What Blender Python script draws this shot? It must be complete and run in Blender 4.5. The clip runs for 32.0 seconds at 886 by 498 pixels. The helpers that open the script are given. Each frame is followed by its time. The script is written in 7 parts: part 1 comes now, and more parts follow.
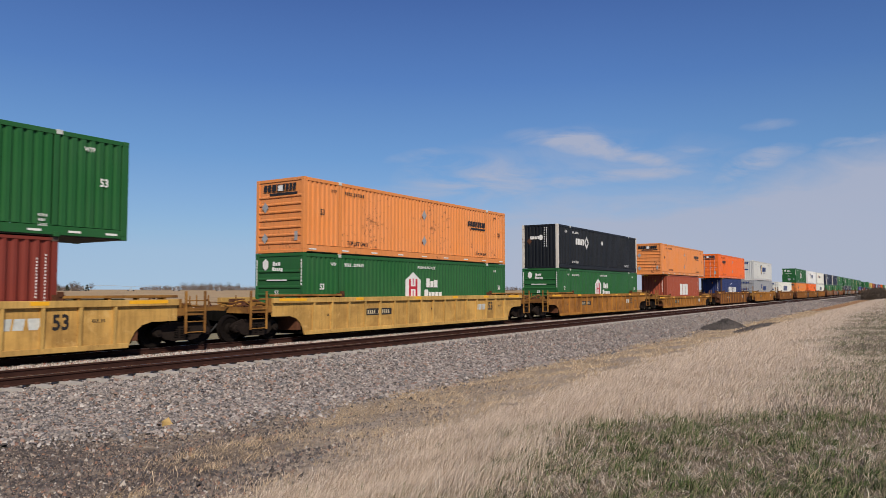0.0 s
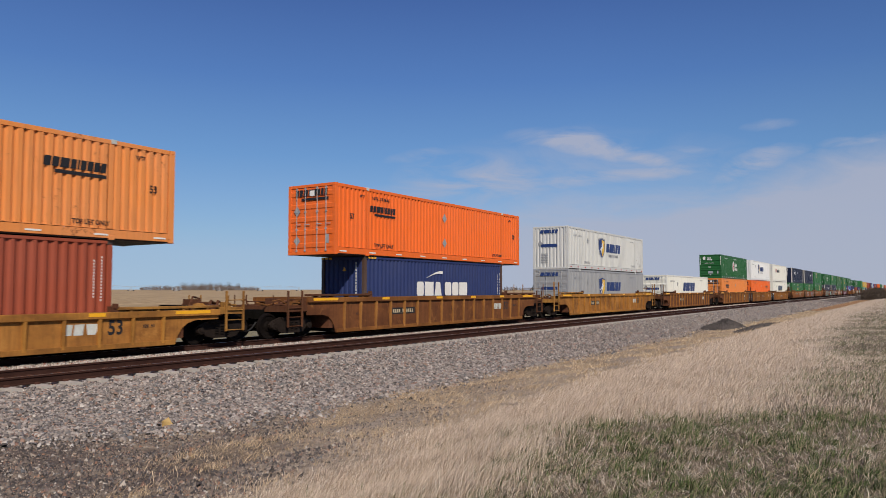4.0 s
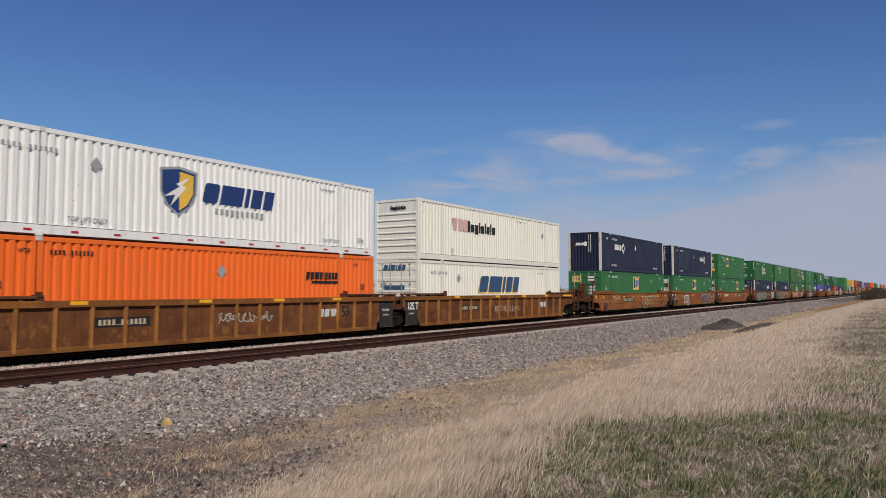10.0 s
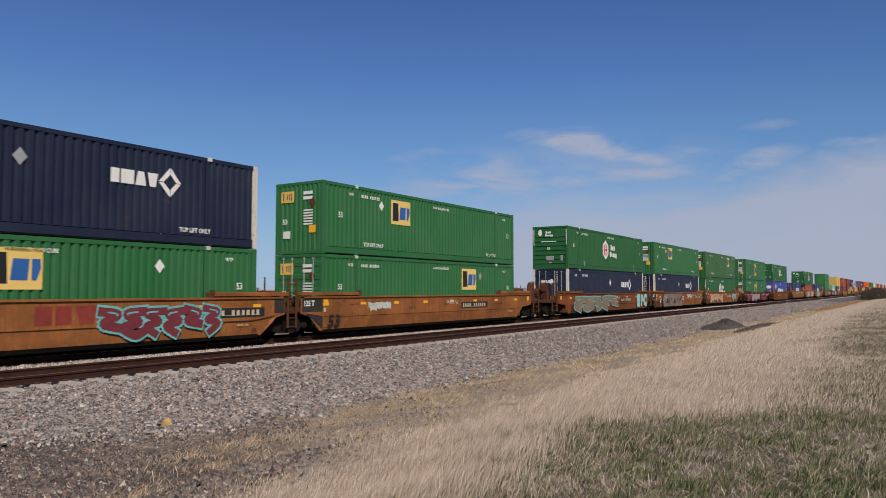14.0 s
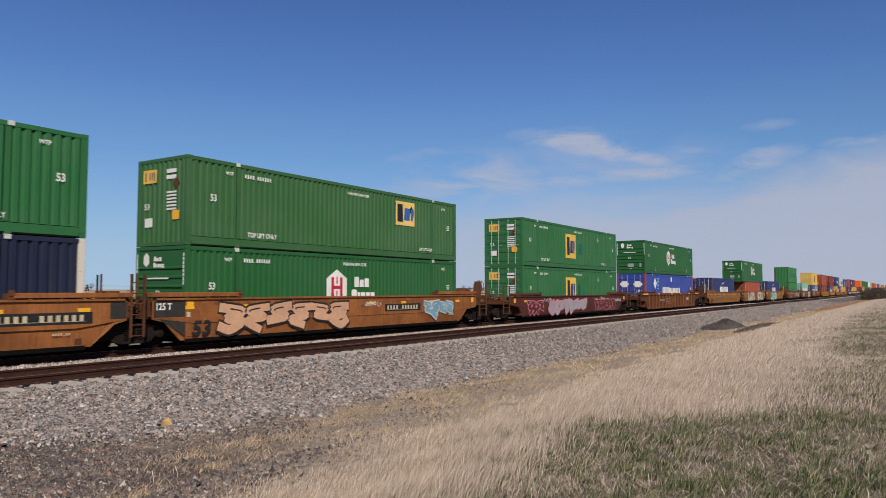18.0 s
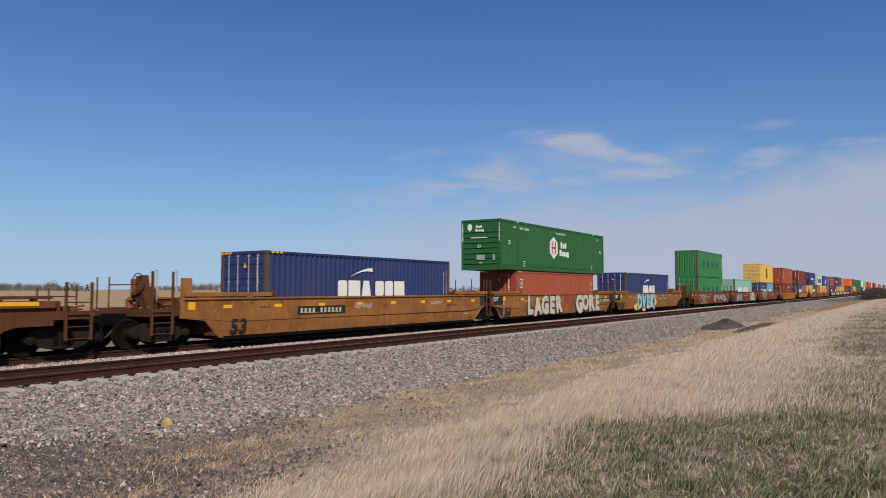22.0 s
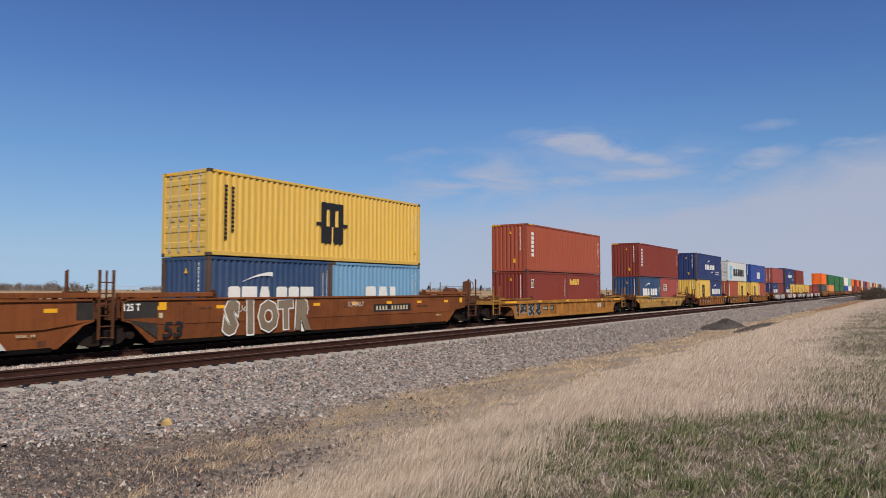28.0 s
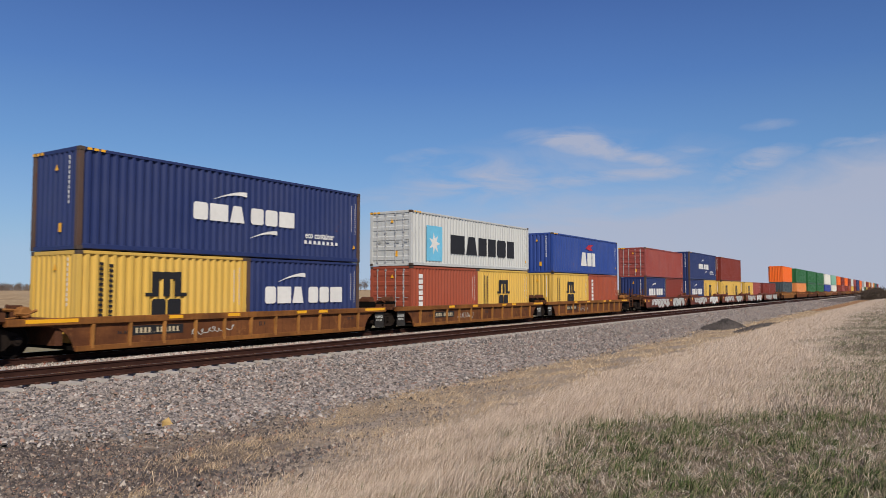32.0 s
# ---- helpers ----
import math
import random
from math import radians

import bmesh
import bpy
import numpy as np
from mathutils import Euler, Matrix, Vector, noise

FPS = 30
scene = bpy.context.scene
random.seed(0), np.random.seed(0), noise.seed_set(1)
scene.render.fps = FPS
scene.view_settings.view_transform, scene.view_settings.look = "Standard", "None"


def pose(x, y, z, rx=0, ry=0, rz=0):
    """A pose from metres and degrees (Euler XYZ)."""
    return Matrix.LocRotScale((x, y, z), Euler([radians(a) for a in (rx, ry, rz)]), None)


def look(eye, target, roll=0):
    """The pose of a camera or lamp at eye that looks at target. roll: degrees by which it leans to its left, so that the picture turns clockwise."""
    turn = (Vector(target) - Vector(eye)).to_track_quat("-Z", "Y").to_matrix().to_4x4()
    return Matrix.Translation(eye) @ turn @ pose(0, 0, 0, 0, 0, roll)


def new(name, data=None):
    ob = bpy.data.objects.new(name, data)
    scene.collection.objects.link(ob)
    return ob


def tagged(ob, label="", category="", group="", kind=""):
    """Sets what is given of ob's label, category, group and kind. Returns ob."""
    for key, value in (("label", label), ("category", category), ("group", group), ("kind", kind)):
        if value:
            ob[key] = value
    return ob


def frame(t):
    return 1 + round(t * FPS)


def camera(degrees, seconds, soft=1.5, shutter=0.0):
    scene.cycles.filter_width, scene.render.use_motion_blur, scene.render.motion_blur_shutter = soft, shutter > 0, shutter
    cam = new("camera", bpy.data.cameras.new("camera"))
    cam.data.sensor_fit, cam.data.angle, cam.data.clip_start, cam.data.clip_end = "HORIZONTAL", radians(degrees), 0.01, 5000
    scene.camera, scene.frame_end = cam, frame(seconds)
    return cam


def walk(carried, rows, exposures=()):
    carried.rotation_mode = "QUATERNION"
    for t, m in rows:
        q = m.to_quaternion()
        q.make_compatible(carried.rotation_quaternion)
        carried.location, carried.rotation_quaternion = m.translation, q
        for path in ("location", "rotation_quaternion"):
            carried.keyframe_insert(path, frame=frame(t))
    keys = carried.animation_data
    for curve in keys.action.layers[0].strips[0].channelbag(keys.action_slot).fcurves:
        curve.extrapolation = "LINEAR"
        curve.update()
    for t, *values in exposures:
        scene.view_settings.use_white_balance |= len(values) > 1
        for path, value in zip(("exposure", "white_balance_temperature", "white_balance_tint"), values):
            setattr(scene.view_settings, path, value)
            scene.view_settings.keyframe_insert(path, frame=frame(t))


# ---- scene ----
# World: the rails run along x, the train rolls towards -x, rail tops lie at z = 0, the camera stands at x = y = 0.
EYE = Vector((0.0, 0.0, 1.79))
YAW, PITCH = radians(32.958), radians(3.252)
FORWARD = Vector((math.cos(YAW) * math.cos(PITCH), math.sin(YAW) * math.cos(PITCH), math.sin(PITCH)))
cam = camera(63.27, 32.0, soft=0.75, shutter=0.1)
walk(cam, [(0.0, look(EYE, EYE + FORWARD)), (32.0, look(EYE, EYE + FORWARD))],
     exposures=[(0.0, 0.0), (3.5, -0.03), (6.0, -0.11), (9.0, -0.15), (12.0, -0.15), (14.0, -0.09), (17.0, 0.02), (24.0, 0.03), (32.0, 0.02)])

TRACK_Y, SIDING_Y = 20.478, 16.22


def run(t):
    """How far the train has rolled after t seconds, in metres."""
    return 17.131 * t + 0.01074 * t * t - 0.0001971 * t ** 3


# ---- light ----
SUN_TRAVEL = Vector((0.84, 0.97, -1.00)).normalized()
SUN_ELEV = math.asin(-SUN_TRAVEL.z)
SUN_AZ = math.atan2(-SUN_TRAVEL.x, -SUN_TRAVEL.y)


def math_node(nt, op, a, b=None, clamp=False):
    n = nt.nodes.new("ShaderNodeMath")
    n.operation, n.use_clamp = op, clamp
    for i, v in enumerate((a, b)):
        if v is None:
            continue
        if isinstance(v, (int, float)):
            n.inputs[i].default_value = v
        else:
            nt.links.new(v, n.inputs[i])
    return n.outputs[0]


def ramp(nt, fac, stops):
    n = nt.nodes.new("ShaderNodeValToRGB")
    e = n.color_ramp.elements
    while len(e) < len(stops):
        e.new(0.5)
    for el, (p, c) in zip(e, stops):
        el.position = p
        el.color = (*c, 1) if len(c) == 3 else c
    nt.links.new(fac, n.inputs[0])
    return n.outputs[0]


def mix(nt, fac, a, b):
    n = nt.nodes.new("ShaderNodeMix")
    n.data_type = "RGBA"
    for i, v in ((0, fac), (6, a), (7, b)):
        if isinstance(v, (int, float)):
            n.inputs[i].default_value = v
        elif isinstance(v, (tuple, list)):
            n.inputs[i].default_value = (*v[:3], 1)
        else:
            nt.links.new(v, n.inputs[i])
    return n.outputs[2]


def noise_node(nt, vec, scale, detail=4.0, rough=0.55, dist=0.0):
    n = nt.nodes.new("ShaderNodeTexNoise")
    n.inputs["Scale"].default_value, n.inputs["Detail"].default_value = scale, detail
    n.inputs["Roughness"].default_value, n.inputs["Distortion"].default_value = rough, dist
    nt.links.new(vec, n.inputs["Vector"])
    return n.outputs["Fac"]


def mapped(nt, vec, scale=(1, 1, 1), loc=(0, 0, 0), rot=(0, 0, 0)):
    n = nt.nodes.new("ShaderNodeMapping")
    n.inputs["Scale"].default_value, n.inputs["Location"].default_value = scale, loc
    n.inputs["Rotation"].default_value = rot
    nt.links.new(vec, n.inputs["Vector"])
    return n.outputs[0]


def make_sky():
    w = bpy.data.worlds.new("sky")
    scene.world = w
    w.use_nodes = True
    nt = w.node_tree
    nt.nodes.clear()
    sky = nt.nodes.new("ShaderNodeTexSky")
    sky.sky_type, sky.sun_disc = "NISHITA", False
    sky.sun_elevation, sky.sun_rotation = SUN_ELEV, SUN_AZ
    sky.altitude, sky.air_density, sky.dust_density, sky.ozone_density = 1200, 1.0, 0.05, 3.0
    co = nt.nodes.new("ShaderNodeTexCoord")
    turn = mapped(nt, co.outputs["Generated"], rot=(0, 0, -YAW))
    sep = nt.nodes.new("ShaderNodeSeparateXYZ")
    nt.links.new(turn, sep.inputs[0])
    # tangent plane in front of the lens: h to the right, v upwards
    fx = math_node(nt, "MAXIMUM", sep.outputs[0], 0.05)
    h = math_node(nt, "DIVIDE", math_node(nt, "MULTIPLY", sep.outputs[1], -1.0), fx)
    v = math_node(nt, "DIVIDE", sep.outputs[2], fx)
    comb = nt.nodes.new("ShaderNodeCombineXYZ")
    nt.links.new(h, comb.inputs[0]), nt.links.new(v, comb.inputs[1])
    flat = comb.outputs[0]
    warp_h = noise_node(nt, flat, 5.0, 4, 0.5)
    warp_v = noise_node(nt, mapped(nt, flat, (1, 1, 1), (7.3, 2.1, 5.0)), 5.0, 4, 0.5)
    wh = math_node(nt, "ADD", h, math_node(nt, "MULTIPLY", math_node(nt, "SUBTRACT", warp_h, 0.5), 0.20))
    wv = math_node(nt, "ADD", v, math_node(nt, "MULTIPLY", math_node(nt, "SUBTRACT", warp_v, 0.5), 0.060))
    wisps = noise_node(nt, mapped(nt, flat, (3.0, 11.0, 1), (0.3, 1.3, 0.0), (0, 0, -0.2)), 2.4, 8, 0.60, 0.9)
    soft = noise_node(nt, mapped(nt, flat, (2.0, 4.5, 1), (2.1, 0.4, 3.0), (0, 0, 0.2)), 1.8, 7, 0.6, 0.6)

    def blob(cx, cy, sx, sy, lean=0.0, bend=0.0, gain=1.0):
        u = math_node(nt, "SUBTRACT", wh, cx)
        dx = math_node(nt, "DIVIDE", u, sx)
        sag = math_node(nt, "ADD", math_node(nt, "MULTIPLY", u, lean), math_node(nt, "MULTIPLY", math_node(nt, "MULTIPLY", u, u), bend))
        dy = math_node(nt, "DIVIDE", math_node(nt, "SUBTRACT", math_node(nt, "SUBTRACT", wv, cy), sag), sy)
        r = math_node(nt, "ADD", math_node(nt, "MULTIPLY", dx, dx), math_node(nt, "MULTIPLY", dy, dy))
        return math_node(nt, "MULTIPLY", math_node(nt, "SUBTRACT", 1.0, r, True), gain)

    # the veil that rises to the right: its upper edge over h
    edge = ramp(nt, math_node(nt, "ADD", math_node(nt, "MULTIPLY", h, 0.5), 0.5), [(0.40, (0.115,) * 3), (0.49, (0.142,) * 3), (0.56, (0.145,) * 3), (0.642, (0.148,) * 3), (0.695, (0.160,) * 3), (0.747, (0.194,) * 3), (0.81, (0.222,) * 3), (0.93, (0.28,) * 3)])
    rough = math_node(nt, "ADD", math_node(nt, "MULTIPLY", math_node(nt, "SUBTRACT", soft, 0.5), 0.07), math_node(nt, "MULTIPLY", math_node(nt, "SUBTRACT", wisps, 0.5), 0.06))
    gap = math_node(nt, "SUBTRACT", math_node(nt, "ADD", edge, rough), v)
    veil = math_node(nt, "ADD", math_node(nt, "MULTIPLY", gap, 19.0, True), 0.0)
    veil = math_node(nt, "MULTIPLY", veil, math_node(nt, "MULTIPLY", math_node(nt, "ADD", h, 0.22), 2.9, True))
    veil = math_node(nt, "MULTIPLY", veil, math_node(nt, "ADD", math_node(nt, "MULTIPLY", soft, 0.30), 0.66))
    # single wisps: the long one with its hooked tail, the pale patch before it, small ones after it
    streak = blob(0.215, 0.198, 0.125, 0.019, -0.20, -0.9, 1.3)
    for b in ((0.25, 0.156, 0.140, 0.013, 0.115, 0.75, 1.2), (0.045, 0.152, 0.135, 0.046, 0.0, 0.0, 1.15), (-0.02, 0.182, 0.07, 0.014, 0.0, 0.0, 0.8), (0.20, 0.168, 0.27, 0.060, 0.05, 0.0, 0.42), (0.43, 0.174, 0.085, 0.020, 0.26, 0.0, 1.2), (0.345, 0.197, 0.06, 0.008, 0.0, 0.0, 0.55), (0.464, 0.228, 0.045, 0.008, 0.1, 0.0, 0.55), (0.575, 0.209, 0.06, 0.010, 0.14, 0.0, 0.9), (0.02, 0.128, 0.17, 0.028, 0.0, 0.0, 0.8)):
        streak = math_node(nt, "MAXIMUM", streak, blob(*b))
    streak = math_node(nt, "MULTIPLY", streak, math_node(nt, "MULTIPLY", math_node(nt, "SUBTRACT", wisps, 0.33), 3.4, True), True)
    streak = math_node(nt, "MULTIPLY", streak, 0.80)
    cloud = math_node(nt, "MAXIMUM", veil, streak)
    tint = nt.nodes.new("ShaderNodeMix")
    tint.data_type, tint.blend_type = "RGBA", "MULTIPLY"
    tint.inputs[0].default_value = 1.0
    nt.links.new(sky.outputs[0], tint.inputs[6])
    tint.inputs[7].default_value = (0.76, 0.92, 1.22, 1)
    cap = nt.nodes.new("ShaderNodeMix")
    cap.data_type, cap.blend_type = "RGBA", "DARKEN"
    cap.inputs[0].default_value = 1.0
    nt.links.new(tint.outputs[2], cap.inputs[6])
    cap.inputs[7].default_value = (5.3, 7.4, 10.6, 1)
    # clear spring air: deep blue overhead, paling steadily to the horizon
    depth = ramp(nt, math_node(nt, "ABSOLUTE", sep.outputs[2]), [(0.0, (0.375, 0.520, 0.665)), (0.05, (0.335, 0.490, 0.665)), (0.10, (0.260, 0.435, 0.665)), (0.18, (0.158, 0.330, 0.615)), (0.28, (0.092, 0.212, 0.510)), (0.38, (0.060, 0.136, 0.385)), (0.8, (0.038, 0.085, 0.27))])
    scaled = nt.nodes.new("ShaderNodeVectorMath")
    scaled.operation = "SCALE"
    side_fall = math_node(nt, "MULTIPLY", math_node(nt, "SUBTRACT", math_node(nt, "MINIMUM", h, 0.7), 0.2), 0.28)
    nt.links.new(math_node(nt, "MULTIPLY", math_node(nt, "SUBTRACT", 1.0, math_node(nt, "MAXIMUM", side_fall, 0.0)), 1 / 0.075), scaled.inputs["Scale"])
    nt.links.new(depth, scaled.inputs[0])
    aired = mix(nt, 0.82, cap.outputs[2], scaled.outputs[0])
    bg = nt.nodes.new("ShaderNodeBackground")
    nt.links.new(mix(nt, cloud, aired, (5.65, 5.98, 7.45)), bg.inputs[0])
    bg.inputs[1].default_value = 0.075
    out = nt.nodes.new("ShaderNodeOutputWorld")
    nt.links.new(bg.outputs[0], out.inputs[0])


make_sky()
sun = new("sun", bpy.data.lights.new("sun", "SUN"))
sun.data.energy, sun.data.angle, sun.data.color = 4.3, radians(0.53), (1.0, 0.89, 0.73)
sun.matrix_world = look((0, 0, 60), Vector((0, 0, 60)) + SUN_TRAVEL)
scene.view_settings.exposure = 0.0


# ---- materials ----
def base_material(name):
    m = bpy.data.materials.new(name)
    m.use_nodes = True
    nt = m.node_tree
    return m, nt, nt.nodes["Principled BSDF"]


def bump(nt, bsdf, height, strength, distance):
    b = nt.nodes.new("ShaderNodeBump")
    b.inputs["Strength"].default_value, b.inputs["Distance"].default_value = strength, distance
    nt.links.new(height, b.inputs["Height"])
    nt.links.new(b.outputs[0], bsdf.inputs["Normal"])


def local(nt, random_shift=True):
    """Object coordinates, shifted from thing to thing."""
    co = nt.nodes.new("ShaderNodeTexCoord")
    if not random_shift:
        return co.outputs["Object"]
    info = nt.nodes.new("ShaderNodeObjectInfo")
    add = nt.nodes.new("ShaderNodeVectorMath")
    add.operation = "ADD"
    sc = math_node(nt, "MULTIPLY", info.outputs["Random"], 40.0)
    nt.links.new(co.outputs["Object"], add.inputs[0])
    nt.links.new(sc, add.inputs[1])
    return add.outputs[0]


PAINTS = {}


def paint(rgb, wear=0.25, rust=0.2, rough=0.45, streaks=1.0, key=""):
    """Weathered sheet-metal paint: faded patches, rain streaks, chips down to rust."""
    k = (rgb, wear, rust, rough, streaks, key)
    if k in PAINTS:
        return PAINTS[k]
    m, nt, b = base_material("paint" + key)
    vec = local(nt)
    big = noise_node(nt, vec, 0.45, 4, 0.6)
    run_down = noise_node(nt, mapped(nt, vec, (5.0, 5.0, 0.35)), 1.6, 5, 0.65)
    chips = noise_node(nt, vec, 6.0, 8, 0.7)
    faded = tuple(min(1.0, c * 0.78 + 0.10) for c in rgb)
    dirty = tuple(c * 0.55 + 0.02 for c in rgb)
    col = mix(nt, ramp(nt, big, [(0.35, (0, 0, 0)), (0.7, (wear,) * 3)]), rgb, faded)
    col = mix(nt, ramp(nt, run_down, [(0.5, (0, 0, 0)), (0.78, (0.55 * streaks,) * 3)]), col, dirty)
    gate = math_node(nt, "MULTIPLY", chips, math_node(nt, "ADD", big, 0.35))
    col = mix(nt, ramp(nt, gate, [(0.64 - 0.14 * rust, (0, 0, 0)), (0.72 - 0.13 * rust, (0.75,) * 3)]), col, (0.13, 0.045, 0.02))
    nt.links.new(col, b.inputs["Base Color"])
    b.inputs["Roughness"].default_value = rough
    b.inputs["Specular IOR Level"].default_value = 0.16
    bump(nt, b, chips, 0.15, 0.004)
    PAINTS[k] = m
    return m


def car_paint(rgb, rust=0.5, key="", scuffs=None):
    """Old car paint: rusty brown zones, dark runs below every edge, pale scuffs, panel by panel."""
    k = ("car", rgb, rust, key)
    if k in PAINTS:
        return PAINTS[k]
    m, nt, b = base_material("car_paint" + key)
    vec = local(nt)
    zones = noise_node(nt, mapped(nt, vec, (0.55, 0.5, 0.9)), 1.0, 6, 0.65, 0.4)
    panel = noise_node(nt, mapped(nt, vec, (1.1, 0.1, 0.05)), 1.0, 1, 0.5)
    runs = noise_node(nt, mapped(nt, vec, (6.5, 5.0, 0.28)), 1.7, 6, 0.7)
    chips = noise_node(nt, vec, 9.0, 8, 0.72)
    col = mix(nt, ramp(nt, panel, [(0.35, (0, 0, 0)), (0.65, (0.45,) * 3)]), rgb, tuple(c * 0.62 for c in rgb))
    col = mix(nt, ramp(nt, zones, [(0.40, (0, 0, 0)), (0.62, (0.95 * rust,) * 3)]), col, (0.085, 0.032, 0.016))
    col = mix(nt, ramp(nt, runs, [(0.48, (0, 0, 0)), (0.75, (0.65,) * 3)]), col, tuple(c * 0.28 + 0.008 for c in rgb))
    col = mix(nt, ramp(nt, math_node(nt, "MULTIPLY", chips, math_node(nt, "ADD", zones, 0.4)), [(0.60, (0, 0, 0)), (0.68, (0.7,) * 3)]), col, (0.07, 0.028, 0.014))
    col = mix(nt, ramp(nt, noise_node(nt, mapped(nt, vec, (0.9, 1.0, 2.6)), 2.3, 7, 0.7), [(0.66, (0, 0, 0)), (0.78, (0.35,) * 3)]), col, tuple(min(1, c * 1.25 + 0.08) for c in rgb))
    if scuffs:
        col = mix(nt, ramp(nt, noise_node(nt, mapped(nt, vec, (1.6, 1.0, 1.1)), 2.0, 7, 0.72, 0.5), [(0.56, (0, 0, 0)), (0.66, (0.5,) * 3)]), col, scuffs)
    nt.links.new(col, b.inputs["Base Color"])
    b.inputs["Roughness"].default_value = 0.75
    b.inputs["Specular IOR Level"].default_value = 0.12
    bump(nt, b, chips, 0.25, 0.004)
    PAINTS[k] = m
    return m


def plain(name, rgb, rough=0.6, metal=0.0, grain=8.0, vary=0.3, depth=0.004, spec=0.3):
    m, nt, b = base_material(name)
    vec = local(nt)
    n = noise_node(nt, vec, grain, 6, 0.65)
    n2 = noise_node(nt, vec, grain * 0.12, 3, 0.5)
    f = math_node(nt, "MULTIPLY", math_node(nt, "ADD", n, n2), 0.5)
    nt.links.new(ramp(nt, f, [(0.3, tuple(c * (1 - vary) for c in rgb)), (0.7, tuple(min(1, c * (1 + vary)) for c in rgb))]), b.inputs["Base Color"])
    b.inputs["Roughness"].default_value, b.inputs["Metallic"].default_value = rough, metal
    b.inputs["Specular IOR Level"].default_value = spec
    bump(nt, b, n, 0.3, depth)
    return m


M_WHITE = plain("white_lettering", (0.72, 0.72, 0.70), 0.5, vary=0.10)
M_BLACK = plain("black_lettering", (0.018, 0.018, 0.02), 0.5, vary=0.2)
M_NAVY = plain("navy_lettering", (0.02, 0.045, 0.16), 0.5, vary=0.15)
M_RED = plain("red_lettering", (0.45, 0.02, 0.04), 0.5, vary=0.15)
M_YELLOW = plain("yellow_reflector", (0.80, 0.40, 0.02), 0.35, vary=0.1)
M_GOLD = plain("gold_panel", (0.72, 0.45, 0.07), 0.5, vary=0.15)
M_GREY = plain("grey_lettering", (0.30, 0.31, 0.33), 0.5, vary=0.15)
M_LBLUE = plain("light_blue_panel", (0.16, 0.50, 0.72), 0.5, vary=0.12)
M_PINK = plain("pink_spray", (0.55, 0.16, 0.24), 0.55, vary=0.3)
M_TEAL = plain("teal_spray", (0.13, 0.42, 0.43), 0.55, vary=0.3)
M_PALE = plain("pale_spray", (0.50, 0.52, 0.50), 0.55, vary=0.3)
M_MAROON = plain("maroon_spray", (0.16, 0.03, 0.04), 0.55, vary=0.3)
M_SKYSPRAY = plain("blue_spray", (0.16, 0.30, 0.40), 0.55, vary=0.3)
M_SLATE = plain("slate_patch", (0.02, 0.07, 0.10), 0.55, vary=0.2)
M_TAUPE = plain("taupe_spray", (0.20, 0.155, 0.11), 0.6, vary=0.25)
M_CYAN = plain("cyan_spray", (0.20, 0.58, 0.62), 0.55, vary=0.25)
M_SLATEBLUE = plain("slate_blue_lettering", (0.035, 0.085, 0.17), 0.5, vary=0.15)
M_PEACH = plain("peach_spray", (0.55, 0.32, 0.20), 0.55, vary=0.2)
M_TAN = plain("tan_lettering", (0.50, 0.42, 0.28), 0.5, vary=0.2)
# steel, undergear, wheels: grime plus undercar shade, painted in as near-black base colours
M_STEEL = plain("grimy_shaded_steel", (0.019, 0.014, 0.012), 0.8, 0.0, 9.0, 0.5, 0.004, 0.08)
M_RUST = plain("rusty_steel", (0.100, 0.042, 0.024), 0.85, 0.0, 12.0, 0.5, 0.004, 0.1)
M_DARK = plain("shade_black_undergear", (0.006, 0.0055, 0.005), 0.85, 0.0, 10.0, 0.4, 0.004, 0.05)
M_WHEEL = plain("worn_shaded_wheel", (0.008, 0.006, 0.0055), 0.8, 0.0, 10.0, 0.4, 0.004, 0.08)
M_GALV = plain("galvanised_rod", (0.42, 0.43, 0.44), 0.45, 0.4, 14.0, 0.25)
M_CAST = plain("corner_casting", (0.075, 0.055, 0.045), 0.65, 0.1, 14.0, 0.4)
M_RAIL = plain("rusty_rail", (0.042, 0.020, 0.016), 0.9, 0.0, 9.0, 0.4, 0.004, 0.06)
M_RAILTOP = plain("rail_head", (0.30, 0.28, 0.27), 0.35, 0.8, 10.0, 0.2)
M_TIE = plain("concrete_tie", (0.42, 0.385, 0.35), 0.85, 0.0, 14.0, 0.25)
M_CLIP = plain("rusty_clip", (0.075, 0.030, 0.02), 0.85, 0.0, 12.0, 0.5)
M_CREAMSPRAY = plain("cream_spray", (0.50, 0.465, 0.395), 0.6, 0.0, 3.0, 0.22)
M_GRIME = plain("grimed_black_paint", (0.030, 0.027, 0.025), 0.75, 0.0, 5.0, 0.55)
M_BLUELET = plain("blue_lettering", (0.03, 0.12, 0.36), 0.5, vary=0.15)
M_MINT = plain("mint_spray", (0.34, 0.42, 0.30), 0.6, 0.0, 3.0, 0.3)
M_FADEDRED = plain("faded_red_lettering", (0.24, 0.040, 0.030), 0.6, 0.0, 4.0, 0.35)
# ---- mesh helpers ----
def mesh_of(name, verts, faces, mats=(), smooth=False):
    me = bpy.data.meshes.new(name)
    me.from_pydata([tuple(v) for v in verts], [], faces)
    for m in mats:
        me.materials.append(m)
    if smooth:
        me.polygons.foreach_set("use_smooth", [True] * len(me.polygons))
    me.update()
    return me


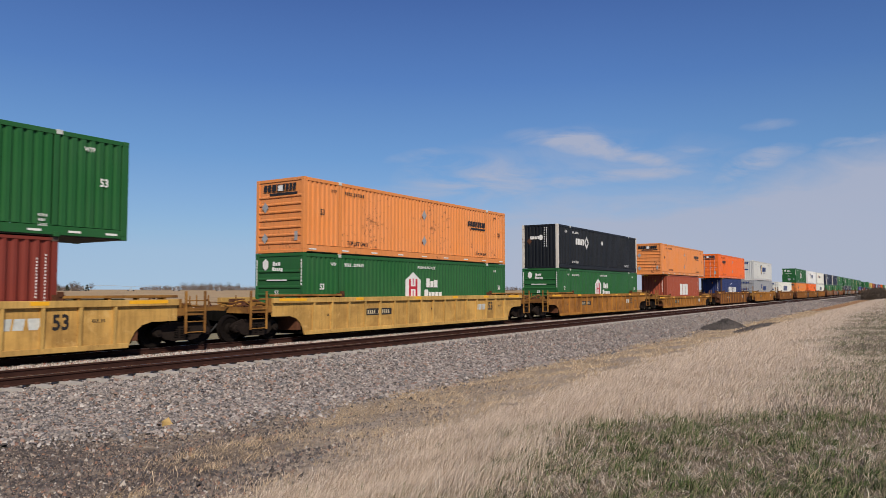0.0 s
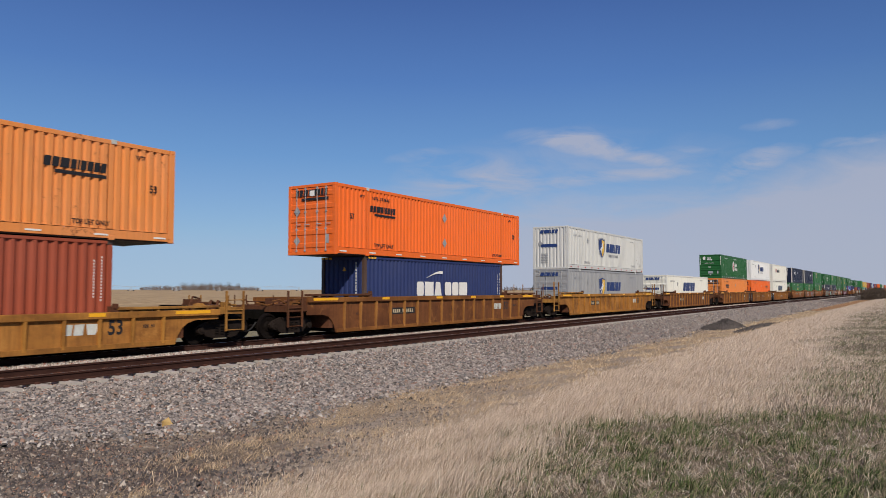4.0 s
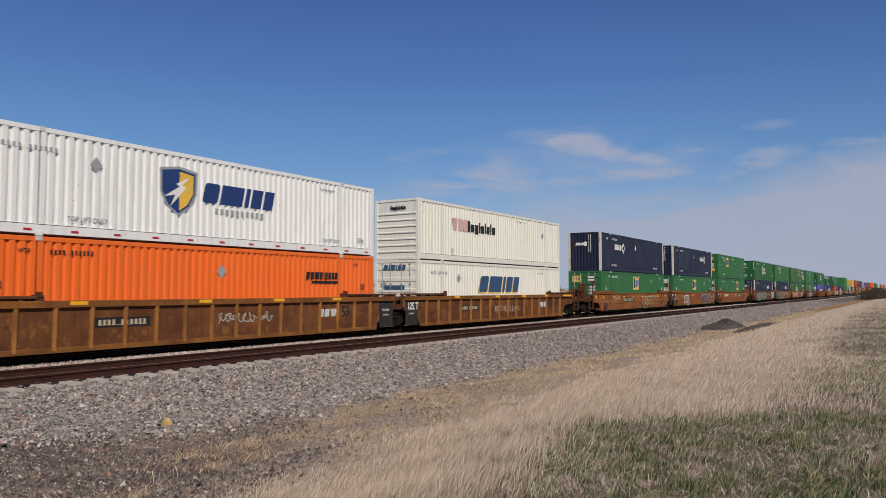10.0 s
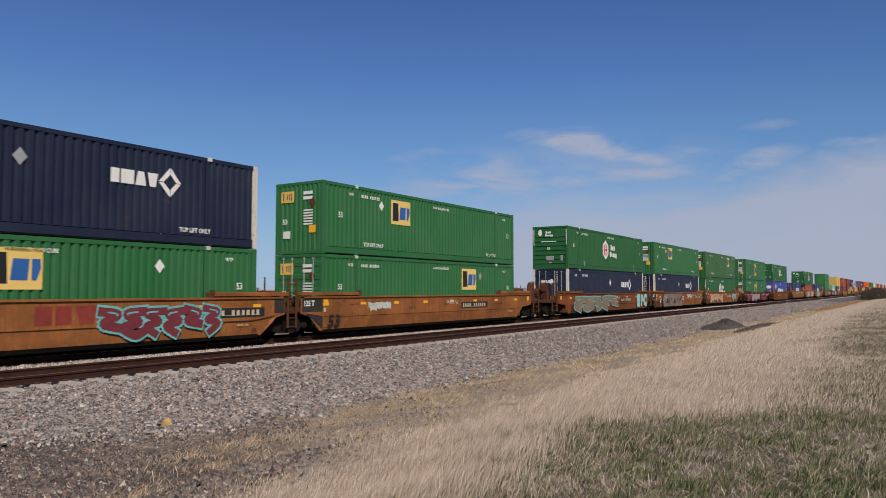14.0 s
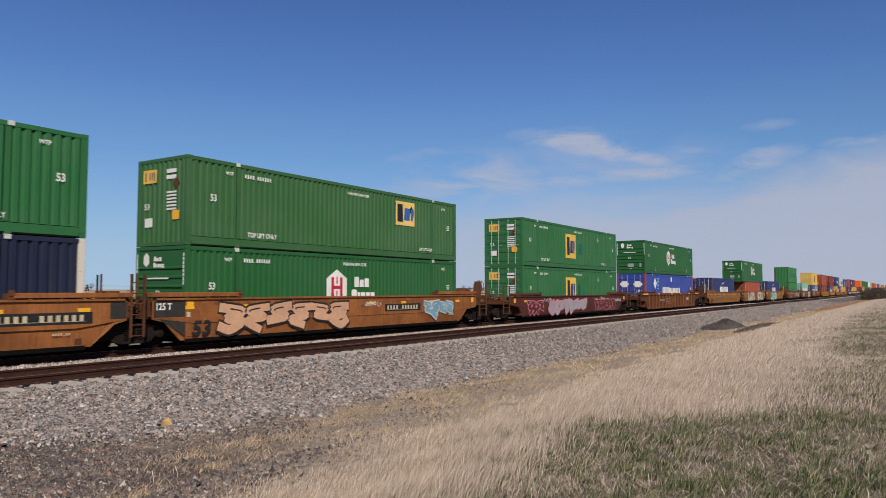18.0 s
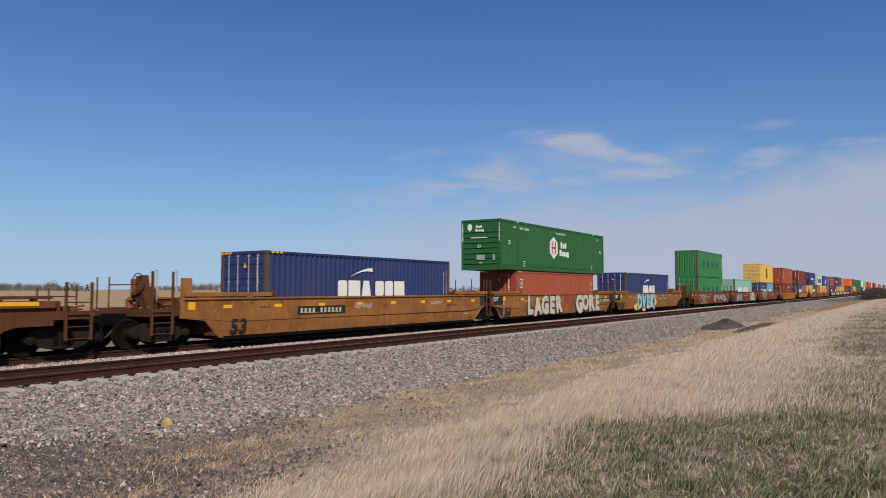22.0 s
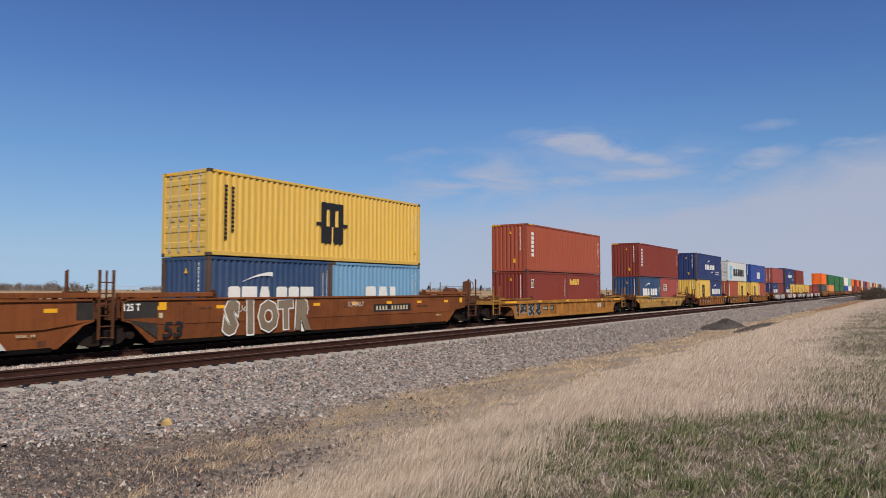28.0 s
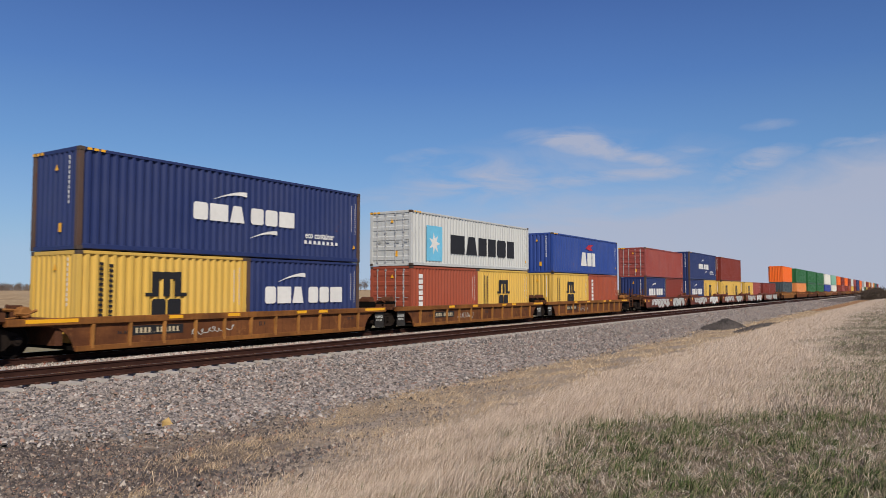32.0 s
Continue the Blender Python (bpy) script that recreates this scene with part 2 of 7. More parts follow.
def attach(name, me, parent, m=None, label="", mat=None):
    """One mesh object as a part; mat overrides the mesh's material for this object alone."""
    ob = new(name, me)
    ob.parent = parent
    if m is not None:
        ob.matrix_local = m
    if mat is not None:
        if not me.materials:
            me.materials.append(None)
        ob.material_slots[0].link = "OBJECT"
        ob.material_slots[0].material = mat
    if label:
        ob["label"] = label
    return ob


def thing(name, m, label, category, group=""):
    ob = new(name)
    ob.empty_display_size = 0.3
    ob.matrix_world = m
    return tagged(ob, label, category, group)


class Builder:
    """Collects boxes, prisms and tubes into one mesh."""

    def __init__(self):
        self.v, self.f = [], []

    def box(self, x0, x1, y0, y1, z0, z1):
        n = len(self.v)
        self.v += [(x, y, z) for x in (x0, x1) for y in (y0, y1) for z in (z0, z1)]
        self.f += [tuple(n + i for i in q) for q in ((0, 1, 3, 2), (4, 6, 7, 5), (0, 4, 5, 1), (2, 3, 7, 6), (0, 2, 6, 4), (1, 5, 7, 3))]
        return self

    def bevelled(self, x0, x1, y0, y1, z0, z1, b=0.01):
        """A box with its twelve edges taken off."""
        bm = bmesh.new()
        bmesh.ops.create_cube(bm, size=1.0, matrix=Matrix.LocRotScale(((x0 + x1) / 2, (y0 + y1) / 2, (z0 + z1) / 2), None, (x1 - x0, y1 - y0, z1 - z0)))
        bmesh.ops.bevel(bm, geom=bm.edges[:], offset=b, segments=1, affect="EDGES")
        return self.take(bm)

    def take(self, bm):
        n = len(self.v)
        bm.verts.index_update()
        self.v += [tuple(v.co) for v in bm.verts]
        self.f += [tuple(n + v.index for v in f.verts) for f in bm.faces]
        bm.free()
        return self

    def prism_y(self, poly, y0, y1):
        """A polygon in x, z, pushed from y0 to y1."""
        n, k = len(self.v), len(poly)
        self.v += [(x, y0, z) for x, z in poly] + [(x, y1, z) for x, z in poly]
        self.f += [tuple(range(n, n + k)), tuple(range(n + 2 * k - 1, n + k - 1, -1))]
        self.f += [(n + i, n + k + i, n + k + (i + 1) % k, n + (i + 1) % k) for i in range(k)]
        return self

    def prism_x(self, poly, x0, x1):
        """A polygon in y, z, pushed from x0 to x1."""
        n, k = len(self.v), len(poly)
        self.v += [(x0, y, z) for y, z in poly] + [(x1, y, z) for y, z in poly]
        self.f += [tuple(range(n, n + k)), tuple(range(n + 2 * k - 1, n + k - 1, -1))]
        self.f += [(n + i, n + k + i, n + k + (i + 1) % k, n + (i + 1) % k) for i in range(k)]
        return self

    def tube(self, pts, r, sides=6):
        pts = [Vector(p) for p in pts]
        n = len(self.v)
        for i, p in enumerate(pts):
            d = (pts[min(i + 1, len(pts) - 1)] - pts[max(i - 1, 0)]).normalized()
            a = d.cross(Vector((0, 0, 1)) if abs(d.z) < 0.9 else Vector((1, 0, 0))).normalized()
            b = d.cross(a)
            rr = r[i] if isinstance(r, (list, tuple)) else r
            self.v += [tuple(p + rr * (math.cos(2 * math.pi * j / sides) * a + math.sin(2 * math.pi * j / sides) * b)) for j in range(sides)]
        for i in range(len(pts) - 1):
            for j in range(sides):
                j2 = (j + 1) % sides
                self.f.append((n + i * sides + j, n + i * sides + j2, n + (i + 1) * sides + j2, n + (i + 1) * sides + j))
        self.f += [tuple(n + j for j in range(sides))[::-1], tuple(n + (len(pts) - 1) * sides + j for j in range(sides))]
        return self

    def lathe_y(self, prof, sides=24, cx=0.0, cz=0.0):
        """A ring profile (radius, y) turned about the y axis; the ends are closed."""
        n, k = len(self.v), len(prof)
        for r, y in prof:
            self.v += [(cx + r * math.cos(2 * math.pi * j / sides), y, cz + r * math.sin(2 * math.pi * j / sides)) for j in range(sides)]
        for i in range(k - 1):
            for j in range(sides):
                j2 = (j + 1) % sides
                self.f.append((n + i * sides + j, n + (i + 1) * sides + j, n + (i + 1) * sides + j2, n + i * sides + j2))
        self.f += [tuple(n + j for j in range(sides)), tuple(n + (k - 1) * sides + j for j in range(sides))[::-1]]
        return self

    def mesh(self, name, *mats, smooth=False):
        me = mesh_of(name, self.v, self.f, mats, smooth)
        bm = bmesh.new()
        bm.from_mesh(me)
        bmesh.ops.recalc_face_normals(bm, faces=bm.faces[:])
        bm.to_mesh(me)
        bm.free()
        return me


MESHES = {}


def cached(key, make):
    if key not in MESHES:
        MESHES[key] = make()
    return MESHES[key]


def letters(text, shear=0.0):
    """The built-in font as a flat mesh: capital height 1, centred, in x and z, facing -y."""
    def make():
        cu = bpy.data.curves.new("lettering", "FONT")
        cu.body, cu.align_x, cu.align_y, cu.resolution_u, cu.shear = text, "CENTER", "CENTER", 3, shear
        cu.offset = 0.028
        ob = bpy.data.objects.new("lettering", cu)
        scene.collection.objects.link(ob)
        me = bpy.data.meshes.new_from_object(ob.evaluated_get(bpy.context.evaluated_depsgraph_get()))
        bpy.data.objects.remove(ob)
        bpy.data.curves.remove(cu)
        me.name = "lettering"
        me.transform(Matrix.Rotation(math.pi / 2, 4, "X") @ Matrix.Scale(1 / 0.7, 4))
        me.materials.clear()
        me.materials.append(None)
        return me
    return cached(("text", text, shear), make)


def flat_polys(key, polys):
    """Flat shapes in x, z, facing -y, as one mesh."""
    def make():
        v, f = [], []
        for p in polys:
            n = len(v)
            v += [(x, 0.0, z) for x, z in p]
            area = sum(p[i][0] * p[(i + 1) % len(p)][1] - p[(i + 1) % len(p)][0] * p[i][1] for i in range(len(p)))
            idx = tuple(range(n, n + len(p)))
            f.append(idx if area > 0 else idx[::-1])
        return mesh_of("marking", v, f, (None,))
    return cached(("flat", key), make)


def rect(w, h, x=0.0, z=0.0, slant=0.0):
    return [(x - w / 2 - slant * h / 2, z - h / 2), (x + w / 2 - slant * h / 2, z - h / 2), (x + w / 2 + slant * h / 2, z + h / 2), (x - w / 2 + slant * h / 2, z + h / 2)]


def blocks(n, w, h, slant=0.0, fill=0.78):
    """A word drawn as a row of n plain upright blocks, w by h over all."""
    p = w / n
    return [[(x + slant * z, z) for x, z in rect(p * fill, h, -w / 2 + (i + 0.5) * p)] for i in range(n)]


# plain closed forms: width, outline over a height of 1
FORMS = {
    "o": (0.76, [(0.10, 0), (0.66, 0), (0.76, 0.10), (0.76, 0.90), (0.66, 1), (0.10, 1), (0, 0.90), (0, 0.10)]),
    "m": (1.00, [(0, 0), (1.0, 0), (1.0, 1), (0, 1)]),
    "a": (0.84, [(0, 0), (0.84, 0), (0.66, 1), (0.18, 1)]),
    "v": (0.84, [(0.18, 0), (0.66, 0), (0.84, 1), (0, 1)]),
    "w": (1.20, [(0, 0), (1.20, 0), (1.20, 1), (0, 1)]),
    "e": (0.64, [(0, 0), (0.64, 0), (0.64, 1), (0, 1)]),
    "f": (0.60, [(0, 0), (0.60, 0), (0.60, 1), (0, 1)]),
    "t": (0.56, [(0, 0), (0.56, 0), (0.56, 1), (0, 1)]),
    "i": (0.24, [(0, 0), (0.24, 0), (0.24, 1), (0, 1)]),
    "l": (0.44, [(0, 0), (0.44, 0), (0.44, 1), (0, 1)]),
    "x": (0.64, [(0, 0), (0.64, 0), (0.64, 0.72), (0, 0.72)]),
    "n": (0.60, [(0, 0), (0.60, 0), (0.60, 0.72), (0, 0.72)]),
    "r": (0.40, [(0, 0), (0.40, 0), (0.40, 0.72), (0, 0.72)]),
    "b": (0.64, [(0, 0), (0.64, 0), (0.64, 0.86), (0, 0.86)]),
    "p": (0.64, [(0, -0.16), (0.64, -0.16), (0.64, 0.72), (0, 0.72)]),
}


def word(forms, w, h, slant=0.0):
    """A word drawn as a row of plain closed forms without inner gaps, w by h over all."""
    total = sum(0.34 if c == " " else FORMS[c][0] for c in forms) + 0.11 * (len(forms) - 1)
    k, x, out = w / total, -w / 2, []
    for c in forms:
        if c == " ":
            x += 0.45 * k
            continue
        fw, pts = FORMS[c]
        out.append([(x + p * k + slant * (q - 0.5) * h, (q - 0.5) * h) for p, q in pts])
        x += (fw + 0.11) * k
    return out


def comb(n, w, h, split=0.38):
    """A line of small print that cannot be read: one outline of upright teeth on a thin foot."""
    p = w / n
    out = [(w / 2, -h / 2), (-w / 2, -h / 2)]
    for i in range(n):
        x = -w / 2 + i * p
        if i == round(n * split):
            continue
        out += [(x, -h / 2 + 0.06 * h), (x, h / 2), (x + 0.55 * p, h / 2), (x + 0.55 * p, -h / 2 + 0.06 * h)]
    return out


def ngon(n, rx, rz, x=0.0, z=0.0, turn=0.0):
    return [(x + rx * math.cos(2 * math.pi * (i + turn) / n), z + rz * math.sin(2 * math.pi * (i + turn) / n)) for i in range(n)]


# ---- containers ----
def corrugated(length, height, pitch, depth=0.052):
    """Pressed sheet with upright ribs, centred in x, standing on z = 0, outermost at y = 0, facing -y."""
    def make():
        n = max(2, round(length / pitch))
        p = length / n
        xs = []
        for i in range(n):
            x = -length / 2 + i * p
            if pitch < 0.27:
                xs += [(x, depth * 1.15), (x + 0.18 * p, depth * 1.15), (x + 0.36 * p, 0.0), (x + 0.82 * p, 0.0)]
            else:
                xs += [(x, depth * 1.15), (x + 0.25 * p, depth * 1.15), (x + 0.48 * p, 0.0), (x + 0.77 * p, 0.0)]
        xs.append((length / 2, depth * (1.15 if pitch < 0.27 else 1.15)))
        v = [(x, y, 0.0) for x, y in xs] + [(x, y, height) for x, y in xs]
        k = len(xs)
        v += [(-length / 2, depth * 1.5 + 0.02, 0), (length / 2, depth * 1.5 + 0.02, 0), (length / 2, depth * 1.5 + 0.02, height), (-length / 2, depth * 1.5 + 0.02, height)]
        f = [(i, i + 1, k + i + 1, k + i) for i in range(k - 1)] + [(2 * k + 3, 2 * k + 2, 2 * k + 1, 2 * k), (k - 1, 2 * k + 1, 2 * k + 2, 2 * k - 1), (2 * k, 0, k, 2 * k + 3)]
        return mesh_of("side_panel", v, f, (None,))
    return cached(("corr", length, height, pitch, depth), make)


def ribbed_end(width, height, n=7):
    """An end sheet with lying ribs, centred in x, standing on z = 0, facing -y."""
    def make():
        prof = [(0.03, 0.0)]
        for i in range(n):
            z = height * (0.10 + 0.68 * i / (n - 1))
            prof += [(0.03, z - 0.06), (-0.012, z - 0.025), (-0.012, z + 0.025), (0.03, z + 0.06)]
        return Builder().prism_x(prof + [(0.03, height), (0.05, height), (0.05, 0.0)], -width / 2, width / 2).mesh("end_wall", None)
    return cached(("ribend", width, height, n), make)


def door_leaf(width, height):
    def make():
        prof = [(0.025, 0.0)]
        for i in range(5):
            z = height * (0.10 + 0.2 * i)
            prof += [(0.025, z - 0.12), (0.0, z - 0.08), (0.0, z + 0.08), (0.025, z + 0.12)]
        return Builder().prism_x(prof + [(0.025, height), (0.05, height), (0.05, 0.0)], -width / 2, width / 2).mesh("door", None)
    return cached(("door", width, height), make)


def lock_rod(height):
    def make():
        b = Builder()
        b.tube([(0, 0, 0), (0, 0, height)], 0.019, 6)
        for z in (0.06, 0.35 * height, 0.62 * height, height - 0.06):
            b.box(-0.04, 0.04, -0.024, 0.03, z - 0.03, z + 0.03)
        b.box(-0.02, 0.25, -0.03, -0.012, 0.42 * height, 0.42 * height + 0.03)
        return b.mesh("lock_rod", None)
    return cached(("rod", round(height, 2)), make)


def bar_mesh(name, sx, sy, sz, bevel=0.008):
    """A bevelled bar standing on z = 0, centred in x and y."""
    return cached((name, round(sx, 3), round(sy, 3), round(sz, 3)), lambda: Builder().bevelled(-sx / 2, sx / 2, -sy / 2, sy / 2, 0, sz, bevel).mesh(name, None))


T = Matrix.Translation
END = Matrix.Rotation(-math.pi / 2, 4, "Z")
TRAIN = []          # every top-level thing that rolls, with its place at 0 s
ROLLERS = []        # wheelsets


def marking(parent, name, me, mat, x, y, z, scale=1.0, on_end=False, label="", squeeze=1.0):
    m = T((x, y, z)) @ (END if on_end else Matrix()) @ Matrix.Diagonal((scale * squeeze, 1.0, scale, 1.0))
    return attach(name, me, parent, m, label, mat)


def container(x, z, feet, height, body, label, end="corr", marks=None, post=None, detail=2, rail=None, group="containers on the train"):
    """A box container, its middle at x, standing at z. Local x along the train, near side at -w/2."""
    L = {53: 16.154, 40: 12.192, 20: 6.058}[feet]
    W = 2.591 if feet == 53 else 2.438
    H = height
    ob = thing("shipping_container", T((x, TRACK_Y, z)), label, "container", group)
    TRAIN.append(ob)
    if post is None and feet != 53 and detail > 1:
        post = P_WORN if body in (P_DEEP, P_WORNBLUE, P_LEAF, P_SEAGREEN) else body
    post, rail = post or body, rail or body
    y0 = -W / 2
    zb, zt = (0.32, 0.14) if feet == 53 else (0.17, 0.10)
    hp = H - zb - zt
    pw = 0.15 if feet != 53 else 0.20
    pitch = 0.278 if feet != 53 else 0.262
    for side in (1, -1):
        if detail < 2 and side < 0:
            attach("side_panel", bar_mesh("plain_side", L - 2 * pw, 0.03, hp), ob, T((0, -y0 - 0.03, zb)), mat=body)
            continue
        spin = Matrix() if side > 0 else Matrix.Rotation(math.pi, 4, "Z")
        if feet == 53:
            mid = 11.75
            cap = (L - mid) / 2 - 0.15 - pw
            for cx, ln in ((0, mid), (-(mid / 2 + 0.15 + cap / 2), cap), (mid / 2 + 0.15 + cap / 2, cap)):
                attach("side_panel", corrugated(round(ln, 3), hp, pitch), ob, spin @ T((cx, y0 + 0.012, zb)), mat=body)
            for sx in (-1, 1):
                attach("stack_post", bar_mesh("stack_post", 0.15, 0.05, hp), ob, spin @ T((sx * (mid / 2 + 0.075), y0 + 0.03, zb)), mat=body)
        else:
            attach("side_panel", corrugated(round(L - 2 * pw, 3), hp, pitch), ob, spin @ T((0, y0 + 0.012, zb)), mat=body)
        if feet == 53:
            attach("bottom_rail", bar_mesh("bottom_rail", L - 2 * pw, 0.07, 0.242), ob, T((0, side * (y0 + 0.041), 0.042)), mat=rail)
            attach("sill_lip", bar_mesh("sill_lip", L - 2 * pw, 0.05, 0.022, 0.004), ob, T((0, side * (y0 + 0.027), zb - 0.022)), mat=rail)
        else:
            attach("bottom_rail", bar_mesh("bottom_rail", L - 2 * pw, 0.06, zb - 0.03), ob, T((0, side * (y0 + 0.03), 0.03)), mat=rail)
        attach("top_rail", bar_mesh("top_rail", L - 2 * pw, 0.06, zt - 0.01), ob, T((0, side * (y0 + 0.03), H - zt)), mat=rail)
        for sx in (-1, 1):
            attach("corner_post", bar_mesh("corner_post", pw, 0.16, H - 0.236), ob, T((sx * (L / 2 - pw / 2), side * (y0 + 0.08), 0.118)), mat=post)
            if detail > 1:
                for zz in (0, H - 0.118):
                    attach("corner_casting", bar_mesh("corner_casting", 0.178, 0.162, 0.118), ob, T((sx * (L / 2 - 0.088), side * (y0 + 0.08), zz)), mat=post if feet == 53 else M_CAST)
    if feet == 53 and detail > 1:
        for sx in (-1, 1):
            for zz in (0.0, H - 0.12):
                attach("stack_casting", bar_mesh("stack_casting", 0.178, 0.10, 0.13), ob, T((sx * 6.007, y0 + 0.04, zz - 0.004)), mat=M_PALE if zz else rail)
    attach("roof", bar_mesh("roof", L - 0.1, W - 0.1, 0.045), ob, T((0, 0, H - 0.05)), mat=body)
    attach("underframe", bar_mesh("underframe", L - 0.1, W - 0.12, 0.112), ob, T((0, 0, 0.008)), mat=M_CAST)
    ew = W - 0.32
    attach("end_wall", bar_mesh("far_end", 0.03, ew, H - 0.24), ob, T((L / 2 - 0.04, 0, 0.12)), mat=body)
    place = T((-L / 2 + 0.012, 0, 0.12)) @ END
    attach("end_sill", bar_mesh("end_sill", 0.06, ew, 0.12), ob, T((-L / 2 + 0.04, 0, 0)), mat=rail)
    attach("end_header", bar_mesh("end_header", 0.06, ew, 0.12), ob, T((-L / 2 + 0.04, 0, H - 0.12)), mat=rail)
    if end == "doors":
        for s in (-1, 1):
            leaf = attach("door", door_leaf(round(ew / 2 - 0.01, 3), round(H - 0.24, 3)), ob, place @ T((s * ew / 4, 0, 0)), mat=body)
            if detail > 1:
                for q in (-0.24, 0.24):
                    attach("lock_rod", lock_rod(H - 0.24), leaf, T((q, -0.012, 0)), "galvanised lock rod", M_GALV)
    elif end == "ribs":
        attach("end_wall", ribbed_end(round(ew, 3), round(H - 0.24, 3)), ob, place, mat=body)
    else:
        attach("end_wall", corrugated(round(ew, 3), round(H - 0.24, 3), 0.25, 0.045), ob, place, mat=body)
    if marks:
        marks(ob, L, W, H)
    return ob
# ---- markings on containers ----
def side_text(ob, W, text, x, z, h, mat=M_WHITE, squeeze=0.85):
    marking(ob, "lettering", letters(text), mat, x, -W / 2 + 0.004, z, h, squeeze=squeeze)


def side_shape(ob, W, name, key, polys, mat, x, z, lift=0.0):
    marking(ob, name, flat_polys(key, polys), mat, x, -W / 2 + 0.004 - lift, z)


def end_shape(ob, L, name, key, polys, mat, y, z, lift=0.0):
    marking(ob, name, flat_polys(key, polys), mat, -L / 2 - 0.004 - lift, y, z, on_end=True)


def bars(ob, W, x, z, w, h, mat=M_WHITE, rows=1):
    """Small print that cannot be read: one bar a line."""
    polys = [[(p - w * 0.11 * (i % 2), q - i * h * 1.8) for p, q in comb(8, w * (1.0 - 0.22 * (i % 2)), h, 9)] for i in range(rows)]
    side_shape(ob, W, "small_print", ("bars", round(w, 2), round(h, 2), rows), polys, mat, x, z)


def number_blocks(ob, W, x, z, w, h, mat=M_WHITE, n=9):
    side_shape(ob, W, "number_bar", ("num", round(w, 2), round(h, 2), n), [comb(n + 2, w, h)], mat, x, z)


def dashes(ob, L, W, z, mat, n=13, w=0.30, h=0.05):
    for i in range(n):
        side_shape(ob, W, "reflector", ("dash", w, h), [rect(w, h)], mat, -L / 2 + 0.5 + (L - 1.0) * i / (n - 1), z, 0.009)


def diamond(ob, W, x, z, r=0.24, mat=M_GREY):
    side_shape(ob, W, "placard", ("diamond", r), [ngon(4, r * 0.8, r)], mat, x, z)


def common_53(ob, L, W, H, mat=M_WHITE, top=True):
    side_text(ob, W, "53", -L / 2 + 1.05, H * 0.55, 0.22, mat)
    side_text(ob, W, "53", L / 2 - 0.75, H * 0.55, 0.22, mat)
    side_text(ob, W, "WTP", -L / 2 + 1.7, H * 0.86, 0.12, mat)
    side_text(ob, W, "WTP", L / 2 - 1.2, H * 0.86, 0.12, mat)
    number_blocks(ob, W, -L / 2 + 3.0, H * 0.86, 1.25, 0.13, mat)
    if top:
        side_text(ob, W, "TOP LIFT ONLY", -L / 2 + 3.2, 0.46, 0.16, mat)
        side_text(ob, W, "TOP LIFT ONLY", L / 2 - 2.7, 0.46, 0.13, mat)


def marks_orange(ob, L, W, H, bright=False, at=4.9):
    common_53(ob, L, W, H, M_BLACK)
    for zz in (H * 0.72, H * 0.30):
        diamond(ob, W, 0.0, zz)
    side_shape(ob, W, "company_name", "ow", word("oomeieeee", 1.78, 0.27, 0.12), M_BLACK, at, H * 0.70)
    side_shape(ob, W, "company_stripe", "ows", [rect(1.5, 0.10, 0.15)], M_BLACK, at, H * 0.70 - 0.25)
    end_shape(ob, L, "company_name", "ewn", word("oomeieeee", 1.75, 0.27, 0.12), M_BLACK, 0, H * 0.88)
    end_shape(ob, L, "company_stripe", "ewns", [rect(1.5, 0.10)], M_BLACK, -0.2, H * 0.79)
    end_shape(ob, L, "plate", "ewh", [rect(0.26, 0.22)], M_WHITE, -0.05, H * 0.87, 0.004)
    end_shape(ob, L, "placard", "epl", [ngon(4, 0.18, 0.22)], M_GREY, 0.78, H * 0.62)
    end_shape(ob, L, "placard", "epl", [ngon(4, 0.18, 0.22)], M_GREY, 0.78, H * 0.2)
    end_shape(ob, L, "document_box", "edb", [rect(0.16, 0.36)], M_GREY, -0.9, H * 0.22)
    dashes(ob, L, W, 0.14, M_WHITE, 9, 0.42, 0.05)


